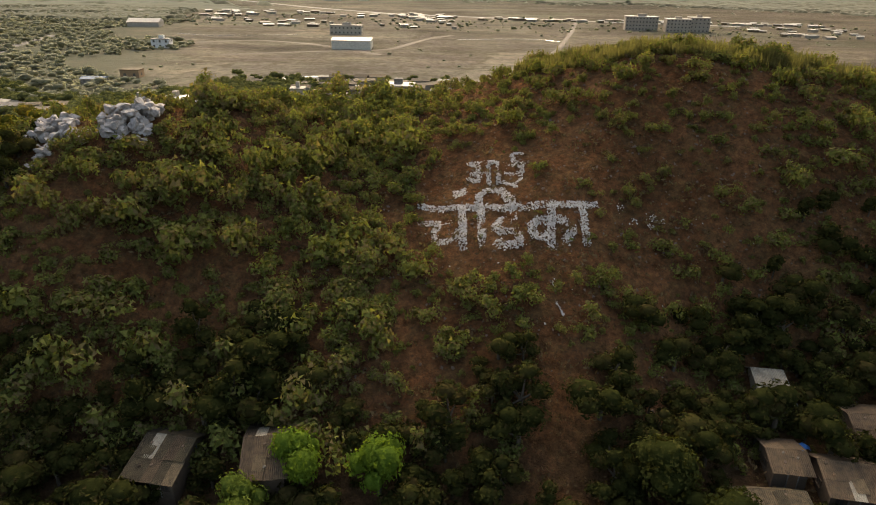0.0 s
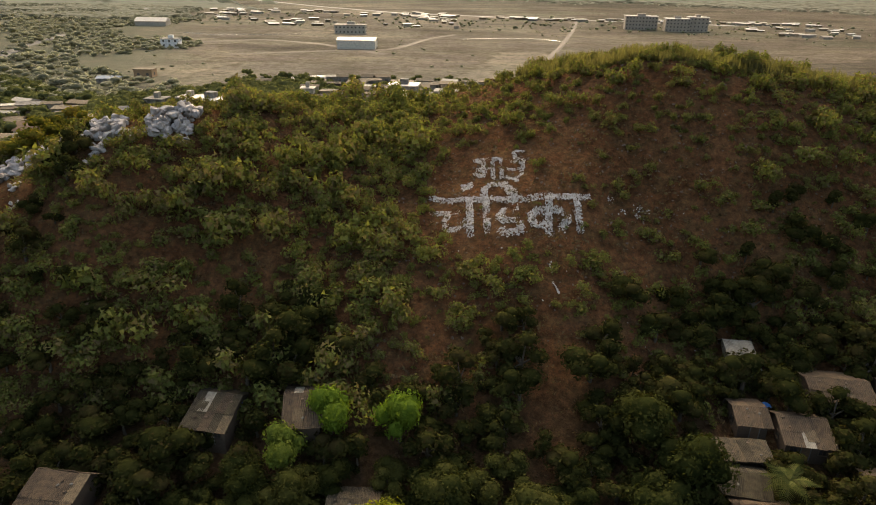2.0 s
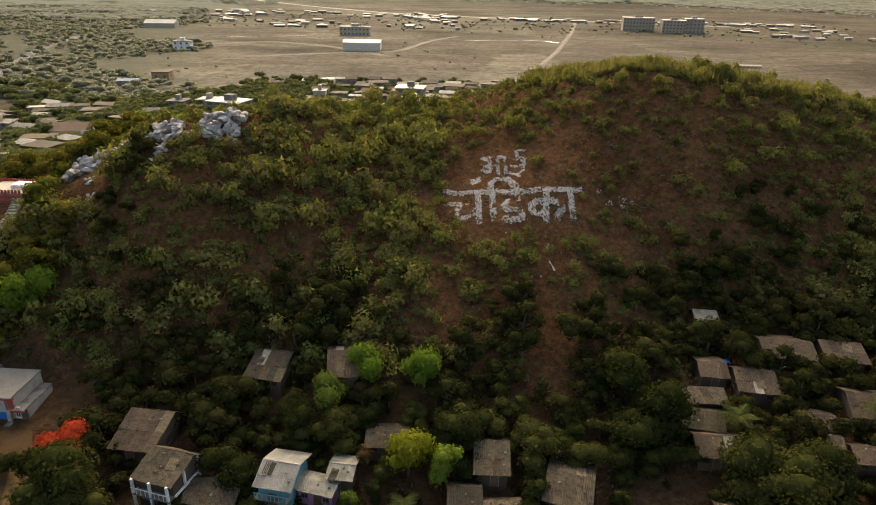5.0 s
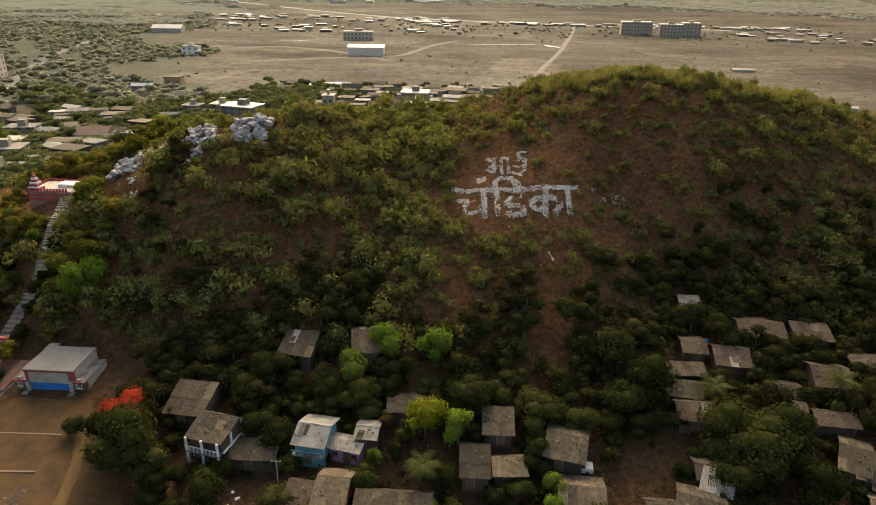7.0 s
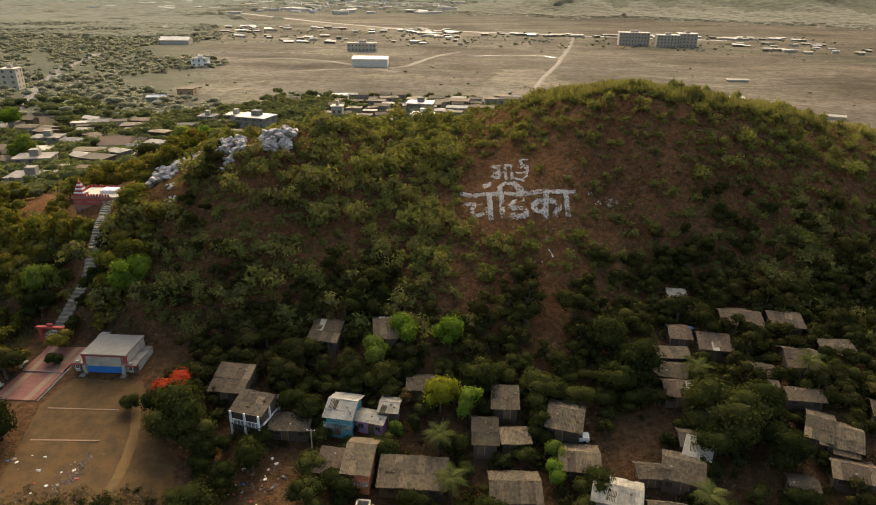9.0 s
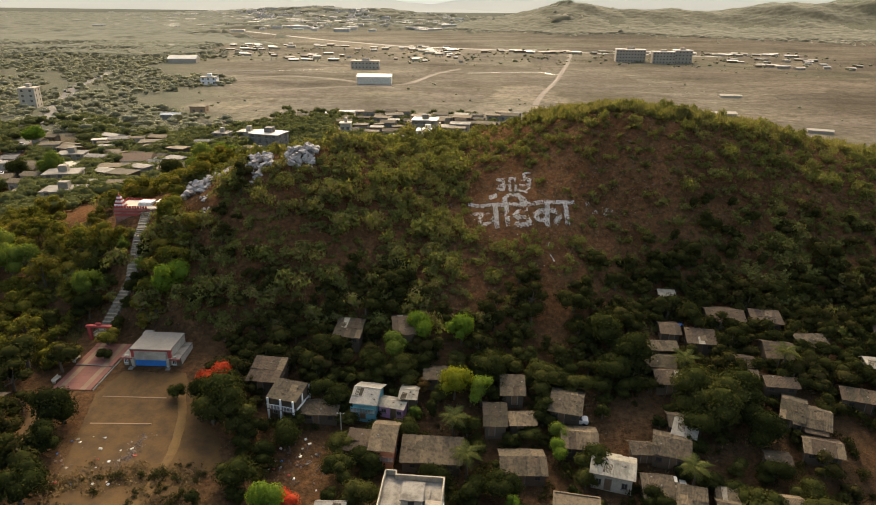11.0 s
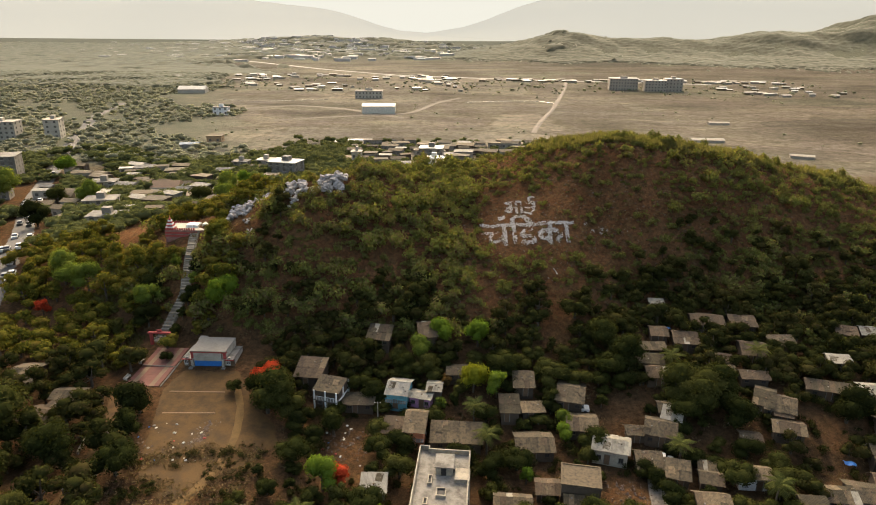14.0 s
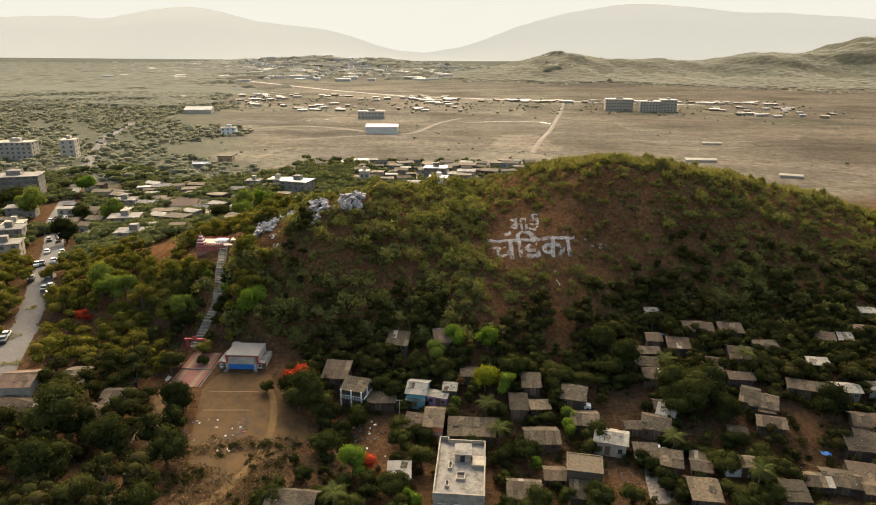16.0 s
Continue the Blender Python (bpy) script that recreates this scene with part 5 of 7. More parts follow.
# Far windows: pane colour lightened to imitate the haze before them.
HAZED_PANE = worn("dusty_pane", (0.12, 0.105, 0.085), (0.09, 0.078, 0.062), 0.8, spec=0.1)
SCHOOL_TAN = worn("school_tan", (0.36, 0.30, 0.23), (0.27, 0.22, 0.165), 0.85, scale=0.2)
FLAT_ROOF = worn("flat_roof_screed", (0.20, 0.18, 0.15), (0.12, 0.105, 0.085), 0.9, scale=0.4, amount=0.9, by_piece=0.25)
PALE_ROOF = worn("pale_sheet", (0.42, 0.385, 0.33), (0.28, 0.25, 0.205), 0.6, scale=0.15)
PLAIN_AT = []
BUILDINGS = [(-86.5, 479, 27, 22, 6.4, 4, CREAM, PALE_ROOF, "large white warehouse with a low pale roof", 0, 1.2), (-112, 592, 27, 12, 7.5, 3, FAR_WALL, FAR_WALL, "white two-storey factory building", 2, 0),
             (168, 714, 32, 14, 13.5, -4, SCHOOL_TAN, PALE_ROOF, "long cream school block four storeys high", 4, 0), (201, 700, 24, 14, 12.5, -4, SCHOOL_TAN, PALE_ROOF, "cream school block with flat roof", 4, 0), (223, 706, 19, 16, 14, -4, SCHOOL_TAN, PALE_ROOF, "tall cream school block", 4, 0),
             (-98, 229, 14, 10, 7.6, -14, CONCRETE, PALE_ROOF, "grey three-storey block with a pale overhanging roof", 3, 0), (-124, 241, 9, 8, 6, -4, DULL_CREAM, FLAT_ROOF, "white two-storey house with flat roof", 2, 0), (-113, 246, 10, 9, 6, -4, DULL_CREAM, ROOF_BRIGHT, "cream two-storey house with flat roof", 2, 0),
             (-30, 264, 12, 9, 9, -3, CONCRETE, PALE_ROOF, "grey three-storey block with a pale roof", 3, 0), (-28, 252, 10, 7, 6, -3, CREAM, WHITE, "cream house with a white roof terrace", 2, 0), (-68, 255, 5, 5, 8, 3, FAR_WALL, FAR_WALL, "narrow white tower house", 2, 0),
             (-229, 208, 23, 12, 12, 20, FLAT_ROOF, FLAT_ROOF, "long grey apartment block five storeys high", 5, 0), (-306, 322, 23, 11, 11, 10, FAR_WALL, FAR_WALL, "white apartment block four storeys high", 4, 0), (-274, 328, 9, 10, 12, 14, FAR_WALL, FAR_WALL, "tall white apartment tower beside road", 4, 0),
             (-170, 196, 13, 9, 5, 12, DULL_CREAM, FLAT_ROOF, "cream two-storey house with flat roof", 2, 0), (-164, 178, 13, 10, 4, 12, DULL_CREAM, ROOF_BRIGHT, "long white single-storey house", 1, 0), (-150, 158, 14, 10, 6, 14, DULL_CREAM, FLAT_ROOF, "brown and cream two-storey house", 2, 0), (-139, 190, 11, 9, 4, 8, CREAM, ROOF_TILE, "house with a red tiled hip roof", 1, 2.0),
             (-131, 128, 14, 9, 5, 10, DULL_CREAM, FLAT_ROOF, "cream two-storey house with roof terrace", 2, 0), (-184, 138, 12, 9, 7, 20, DULL_CREAM, FLAT_ROOF, "cream two-storey roadside house", 2, 0), (-172, 118, 13, 9, 7, 22, DULL_CREAM, FLAT_ROOF, "white two-storey roadside house", 2, 0), (-192, 152, 9, 8, 5, 20, DULL_CREAM, ROOF_BRIGHT, "pale two-storey roadside house", 2, 0), (-148, 74, 10, 8, 5, 20, DULL_CREAM, FLAT_ROOF, "white house beside the road", 1, 0), (-158, 90, 8, 7, 4, 20, CREAM, ROOF_TILE, "low house with an orange roof", 1, 1.4), (-205, 176, 14, 9, 6, 20, DULL_CREAM, FLAT_ROOF, "white two-storey roadside house", 2, 0),
             (142, 349, 20, 8, 1.9, 0, FAR_WALL, ROOF_BRIGHT, "long white-roofed shed in the fields", 0, 0.8), (177, 296, 12, 5, 1.9, -20, FAR_WALL, ROOF_BRIGHT, "pale shed in the fields", 0, 0.6), (178, 430, 15, 5, 1.8, 0, FAR_WALL, ROOF_BRIGHT, "pale shed in the fields", 0, 0.6), (-176, 302, 10, 7, 2.6, 10, CONCRETE, worn("faded_blue_sheet", (0.09, 0.14, 0.2), (0.12, 0.12, 0.12), 0.6), "blue sheet-metal workshop among trees", 0, 0.8), (-168, 322, 9, 7, 4, 5, worn("ochre_paint", (0.34, 0.22, 0.12), (0.2, 0.14, 0.09)), ROOF_LIGHT, "ochre house among trees", 1, 0),
             (-306, 624, 28, 16, 4.5, 8, FAR_WALL, PALE_ROOF, "pair of white-roofed factory sheds", 0, 3.0), (-212, 452, 12, 8, 6, 6, WHITE, CONCRETE, "white house beside the road", 2, 0)]
for x, y, w, d, h, turn, wall, roof, label, storeys, pitched in BUILDINGS:
    k = 0.8 if wall is DULL_CREAM else 1.0
    block(x, y, w * k, d * k, h * k, turn, wall, roof, label, storeys, pitched=pitched)
def grove_at(x, y, a=0.045, b2=0.06):
    """Where trees stand together on the plain: -1 to 1."""
    return math.sin(x * a + 2 * math.sin(y * b2 * 0.5)) * math.sin(y * b2 + 1.5 * math.sin(x * a * 0.7)) + 0.4 * math.sin(x * 0.17 + y * 0.11)


rb = random.Random(31)
ROOF_CHOICE = [ROOF_GREY, ROOF_LIGHT, ROOF_GREY, ROOF_LIGHT, ROOF_GREY, CONCRETE, ROOF_LIGHT, ROOF_BRIGHT]


def huts(n, x0, x1, y0, y1, gap, words, test=lambda x, y: True, sizes=(6, 11), tops=None):
    made = []
    tries = 0
    while len(made) < n and tries < n * 30:
        tries += 1
        x, y = rb.uniform(x0, x1), rb.uniform(y0, y1)
        if not test(x, y) or any(math.hypot(x - a, y - c) < gap for a, c in made) or any(math.hypot(x - q[0], y - q[1]) < gap * 0.5 + q[2] * 0.6 for q in BUILDINGS):
            continue
        made.append((x, y))
        w = rb.uniform(*sizes)
        block(x, y, w, w * rb.uniform(0.6, 0.8), rb.uniform(1.8, 2.8) if tops else rb.uniform(2.6, 4.2), rb.uniform(-20, 25), rb.choice([DULL_CREAM, ROOF_LIGHT] if tops else [DULL_CREAM, MUD_WALL, DULL_CREAM, CONCRETE]), rb.choice(tops or ROOF_CHOICE), words, 0 if tops else 1, "house", "plain houses", pitched=rb.choice([0.8, 1.0, 0.5, 0]))


def off_road(x, y):
    return min(math.hypot(x - a, y - b2) for a, b2 in [(-112, 22), (-118, 36), (-124, 50), (-130, 66), (-137, 82), (-145, 97), (-152, 112), (-161, 127), (-170, 142), (-186, 168), (-200, 199), (-215, 230), (-230, 262), (-246, 294)]) > 11


huts(62, -205, -98, 128, 240, 7.5, "low house with a weathered sheet roof", off_road, (5, 9.5))
huts(18, -215, -150, 60, 150, 10, "low roadside house with a sheet roof", lambda x, y: off_road(x, y) and x < -150 - (y - 60) * 0.5 + 10)
huts(60, -75, 75, 250, 325, 6.5, "crowded low hut with a pale sheet roof", lambda x, y: y > 285 - 0.1 * x or x < -10, (5, 10))
PALE_TOPS = [PALE_ROOF, ROOF_BRIGHT, FAR_WALL, PALE_ROOF]
ribbon("plastic_sheeting", [(-98, 330), (-90, 333), (-78, 337), (-66, 335), (-54, 334)], 8, PALE_ROOF, 0.5, "strip of white plastic sheeting at the field edge", "sheeting", step=3, ragged=1.1, seed=12)
huts(60, -70, 420, 812, 846, 6, "pale roadside shed far across the plain", lambda x, y: True, (6, 14), PALE_TOPS)
huts(90, -420, -20, 660, 900, 9, "pale house among far trees", lambda x, y: grove_at(x, y, 0.03, 0.02) > 0.0, (4, 11), PALE_TOPS)
huts(22, 270, 430, 640, 770, 9, "pale house beyond the fields", lambda x, y: True, (5, 12), PALE_TOPS)
# a far town: too small to count
vs, qs, n = [], [], 0
cube_v = np.array([(x, y, z) for z in (0, 1) for y in (-.5, .5) for x in (-.5, .5)], float)
cube_q = np.array([(0, 2, 3, 1), (4, 5, 7, 6), (0, 1, 5, 4), (2, 6, 7, 3), (0, 4, 6, 2), (1, 3, 7, 5)])
rt = np.random.default_rng(77)
for _ in range(420):
    x, y = (rt.normal(-700, 260), rt.normal(2050, 260)) if rt.random() < 0.6 else (rt.uniform(-900, -60), rt.uniform(1250, 2200))
    vs.append(cube_v * (rt.uniform(10, 34), rt.uniform(10, 20), rt.uniform(3, 7)) + (x, y, hz(x, y) - 0.5))
    qs.append(cube_q + n)
    n += 8
tagged(part("far_town", mesh_of("far_town", np.concatenate(vs), np.concatenate(qs), PALE_ROOF)), "pale buildings of a distant hazy town", "town", kind="stuff")
for line in ([(-14, 560), (20, 575), (55, 580), (70, 560)], [(-250, 560), (-215, 545), (-180, 560), (-150, 572)]):
    ribbon("canal", line, 1.7, WATER, 0.3, "thin shining strip of canal water", "canal", step=6, ragged=0.8, seed=int(abs(line[0][0])))


# ---- self-glowing backdrop: hills on the horizon and hazy sky, far beyond the plain ----
def far_backdrop(name, y, nodes, glow, seed):
    """A hazy mountain line or sky wall 4 km off; its emission stands in for haze."""
    xs = np.linspace(nodes[0][0], nodes[-1][0], 160)
    z = np.interp(xs, [n[0] for n in nodes], [n[1] for n in nodes])
    k = np.hanning(11)
    z = np.convolve(np.pad(z, 5, mode="edge"), k / k.sum(), mode="valid")
    r = np.random.default_rng(seed)
    z = z + np.convolve(r.normal(size=170), np.ones(6) / 6, mode="same")[:160] * 5
    v = np.concatenate([np.c_[xs, np.full(160, y - 700), np.full(160, -5)], np.c_[xs, np.full(160, y - 250), z * 0.62], np.c_[xs, np.full(160, y), z], np.c_[xs, np.full(160, y + 300), z * 0.3 - 20]])
    q = np.concatenate([np.stack([np.arange(159), np.arange(159) + 1, np.arange(159) + 161, np.arange(159) + 160], -1) + 160 * k2 for k2 in range(3)])
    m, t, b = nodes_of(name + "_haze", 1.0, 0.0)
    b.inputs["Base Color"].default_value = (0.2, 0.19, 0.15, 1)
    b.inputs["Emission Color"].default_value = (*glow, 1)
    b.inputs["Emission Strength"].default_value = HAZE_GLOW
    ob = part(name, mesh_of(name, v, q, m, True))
    return tagged(ob, "pale glowing backdrop of hazy mountains and sky", "mountains", kind="structure")


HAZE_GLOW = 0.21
far_backdrop("backdrop_west", 3900, [(-5200, 150), (-3400, 190), (-2800, 218), (-2390, 227), (-2190, 206), (-1910, 260), (-1610, 285), (-1280, 205), (-920, 168), (-725, 130), (-460, 45), (-150, 25), (300, 10)], (0.80, 0.79, 0.78), 3)
far_backdrop("backdrop_east", 4150, [(-300, 30), (0, 90), (350, 210), (650, 285), (970, 325), (1200, 319), (1670, 274), (1870, 276), (2420, 247), (3300, 260), (5200, 240)], (0.84, 0.83, 0.81), 4)
# Added glowing wall behind the ranges, in place of the hazy sky.
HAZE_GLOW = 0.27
far_backdrop("backdrop_haze", 4700, [(-6000, 900), (0, 900), (6000, 900)], (1.0, 0.99, 0.97), 5)


# ---- poles ----
for px, py in ((-26.5, 28.5), (-93.0, 12.0)):
    pole = thing("utility_pole", pose(px, py, hz(px, py) - 0.2), "thin grey concrete utility pole beside houses", "pole", "utility poles")
    part("post", small_mesh("pole_post", lambda: box(-0.08, 0.08, -0.08, 0.08, 0, 5.6, bevel=0.03), STEP_STONE), pole)
    part("cross_arm", small_mesh("pole_arm", lambda: box(-0.6, 0.6, -0.04, 0.04, 5.3, 5.38), STEP_STONE), pole)
    for sx in (-0.6, 0.0, 0.6):
        part("insulator", small_mesh("insulator", lambda: box(-0.05, 0.05, -0.05, 0.05, 5.38, 5.52, bevel=0.02), WHITE), pole, m=pose(sx * 0.9, 0, 0))

# ---- tarpaulins and yard walls ----
def tarpaulin(tx, ty, w, d, turn):
    gxs, gys = np.meshgrid(np.linspace(-0.5, 0.5, 8), np.linspace(-0.5, 0.5, 6))
    sag = 0.12 * np.sin(gxs * 9) + 0.1 * np.cos(gys * 8)
    one = np.c_[gxs.ravel() * w, gys.ravel() * d, sag.ravel()]
    q = np.array([(r0 * 8 + c0, r0 * 8 + c0 + 1, r0 * 8 + c0 + 9, r0 * 8 + c0 + 8) for r0 in range(5) for c0 in range(7)])
    lean = thing("lean_to", pose(tx, ty, hz(tx, ty), 0, 0, turn), "lean-to of poles under a blue plastic tarpaulin", "shelter", "lean-to shelters")
    part("tarpaulin", mesh_of("tarpaulin", np.concatenate([one + (0, 0, 1.5), one + (0, 0, 1.47)]), np.concatenate([q, q[:, ::-1] + 48]), TARP, True), lean)
    for sx in (-0.45, 0.45):
        for sy in (-0.45, 0.45):
            part("pole", (box(sx * w - 0.04, sx * w + 0.04, sy * d - 0.04, sy * d + 0.04, -0.2, 1.5), WOOD), lean)


for row in ((57.0, 22.0, 2.0, 1.2, -8), (34.6, 57.4, 1.4, 1.0, 10), (-27.2, 52.8, 1.8, 1.3, 0)):
    tarpaulin(*row)

# ---- plants ----
def cube_ball():
    """A ball of 48 triangles."""
    bm = bmesh.new()
    bmesh.ops.create_cube(bm, size=2)
    bmesh.ops.subdivide_edges(bm, edges=bm.edges[:], cuts=1, use_grid_fill=True)
    v = np.array([p.co.normalized() for p in bm.verts])
    bmesh.ops.triangulate(bm, faces=bm.faces[:])
    q = np.array([[p.index for p in f.verts] for f in bm.faces])
    bm.free()
    return v, q


BALL_V, BALL_Q = cube_ball()


def foliage(r, blobs, leaves, size, core=0.72, flat=0.75):
    """Leaf clumps on a cluster of lumps: blobs are (x, y, z, radius). Returns places and triangles."""
    vs, qs, n = [], [], 0
    for bx, by, bz, br in blobs if core else ():
        v = BALL_V * br * core * (1 + 0.25 * (r.random((len(BALL_V), 1)) - 0.5)) * (1, 1, flat) + (bx, by, bz)
        vs.append(v)
        qs.append(BALL_Q + n)
        n += len(v)
    B = np.array(blobs)
    pick = r.choice(len(B), leaves, p=B[:, 3] ** 2 / (B[:, 3] ** 2).sum())
    d = r.normal(size=(leaves, 3))
    d[:, 2] = d[:, 2] * 0.8 + 0.25
    d /= np.linalg.norm(d, axis=1)[:, None]
    c = B[pick, :3] + d * (B[pick, 3] * ((0.78 if core else 0.35) + (0.36 if core else 0.85) * r.random(leaves) ** 0.7))[:, None] * (1, 1, flat)
    nrm = d * 0.9 + r.normal(size=(leaves, 3)) * 0.4 + (0, 0, 0.2)
    nrm /= np.linalg.norm(nrm, axis=1)[:, None]
    u = np.cross(nrm, r.normal(size=(leaves, 3)))
    u /= np.linalg.norm(u, axis=1)[:, None]
    w = np.cross(nrm, u)
    s = (size * (0.55 + 0.9 * r.random(leaves)))[:, None]
    a = 0.35 + 0.4 * r.random((leaves, 1))
    tri = np.stack([c - u * s * 1.1, c + u * s * 0.7 + w * s * a * 1.4, c + u * s * 0.7 - w * s * a * 1.4], 1)
    tri += nrm[:, None] * (r.random((leaves, 3, 1)) - 0.5) * s[:, None] * 0.3
    vs.append(tri.reshape(-1, 3))
    qs.append(np.arange(leaves * 3).reshape(-1, 3) + n)
    return np.concatenate(vs), np.concatenate(qs)


def tube(p0, p1, r0, r1, n=6):
    p0, p1 = np.array(p0, float), np.array(p1, float)
    d = p1 - p0
    d /= np.linalg.norm(d)
    u = np.cross(d, (0.3, 0.9, 0.2))
    u /= np.linalg.norm(u)
    w = np.cross(d, u)
    a = np.linspace(0, 2 * np.pi, n, endpoint=False)
    ring = np.cos(a)[:, None] * u + np.sin(a)[:, None] * w
    k = np.arange(n)
    return np.concatenate([p0 + ring * r0, p1 + ring * r1]), np.stack([k, (k + 1) % n, (k + 1) % n + n, k + n], -1)


def joined(pieces):
    vs, qs, n = [], [], 0
    for v, q in pieces:
        vs.append(v)
        qs.append(np.asarray(q) + n)
        n += len(v)
    return np.concatenate(vs), np.concatenate(qs)


def tree_shape(seed, tall, wide, leaves, size=0.42, lumps_n=11):
    r = np.random.default_rng(seed)
    blobs = []
    for k in range(lumps_n):
        a, rr = r.random() * 6.28, wide * 0.62 * math.sqrt(r.random())
        z = tall * (0.28 + 0.56 * r.random() * (1 - rr / wide * 0.55))
        blobs.append((rr * math.cos(a), rr * math.sin(a), z, wide * (0.34 + 0.2 * r.random())))
    limbs = [tube((0, 0, -0.4), (0.1, 0.05, tall * 0.32), wide * 0.085, wide * 0.06)]
    for bx, by, bz, br in blobs[:6]:
        limbs.append(tube((0.1, 0.05, tall * 0.3), (bx * 0.85, by * 0.85, bz), wide * 0.045, wide * 0.015))
    return joined(limbs), foliage(r, blobs, leaves, size, 0.78)


def bush_shape(seed, wide, leaves, size=0.3):
    r = np.random.default_rng(seed)
    blobs = []
    for k in range(5):
        a, rr = r.random() * 6.28, wide * 0.72 * math.sqrt(r.random())
        blobs.append((rr * math.cos(a), rr * math.sin(a), wide * (0.25 + 0.6 * r.random() * (1 - 0.5 * rr / wide)), wide * (0.24 + 0.24 * r.random())))
    return foliage(r, blobs, leaves, size, 0, 0.85)


TREE_KINDS = [(tree_shape(40 + k, 1.0 * t, w, n, s), t) for k, (t, w, n, s) in enumerate([(6.5, 3.2, 1900, 0.17), (7.5, 3.6, 2200, 0.18), (5.5, 3.0, 1700, 0.165), (8.5, 4.2, 2600, 0.19), (6.0, 2.4, 1400, 0.16), (7.0, 4.0, 2250, 0.18)])]
BELT_KINDS = [tree_shape(140 + k, t, w, int(n * 1.5), 0.25, 6) for k, (t, w, n) in enumerate([(6.5, 3.2, 330), (7.5, 3.6, 380), (5.5, 3.0, 300), (8.5, 4.2, 440), (6.0, 2.4, 250), (7.0, 4.0, 400)])]
TREE_MESHES = {}
for k, ((trunk_s, crown_s), t) in enumerate(TREE_KINDS):
    for look_name, material in (("tree", LEAF_TREE), ("lime", LEAF_LIME), ("flame", LEAF_FLAME), ("olive", LEAF_OLIVE), ("gold", LEAF_GOLD), ("rusty", LEAF_RUSTY)):
        TREE_MESHES[look_name, k] = (mesh_of("trunk", *trunk_s, BARK, True), mesh_of("crown", *crown_s, material, True))
TREE_WORDS = {"tree": "dark green broad-leaved tree with a dense crown", "lime": "bright lime-green leafy tree in fresh leaf", "olive": "yellow-green broad-leaved tree with a rounded crown", "flame": "flame tree covered in orange-red blossom", "gold": "golden-green tree with a tall rounded crown beside a hut", "rusty": "small half-dry tree with rusty brown leaves"}


def tree(x, y, k, scale, turn, look_name="tree", tall=1.0, group="village trees"):
    t = thing("tree", pose(x, y, hz(x, y) - 0.1, 0, 0, turn) @ Matrix.Diagonal((scale, scale, scale * tall, 1)), TREE_WORDS[look_name], "tree", group)
    trunk_me, crown_me = TREE_MESHES[look_name, k]
    part("trunk", trunk_me, t)
    part("crown", crown_me, t)
    return t


BUSH_KINDS = [bush_shape(80 + k, w, n, s) for k, (w, n, s) in enumerate([(1.5, 250, 0.155), (1.9, 310, 0.165), (1.2, 195, 0.14), (2.3, 380, 0.18), (1.7, 280, 0.16)])]
BUSH_MESHES = [mesh_of("bush", v, q, LEAF_BUSH) for v, q in BUSH_KINDS]

HOUSE_AT = np.array([(a, b2, max(w, d) * 0.5) for a, b2, w, d, *_ in HOUSES] + [(-64, 46, 8), (-13.5, 6.5, 9.5), (-61, 46, 7)])
ROAD_AT = np.array([(-112, 22), (-118, 36), (-124, 50), (-130, 66), (-137, 82), (-145, 97), (-152, 112), (-161, 127), (-170, 142), (-186, 168), (-200, 199), (-215, 230), (-230, 262), (-246, 294), (-261, 328), (-276, 361), (-290, 394), (-305, 428), (-313, 460), (-322, 492), (-330, 520)])


def inside(x, y, o):
    hit = False
    for (ax, ay), (bx, by) in zip(o, o[1:] + o[:1]):
        if (ay > y) != (by > y) and x < (bx - ax) * (y - ay) / (by - ay) + ax:
            hit = not hit
    return hit


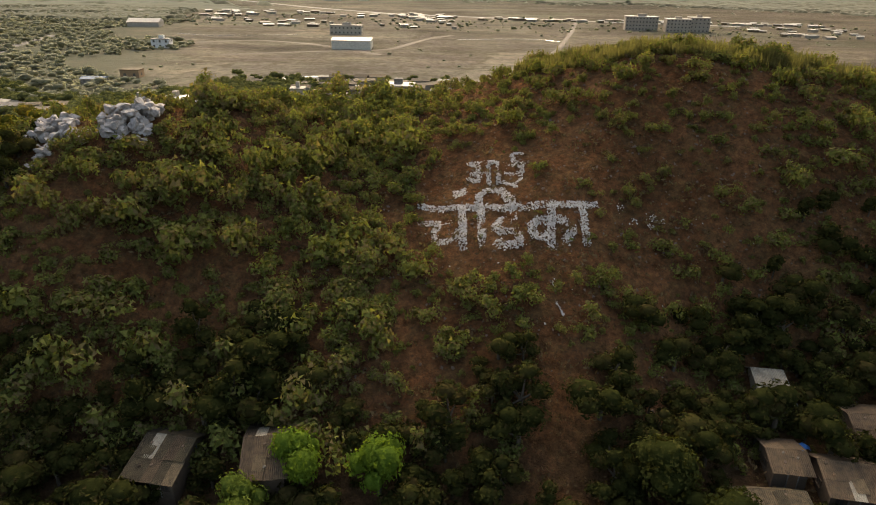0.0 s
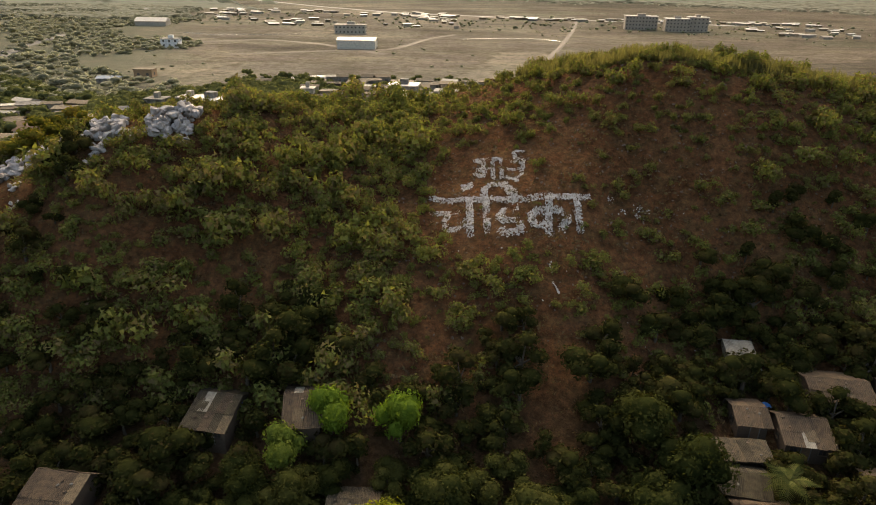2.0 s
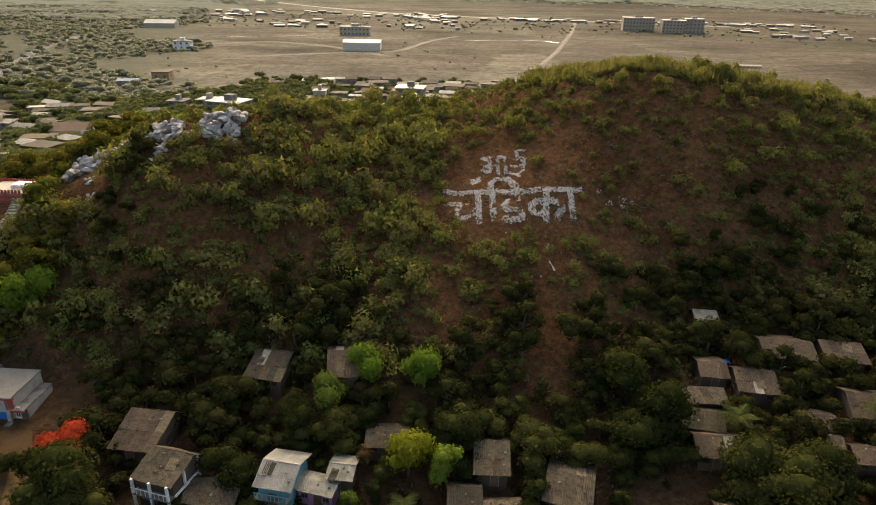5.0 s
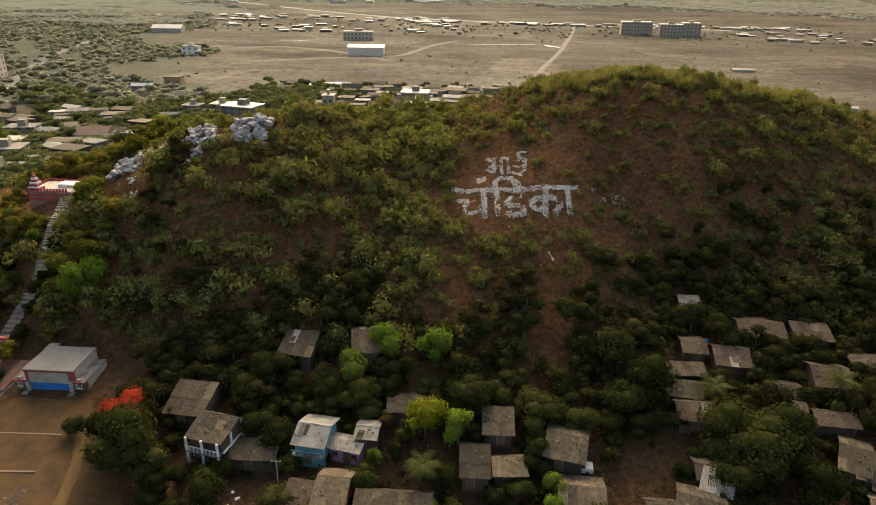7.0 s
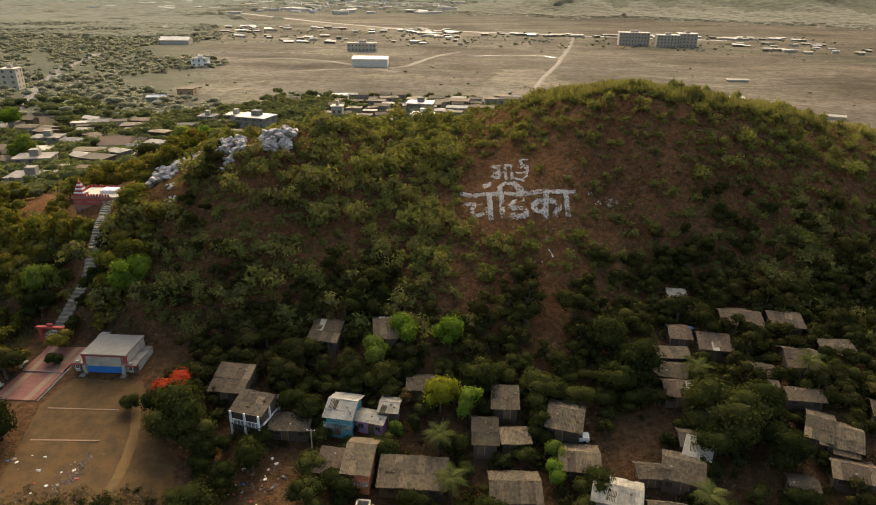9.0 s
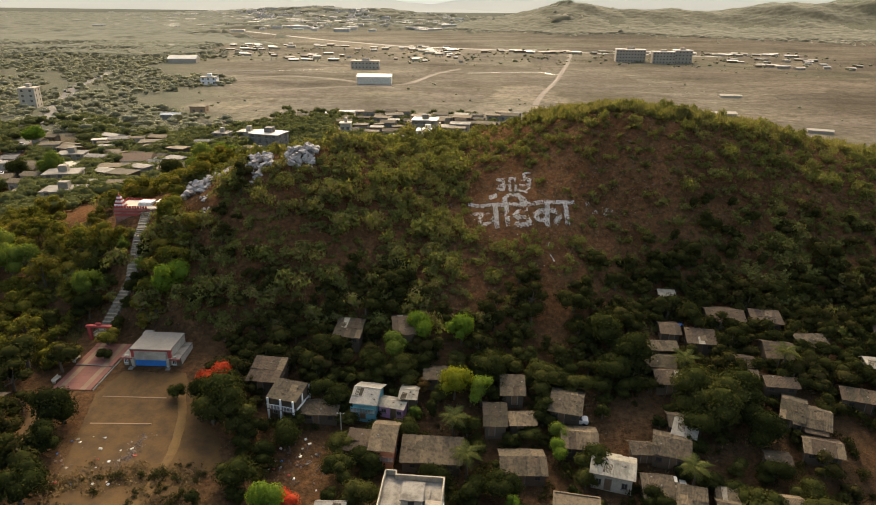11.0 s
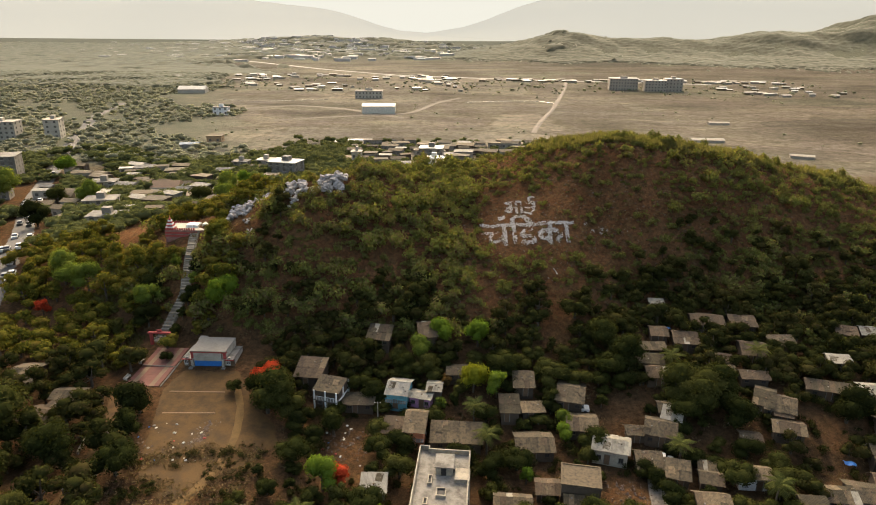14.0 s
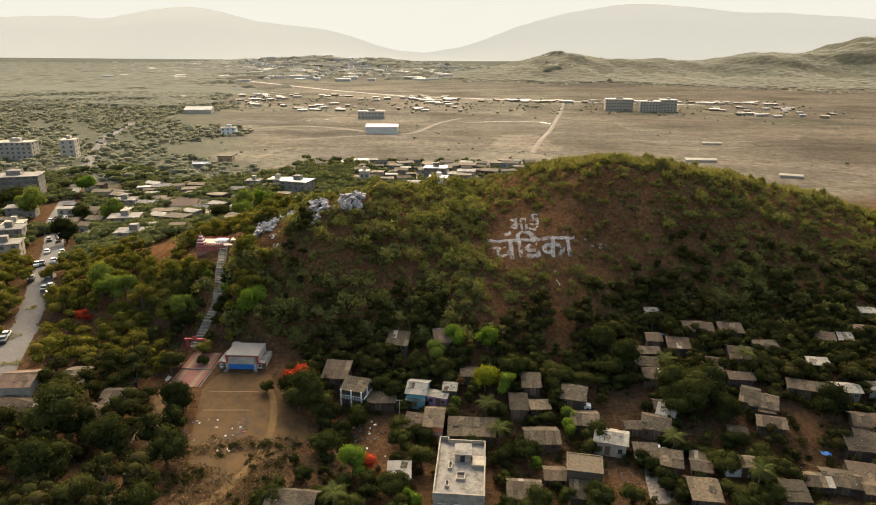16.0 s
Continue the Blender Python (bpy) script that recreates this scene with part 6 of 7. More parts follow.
KEEP_CLEAR = [[(-49, 80), (-41.5, 81), (-41, 89), (-49, 88)], [(-57, 76.5), (-51, 77.5), (-50.5, 86), (-57, 86)], [(-73, 74), (-64, 70.5), (-60, 80.5), (-60, 86), (-73, 86)],
              [(-82, 33), (-74, 50), (-54, 50), (-50, 32), (-44, 26), (-42.5, 20), (-45, 12), (-51, 5), (-60, -14), (-67, -14), (-60, 3), (-69, 12), (-71, 26)],
              [(8.5, 48), (13, 48), (15, 53), (13, 62), (8, 64), (5.5, 55)], [(-82.4, 46), (-76, 44), (-73.8, 61), (-74.6, 66), (-76.8, 82), (-82.4, 82), (-80.2, 66), (-79.2, 61)],
              [(-90, 73), (-76, 72), (-74, 82), (-90, 84)],
              [(-96, 75), (-76, 73), (-74, 90), (-94, 96)], [(-116, 92), (-97, 86), (-97, 118), (-106, 134), (-116, 122)], [(-103, 104), (-98, 104), (-98, 84), (-104, 66), (-114, 50), (-118, 52), (-108, 70)], [(-101, 96), (-92, 104), (-97, 119), (-104, 138), (-114, 138), (-111, 122)],
              [(-77, -20), (-73, -20), (-69.3, 1), (-69.8, 11), (-74, 25), (-77, 35), (-80, 35), (-77.8, 25), (-73.8, 12), (-73.4, 1)],
              [(-36, 14), (-26, 14), (-27, 28), (-36, 26)], [(14, 8), (23, 8), (22, 18), (14, 18)], [(16, 26), (22, 26), (24, 38), (17, 38)],
              [(-31, 20), (-26, 20), (-27, 32), (-31, 32)], [(38, 40), (46, 39), (46, 43), (38, 43)]]


def clear(x, y, r):
    if any(inside(x, y, o) for o in KEEP_CLEAR):
        return False
    if (np.hypot(HOUSE_AT[:, 0] - x, HOUSE_AT[:, 1] - y) < HOUSE_AT[:, 2] * 0.8 + r).any():
        return False
    return not (np.hypot(ROAD_AT[:, 0] - x, ROAD_AT[:, 1] - y) < 6.5 + r).any()


def bare(x, y):
    """How bare the hill is: 1 on the scree round the letters, 0 in the thicket."""
    if -6 - 1.6 * math.sin(y * 0.8) < x < 18 and 77 + 1.5 * math.sin(x) < y < 98 - 0.15 * x + 2 * math.sin(x * 0.7):
        return 1.0
    edge = 0.28 * math.sin(x * 0.9 + 2 * math.sin(y * 0.5)) + 0.2 * math.sin(y * 0.8 - x * 0.4)
    if y < 74:
        return float(np.clip(1.1 + edge - abs(x - 9 - (74 - y) * 0.05) / (2.4 + (y - 50) * 0.2) - 0.35 * max(0, 52 - y), 0, 1))
    return float(np.clip(1.2 + edge - math.hypot((x - 17) / 26, (y - 82) / 18), 0, 1))


rp = np.random.default_rng(21)


def scatter(n, x0, x1, y0, y1, gap, test):
    """Up to n random places at least gap apart."""
    cells, made, tries = {}, [], 0
    while len(made) < n and tries < n * 12:
        tries += 1
        x, y = rp.uniform(x0, x1), rp.uniform(y0, y1)
        cx, cy = int(x // gap), int(y // gap)
        near = [q for ax in (-1, 0, 1) for ay in (-1, 0, 1) for q in cells.get((cx + ax, cy + ay), ())]
        if all((x - a) ** 2 + (y - b2) ** 2 > gap ** 2 for a, b2 in near) and test(x, y):
            made.append((x, y))
            cells.setdefault((cx, cy), []).append((x, y))
    return made


# single trees that stand out
SPECIAL = [
    (-80.6, 61.5, 4, 'tree', 0.65),
    (-81.0, 69.0, 0, 'olive', 0.6),
    (-15.5, 50.2, 2, 'lime', 0.95),
    (-7.7, 49.6, 2, 'lime', 1.05),
    (-19.8, 46.2, 2, 'olive', 0.9),
    (-8.6, 38.0, 2, 'gold', 1.05),
    (-3.9, 36.8, 4, 'lime', 0.95),
    (-33.2, 10.4, 1, 'lime', 0.8),
    (-65.2, 57.0, 0, 'lime', 1.3),
    (-21.7, 2.4, 0, 'lime', 0.7),
    (0.4, 15.5, 4, 'lime', 0.55),
    (-47.6, 29.0, 3, 'tree', 1.2),
    (-43.2, 27.6, 3, 'tree', 0.95),
    (-31.1, 11.5, 2, 'flame', 0.85),
    (-113.4, 64.1, 4, 'flame', 0.8),
    (34.8, 34.6, 3, 'tree', 1.15),
    (40.0, 38.3, 3, 'tree', 1.05),
    (31.4, 32.5, 5, 'tree', 0.95),
    (39.4, 31.0, 1, 'tree', 1.0),
    (-55.6, 33.9, 2, 'tree', 0.55),
    (-34.3, 25.3, 1, 'tree', 0.85),
    (-92.4, 15.4, 3, 'tree', 1.55),
    (-79.0, 12.0, 3, 'tree', 1.1),
    (-70.2, 20.0, 1, 'tree', 0.8),
    (-71.2, 26.5, 3, 'tree', 1.0),
    (-66.6, 9.0, 5, 'tree', 1.0),
    (-75.7, -4.6, 1, 'tree', 1.05),
    (-89.1, 54.0, 4, 'tree', 0.9),
    (-49.2, 36.0, 2, 'flame', 1.1),
    (-49.6, 32.4, 1, 'tree', 0.9),
    (31.0, 36.1, 3, 'tree', 1.15),
    (35.8, 34.1, 3, 'tree', 1.1),
    (34.0, 39.5, 5, 'tree', 1.05),
    (39.2, 36.9, 1, 'tree', 1.0),
    (40.6, 30.6, 5, 'tree', 0.9),
    (22.7, 47.1, 3, 'tree', 1.05),
    (19.1, 43.5, 5, 'tree', 0.95),
    (20.1, 51.6, 3, 'tree', 1.0),
    (60.7, 31.2, 3, 'tree', 1.0),
    (-203, 222, 5, 'lime', 1.3),
    (-160, 134, 3, 'tree', 1.3),
    (-109, 71, 5, 'olive', 1.0),
    (-113, 74, 3, 'olive', 1.0),
    (-104, 69, 1, 'olive', 1.0),
    (-201, 175, 3, 'olive', 1.5),
    (-219, 190, 5, 'tree', 1.7),
    (-109, 178, 3, 'olive', 1.3),
    (-106, 196, 3, 'lime', 1.1),
    (-100, 190, 5, 'olive', 1.3),
    (-104, 165, 5, 'olive', 1.2),
    (-112, 160, 1, 'tree', 1.3),
    (-84, 60, 5, 'olive', 0.9),
    (-83.0, 56, 1, 'tree', 0.9),
    (-84.5, 64, 3, 'tree', 0.7),
    (-160, 165, 3, 'olive', 1.2),
    (-173, 167, 1, 'tree', 1.2),
    (-73.7, 43.8, 2, 'tree', 0.5),
    (-75.0, 56.2, 4, 'tree', 0.62),
    (-74.2, 62.4, 4, 'olive', 0.6),
    (-75.4, 53.0, 0, 'tree', 0.62),
    (-74.4, 58.6, 1, 'tree', 0.58),
    (-73.8, 60.6, 0, 'tree', 0.6),
    (-74.6, 65.6, 1, 'tree', 0.5),
    (-75.6, 68.6, 2, 'tree', 0.5),
    (-14.2, 38.9, 4, 'rusty', 0.62),
    (-5.6, 38.9, 4, 'rusty', 0.6),
    (-28.0, 48.2, 4, 'tree', 0.6),
    (8.3, 27.0, 2, 'lime', 0.62),
    (8.6, 30.4, 2, 'olive', 0.62),
    (-12.0, 34.6, 4, 'tree', 0.6),
    (-15.0, 32.8, 4, 'olive', 0.55),
    (-84.0, 3.0, 3, 'tree', 1.2),
    (-64.5, -4.0, 1, 'tree', 0.85),
]
for x, y, k, look_name, s in SPECIAL:
    tree(x, y, k, s, rp.uniform(0, 360), look_name, 1.25 if look_name in ("lime", "gold", "olive") else 1.0)
    HOUSE_AT = np.concatenate([HOUSE_AT, [(x, y, 2.2 * s)]])


grove = []
for n, x0, x1, y0, y1, gap, low, high, test in (
        (430, -52, 120, 40, 78, 2.5, 0.55, 0.95, lambda x, y: clear(x, y, 1.6) and bare(x, y) < 0.3 and y < at(FOOT_Y, x) + 9 + 5 * math.sin(x * 0.2)),
        (470, -48, 112, -36, 46, 2.5, 0.42, 0.9, lambda x, y: clear(x, y, 0.8)),
        (640, -170, -64, -60, 106, 3.4, 0.7, 1.2, lambda x, y: clear(x, y, 2.2)),
        (130, 20, 140, 60, 86, 3.0, 0.5, 0.85, lambda x, y: bare(x, y) < 0.25 and clear(x, y, 1.5)),
        (60, -100, -55, 54, 84, 3.2, 0.45, 0.8, lambda x, y: clear(x, y, 1.5))):
    for x, y in scatter(n, x0, x1, y0, y1, gap, test):
        grove.append((x, y, int(rp.integers(6)), rp.uniform(low, high), rp.uniform(0, 360), rp.uniform(0.75, 1.0)))
grove.sort(key=lambda g: math.hypot(g[0] + 5, g[1] + 10))
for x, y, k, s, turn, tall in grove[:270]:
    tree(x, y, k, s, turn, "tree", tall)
rest = [(x, y, hz(x, y) - 0.1, k, s, radians(turn), tall) for x, y, k, s, turn, tall in grove[270:]]

# thicket on the hill: single bushes on the slope that faces the village, the rest together
def thick(x, y):
    patchy = 0.5 + 0.5 * math.sin(x * 0.33 + 1.7 * math.sin(y * 0.21)) * math.sin(y * 0.29 + 1.1 * math.sin(x * 0.17))
    if -6.8 - 1.2 * math.sin(y * 0.8) < x < 14 and 75.5 + math.sin(x) < y < 94:
        return False
    return clear(x, y, 0.3) and hz(x, y) > 4 and y < at(CREST_Y, x) + 8 and rp.random() > 0.05 + 0.3 * (1 - patchy) + 0.7 * bare(x, y) ** 0.6


shrubs = scatter(4300, -105, 165, 52, 142, 1.0, thick)
single = sorted(shrubs, key=lambda s: abs(s[0] - 10) + abs(s[1] - 75) * 1.5)[:300]
chosen = set(single)


def stuff_of(name, kinds, rows, material, label, category):
    vs, qs, n = [], [], 0
    for x, y, z, k, s, turn, tall in rows:
        v, q = kinds[k]
        c, sn = math.cos(turn) * s, math.sin(turn) * s
        vs.append(np.c_[v[:, 0] * c - v[:, 1] * sn + x, v[:, 0] * sn + v[:, 1] * c + y, v[:, 2] * s * tall + z])
        qs.append(q + n)
        n += len(v)
    ob = part(name, mesh_of(name, np.concatenate(vs), np.concatenate(qs), material, True))
    return tagged(ob, label, category, kind="stuff")


# Western crowns past y 42 get the leaf coloured as sunlit, the rest the darker.
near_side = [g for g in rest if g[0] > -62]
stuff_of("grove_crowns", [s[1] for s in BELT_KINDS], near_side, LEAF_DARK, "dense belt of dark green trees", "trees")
stuff_of("slope_crowns", [s[1] for s in BELT_KINDS], [g for g in rest if g[0] <= -62 and g[1] > 42], LEAF_LIT, "yellow-green woodland on the lower slope", "trees")
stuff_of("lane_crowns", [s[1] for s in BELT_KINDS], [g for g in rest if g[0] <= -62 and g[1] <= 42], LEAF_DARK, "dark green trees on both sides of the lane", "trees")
stuff_of("grove_trunks", [s[0] for s in BELT_KINDS], rest, BARK, "dark trunks of the tree belt", "trees")
rows = []
for x, y in shrubs:
    s, k, turn = (0.34 + 0.9 * rp.random() ** 1.7) * (1.55 if x < -8 else (1.2 if x > 42 else 0.95)), int(rp.integers(5)), rp.uniform(0, 6.28)
    if (x, y) in chosen:
        ob = part("bush", BUSH_MESHES[k], m=pose(x, y, hz(x, y) - 0.15, 0, 0, math.degrees(turn)) @ Matrix.Diagonal((s, s, s, 1)))
        tagged(ob, "olive-green scrub bush on stony soil", "bush", "hillside bushes")
    else:
        rows.append((x, y, hz(x, y) - 0.15, k, s, turn, rp.uniform(0.8, 1.3)))
stuff_of("hillside_scrub", BUSH_KINDS, rows, LEAF_BUSH, "dense dry olive-green scrub covering the hill", "bushes")

# trees of the plain and the far slopes
def far_rows(n, x0, x1, y0, y1, test, s0=0.7, s1=1.5, low=0.6):
    x, y = rp.uniform(x0, x1, n), rp.uniform(y0, y1, n)
    keep = np.array([test(a, b2) for a, b2 in zip(x, y)])
    x, y = x[keep], y[keep]
    z = height(x, y)
    return [(a, b2, c - 0.6, int(rp.integers(4)), rp.uniform(s0, s1), rp.uniform(0, 6.28), rp.uniform(low, low + 0.2)) for a, b2, c in zip(x, y, z)]


MID_KINDS = []
for k in range(4):
    r = np.random.default_rng(180 + k)
    blobs = [(r.normal() * 1.2, r.normal() * 1.2, 2.0 + r.random() * 1.8, 1.4 + r.random() * 0.8) for _ in range(3)]
    MID_KINDS.append(foliage(r, blobs, 75, 0.42, 0.82))
SOLID = np.array(PLAIN_AT)


def gap_at(x, y, room=1.2):
    """Clear of the houses of the plain."""
    return bool((np.hypot(SOLID[:, 0] - x, SOLID[:, 1] - y) > SOLID[:, 2] + room).all())


mid = far_rows(5200, -330, -60, 100, 330, lambda x, y: grove_at(x, y) + rp.random() * 0.9 > -0.3 and y < 300 + 0.15 * x + 25 * math.sin(x * 0.05) and clear(x, y, 3) and gap_at(x, y), 0.6, 1.35, 0.7)
mid += far_rows(1100, -150, 20, 150, 262, lambda x, y: y > at(CREST_Y, x) + 62 and clear(x, y, 3) and gap_at(x, y), 0.7, 1.5, 0.75)
mid += far_rows(700, -120, 70, 235, 330, lambda x, y: rp.random() < 0.7 and gap_at(x, y), 0.6, 1.2, 0.7)
mid += far_rows(420, 100, 330, 60, 200, lambda x, y: x > 115 or y > 135, 0.6, 1.2)
stuff_of("town_trees", MID_KINDS, mid, LEAF_MID, "dusty green trees between the roofs of the town", "trees")
far_off = far_rows(12500, -900, -130, 250, 740, lambda x, y: x < -0.44 * (y + 66) + 40 * math.sin(y * 0.03) and x > -0.75 * (y + 110) - 60 and grove_at(x, y, 0.025, 0.03) + rp.random() * 0.9 > -0.25 and clear(x, y, 3) and gap_at(x, y), 0.75, 1.5, 0.55)
far_off += far_rows(260, -200, 330, 330, 760, lambda x, y: math.sin(x * 0.03 + y * 0.02) > 0.45, 0.35, 0.8)
far_off += far_rows(500, -420, 420, 640, 860, lambda x, y: rp.random() < 0.8, 0.6, 1.3)
FAR_KINDS = []
for k in range(4):
    r = np.random.default_rng(190 + k)
    FAR_KINDS.append(foliage(r, [(r.normal() * 1.2, r.normal() * 1.2, 2.0 + r.random() * 1.6, 1.5 + r.random() * 0.8) for _ in range(1)], 26, 0.6, 0.9))
stuff_of("plain_trees", FAR_KINDS, far_off, LEAF_FAR, "scattered haze-paled green trees among the far houses", "trees")


def canopy(x0, x1, y0, y1, step, wooded, tall, seed):
    """Closed woodland seen from afar: one billowing roof of crowns with gaps, over the ground."""
    r = np.random.default_rng(seed)
    xs, ys = np.arange(x0, x1, step), np.arange(y0, y1, step)
    cx, cy = np.meshgrid(xs, ys)
    cx, cy = cx + r.uniform(-0.4, 0.4, cx.shape) * step, cy + r.uniform(-0.4, 0.4, cy.shape) * step
    bump = r.random(cx.shape)
    soft = (bump + np.roll(bump, 1, 0) + np.roll(bump, 1, 1) + np.roll(bump, -1, 0) + np.roll(bump, -1, 1)) / 5
    z = height(cx, cy) + tall * np.clip((cy - y0) / (18 * step), 0.12, 1) * (0.25 + 0.4 * bump + 0.75 * soft)
    inside_wood = wooded(cx, cy) + (soft - 0.5) * 1.6 > 0
    z = np.where(inside_wood, z, height(cx, cy) - 0.5)
    n = len(xs)
    k = (np.arange(len(ys) - 1)[:, None] * n + np.arange(n - 1)[None])
    q = np.stack([k, k + 1, k + 1 + n, k + n], -1).reshape(-1, 4)
    keep = inside_wood.ravel()[q].any(1)
    return np.stack([cx, cy, z], -1).reshape(-1, 3), q[keep]


def west_wood(x, y):
    return np.clip((-0.42 * (y + 66) - x) / 120, -1.5, 0.55) + 0.75 * np.sin(x * 0.021 + 2 * np.sin(y * 0.013)) * np.sin(y * 0.024 + np.sin(x * 0.017))


def hill_wood(x, y):
    return np.clip((height(x, y) - 5) / 5, -1.5, 1.5) + 0.3 * np.sin(x * 0.03) * np.sin(y * 0.04)


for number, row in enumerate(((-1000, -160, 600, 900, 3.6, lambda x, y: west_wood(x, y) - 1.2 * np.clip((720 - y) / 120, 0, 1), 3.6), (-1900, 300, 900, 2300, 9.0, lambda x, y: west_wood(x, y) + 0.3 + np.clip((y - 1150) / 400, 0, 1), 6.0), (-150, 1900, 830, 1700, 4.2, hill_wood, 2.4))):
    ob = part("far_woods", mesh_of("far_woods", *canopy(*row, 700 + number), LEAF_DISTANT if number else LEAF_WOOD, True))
    tagged(ob, "haze-paled green woodland covering the distance", "trees", kind="stuff")

# tall dry grass along the crest
def tuft(seed, n, tall, spread):
    r = np.random.default_rng(seed)
    o = r.normal(size=(n, 3)) * (spread, spread, 0)
    tip = o + r.normal(size=(n, 3)) * (0.3, 0.3, 0.1) + np.c_[np.zeros(n), np.zeros(n), tall * (0.6 + 0.5 * r.random(n))]
    a = r.random(n) * 6.28
    w = np.c_[np.cos(a), np.sin(a), np.zeros(n)] * 0.09
    midp = (o + tip) / 2 + w * 0.8
    q = np.stack([o - w * 0.5, midp - w, tip, midp + w], 1)
    return q.reshape(-1, 3), np.arange(n * 4).reshape(-1, 4)


TUFTS = [tuft(300 + k, 26, t, 0.5) for k, t in enumerate((1.3, 1.8, 2.3))]
blades = []
for x, y in scatter(1500, 8, 135, 100, 132, 0.7, lambda x, y: (-2 < y - at(CREST_Y, x) < 14) and (x < 72 or x > 84) and rp.random() < (1.0 if 14 < x < 66 or x > 88 else 0.3)):
    blades.append((x, y, hz(x, y) - 0.1, int(rp.integers(3)), rp.uniform(0.7, 1.25), rp.uniform(0, 6.28), 1.0))
stuff_of("crest_grass", TUFTS, blades, LEAF_GRASS, "tall backlit yellow-green grass along the crest", "grass")

# dry golden grass in the clearings of the western slope
clearing = [(x, y, hz(x, y) - 0.1, int(rp.integers(3)), rp.uniform(0.5, 0.9), rp.uniform(0, 6.28), 0.7) for x, y in scatter(700, -135, -82, 40, 102, 0.8, lambda x, y: math.sin(x * 0.16 + y * 0.07) + 0.6 * math.sin(y * 0.21 - x * 0.05) > 0.35 and clear(x, y, 0.5))]
stuff_of("slope_grass", TUFTS, clearing, LEAF_GRASS, "dry golden grass in clearings of the slope", "grass")

# bushes beside the letters
for x, y, s, k in ((9.6, 88.8, 0.75, 3), (8.8, 88.0, 0.5, 2), (0.7, 82.2, 0.42, 0), (1.5, 78.7, 0.4, 2), (4.8, 84.6, 0.32, 2), (8.7, 81.4, 0.36, 4), (12.6, 78.6, 0.36, 0), (7.0, 74.5, 0.75, 1), (24.7, 79.3, 0.8, 3), (26.2, 79.0, 0.85, 1), (27.3, 78.9, 0.7, 0), (16.6, 74.5, 0.85, 3), (15.1, 73.8, 0.6, 0), (15.6, 86.3, 0.7, 1), (14.8, 87.1, 0.6, 0), (16.4, 85.4, 0.65, 4), (22.9, 87.8, 0.9, 1), (24.0, 86.8, 0.7, 0), (22.3, 85.1, 0.7, 2), (0.0, 71.2, 1.0, 3), (-1.2, 71.6, 0.8, 1), (6.5, 69.9, 1.0, 3), (7.7, 69.6, 0.8, 0), (14.2, 72.9, 0.4, 2), (-9.0, 78.7, 0.8, 1), (-8.3, 75.8, 0.9, 3), (-6.8, 73.4, 0.8, 0), (18.9, 86.1, 0.6, 2)):
    ob = part("bush", BUSH_MESHES[k], m=pose(x, y, hz(x, y) - 0.1, 0, 0, 70 * x) @ Matrix.Diagonal((s, s, s * 0.9, 1)))
    tagged(ob, "small green bush growing among white stones", "bush", "bushes by the lettering")

# dry undergrowth over hill and yards
def brush(seed, n):
    r = np.random.default_rng(seed)
    c = r.normal(size=(n, 3)) * (0.55, 0.55, 0.0) + np.c_[np.zeros((n, 2)), 0.1 + 0.4 * r.random(n)]
    u = r.normal(size=(n, 3))
    u /= np.linalg.norm(u, axis=1)[:, None]
    w = np.cross(u, r.normal(size=(n, 3)))
    w /= np.linalg.norm(w, axis=1)[:, None]
    s = 0.2 * (0.6 + r.random((n, 1)))
    q = np.stack([c - u * s, c + w * s * 0.5, c + u * s, c - w * s * 0.5], 1)
    return q.reshape(-1, 3), np.arange(n * 4).reshape(-1, 4)


BRUSH = [brush(500 + k, 18) for k in range(4)]
litter_rows = [(x, y, hz(x, y), int(rp.integers(4)), rp.uniform(0.5, 1.3), rp.uniform(0, 6.28), 1.0) for x, y in scatter(2600, -100, 140, 50, 125, 0.9, lambda x, y: rp.random() < 0.45 + 0.5 * bare(x, y) and not (-8 < x < 18 and 80 < y < 99 and rp.random() < 0.6))]
litter_rows += [(x, y, hz(x, y), int(rp.integers(4)), rp.uniform(0.5, 1.4), rp.uniform(0, 6.28), 1.0) for x, y in scatter(900, -48, 110, -20, 52, 1.0, lambda x, y: clear(x, y, -0.5))]
litter_rows += [(x, y, hz(x, y), int(rp.integers(4)), rp.uniform(0.5, 1.3), rp.uniform(0, 6.28), 1.0) for x, y in scatter(420, -67, -45, -12, 20, 0.45, lambda x, y: abs(y - (14.5 + 0.22 * (x + 58) + 1.2 * math.sin(x))) < 2.6 or (x > -52 and y < 16 and rp.random() < 0.6) or (y < 9 and rp.random() < 0.5))]
stuff_of("dry_brush", BRUSH, litter_rows, DRY_BRUSH, "dry brown undergrowth and dead twigs on soil", "undergrowth")
yard_rows = [(x, y, hz(x, y) - 0.1, int(rp.integers(5)), rp.uniform(0.4, 1.1), rp.uniform(0, 6.28), 1.0) for x, y in scatter(1000, -48, 112, -34, 54, 1.1, lambda x, y: clear(x, y, 0.2))]
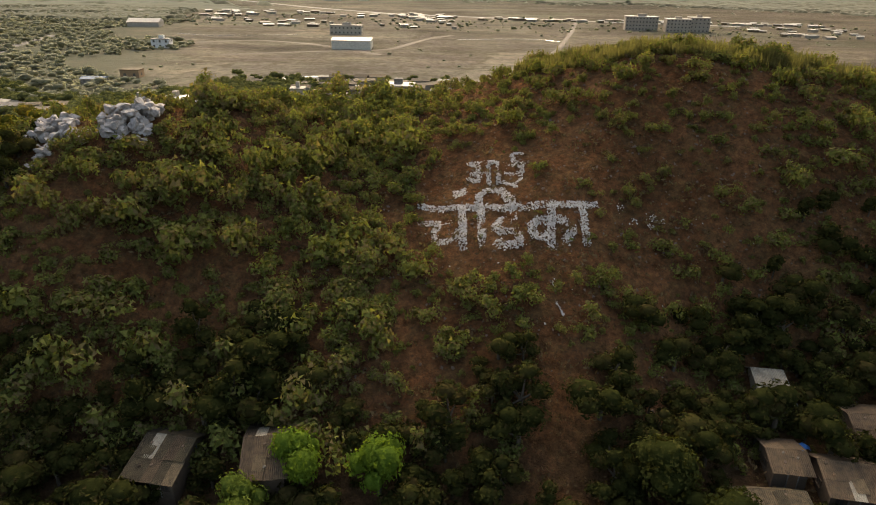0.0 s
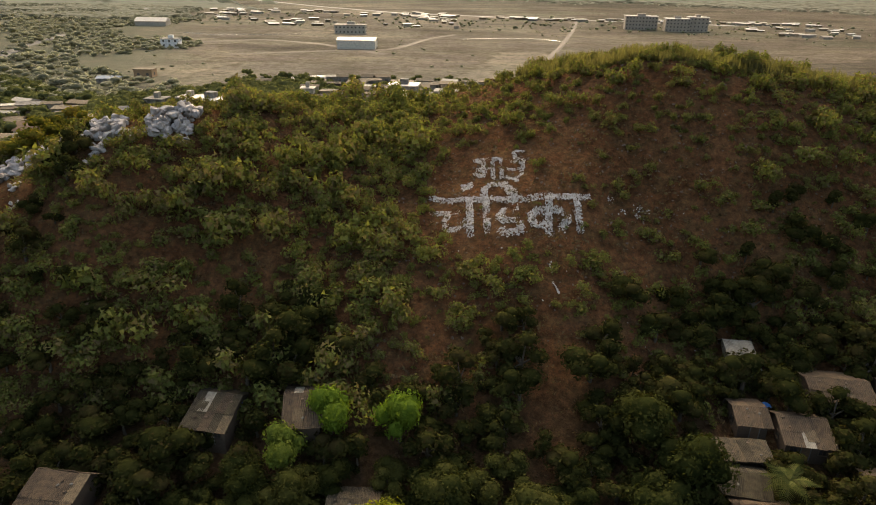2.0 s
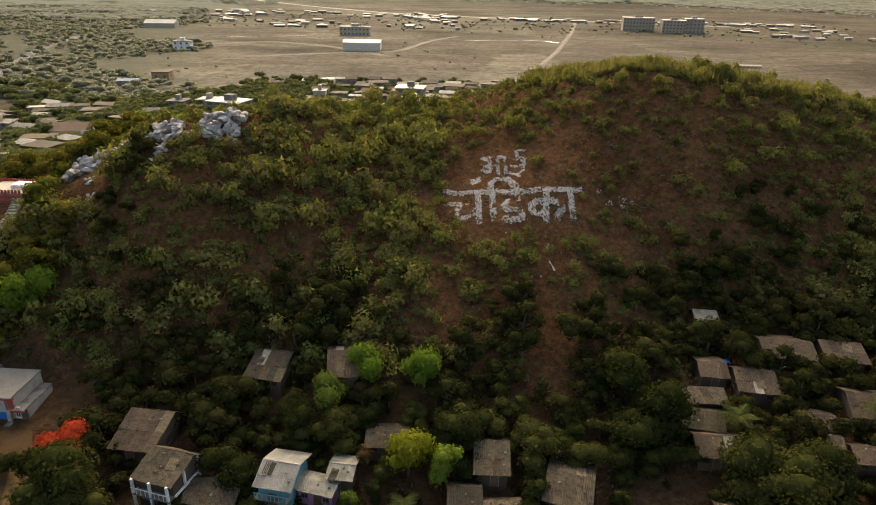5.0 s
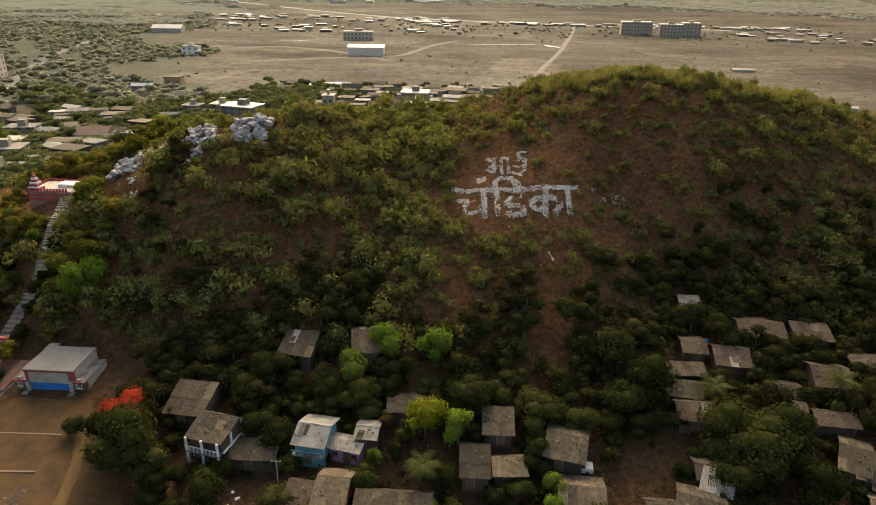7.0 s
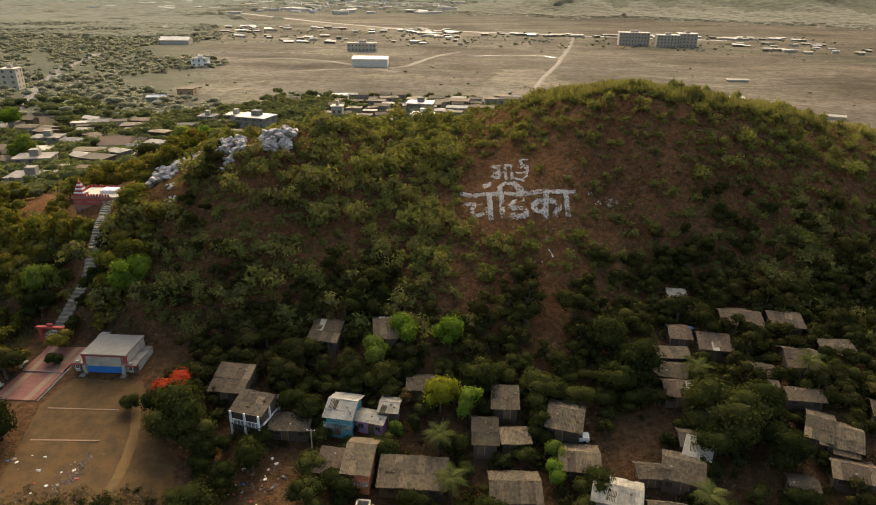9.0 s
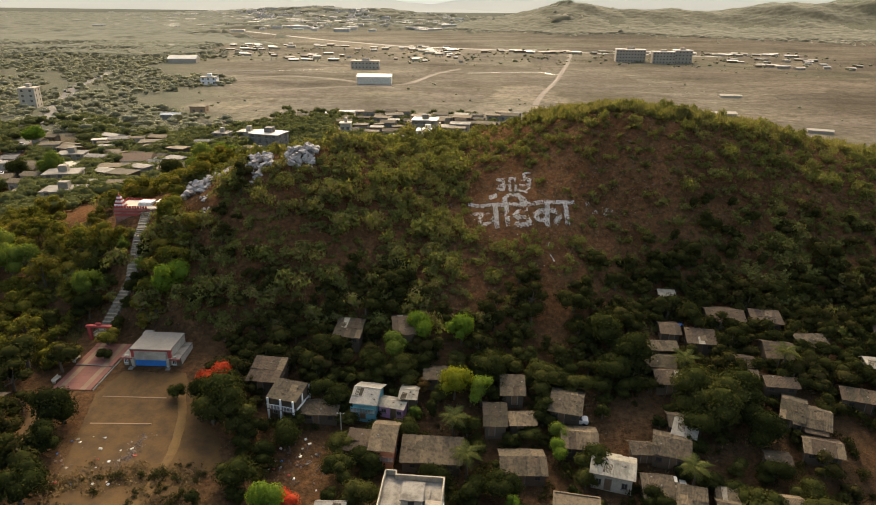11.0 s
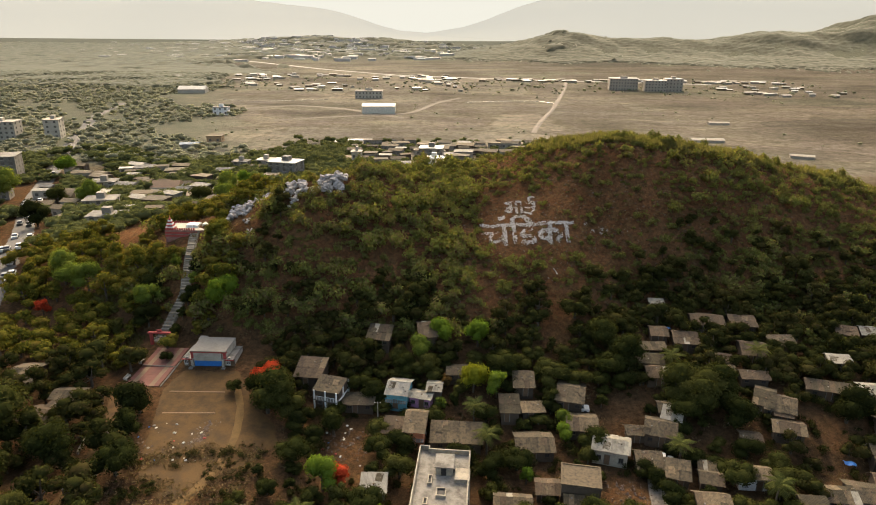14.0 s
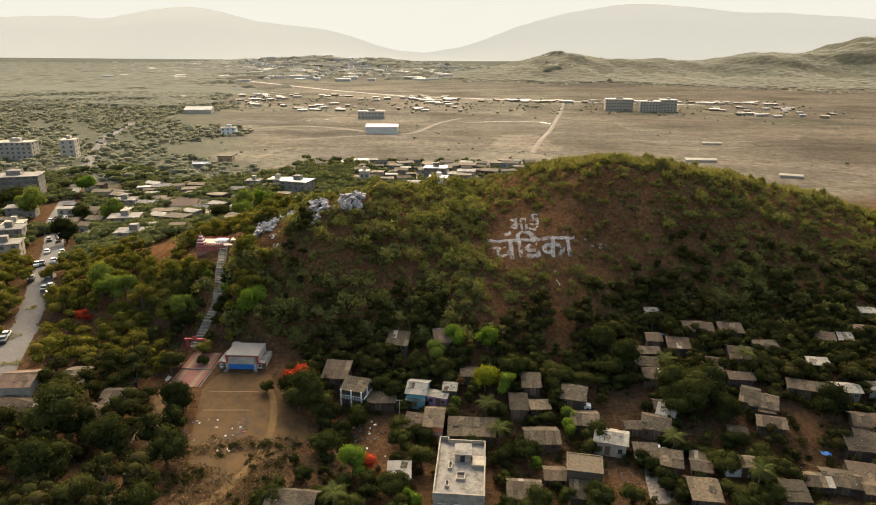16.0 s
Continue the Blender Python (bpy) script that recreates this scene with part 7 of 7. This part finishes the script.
yard_rows += [(x, y, hz(x, y) - 0.1, int(rp.integers(5)), rp.uniform(0.25, 0.7), rp.uniform(0, 6.28), 0.9) for x, y in scatter(150, -67, -44, -12, 22, 0.8, lambda x, y: abs(y - (14.5 + 0.22 * (x + 58) + 1.2 * math.sin(x))) < 1.6 or (x > -53 and y < 15 - (x + 45) * 0.6) or (x < -59 and y < 8))]
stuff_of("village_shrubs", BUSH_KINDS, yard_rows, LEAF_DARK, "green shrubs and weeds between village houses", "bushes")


# ---- palms ----
def frond_mesh():
    """A drooping palm frond: a bent midrib with leaflets on both sides."""
    vs, qs = [], []
    for k in range(14):
        f0 = k / 14
        for side in (-1, 1):
            base = np.array((2.4 * f0, 0, 0.7 * f0 - 1.5 * f0 * f0))
            tip = base + (0.35 + 0.1 * k / 14, side * 0.75 * math.sin(math.pi * (0.12 + 0.86 * f0)), -0.28)
            n = len(vs)
            vs += [base, base + (0.16, 0, 0), tip + (0.05, 0, 0), tip]
            qs.append((n, n + 1, n + 2, n + 3))
    return np.array(vs), np.array(qs)


FROND = mesh_of("frond", *frond_mesh(), LEAF_PALM)
PALM_TRUNK = mesh_of("trunk", *joined([tube((0.25 * math.sin(k * 0.5), 0.1 * k * 0.2, k * 0.9 - 0.3), (0.25 * math.sin((k + 1) * 0.5), 0.1 * (k + 1) * 0.2, (k + 1) * 0.9 - 0.3), 0.2 - 0.012 * k, 0.19 - 0.012 * k, 7) for k in range(6)]), BARK, True)
PALMS_AT = [(27.7, 22.3), (32.0, 44.4), (-6.1, 22.2), (39.8, 11.0), (-8.3, 30.4), (-34.5, 0.1), (49.1, 45.2)]
for n, (x, y) in enumerate(PALMS_AT):
    palm = thing("palm_tree", pose(x, y, hz(x, y), 0, 0, 50 * n) @ Matrix.Diagonal((1, 1, 0.85 + 0.07 * (n % 4), 1)), "coconut palm with drooping fronds between huts", "palm", "coconut palms")
    part("trunk", PALM_TRUNK, palm)
    for k in range(15):
        part("frond", FROND, palm, m=Matrix.Translation((0.25 * math.sin(3.0), 0.12, 5.1)) @ pose(0, 0, 0, 0, -28 + 22 * (k % 3), 24 * k + 7 * (k % 2)))
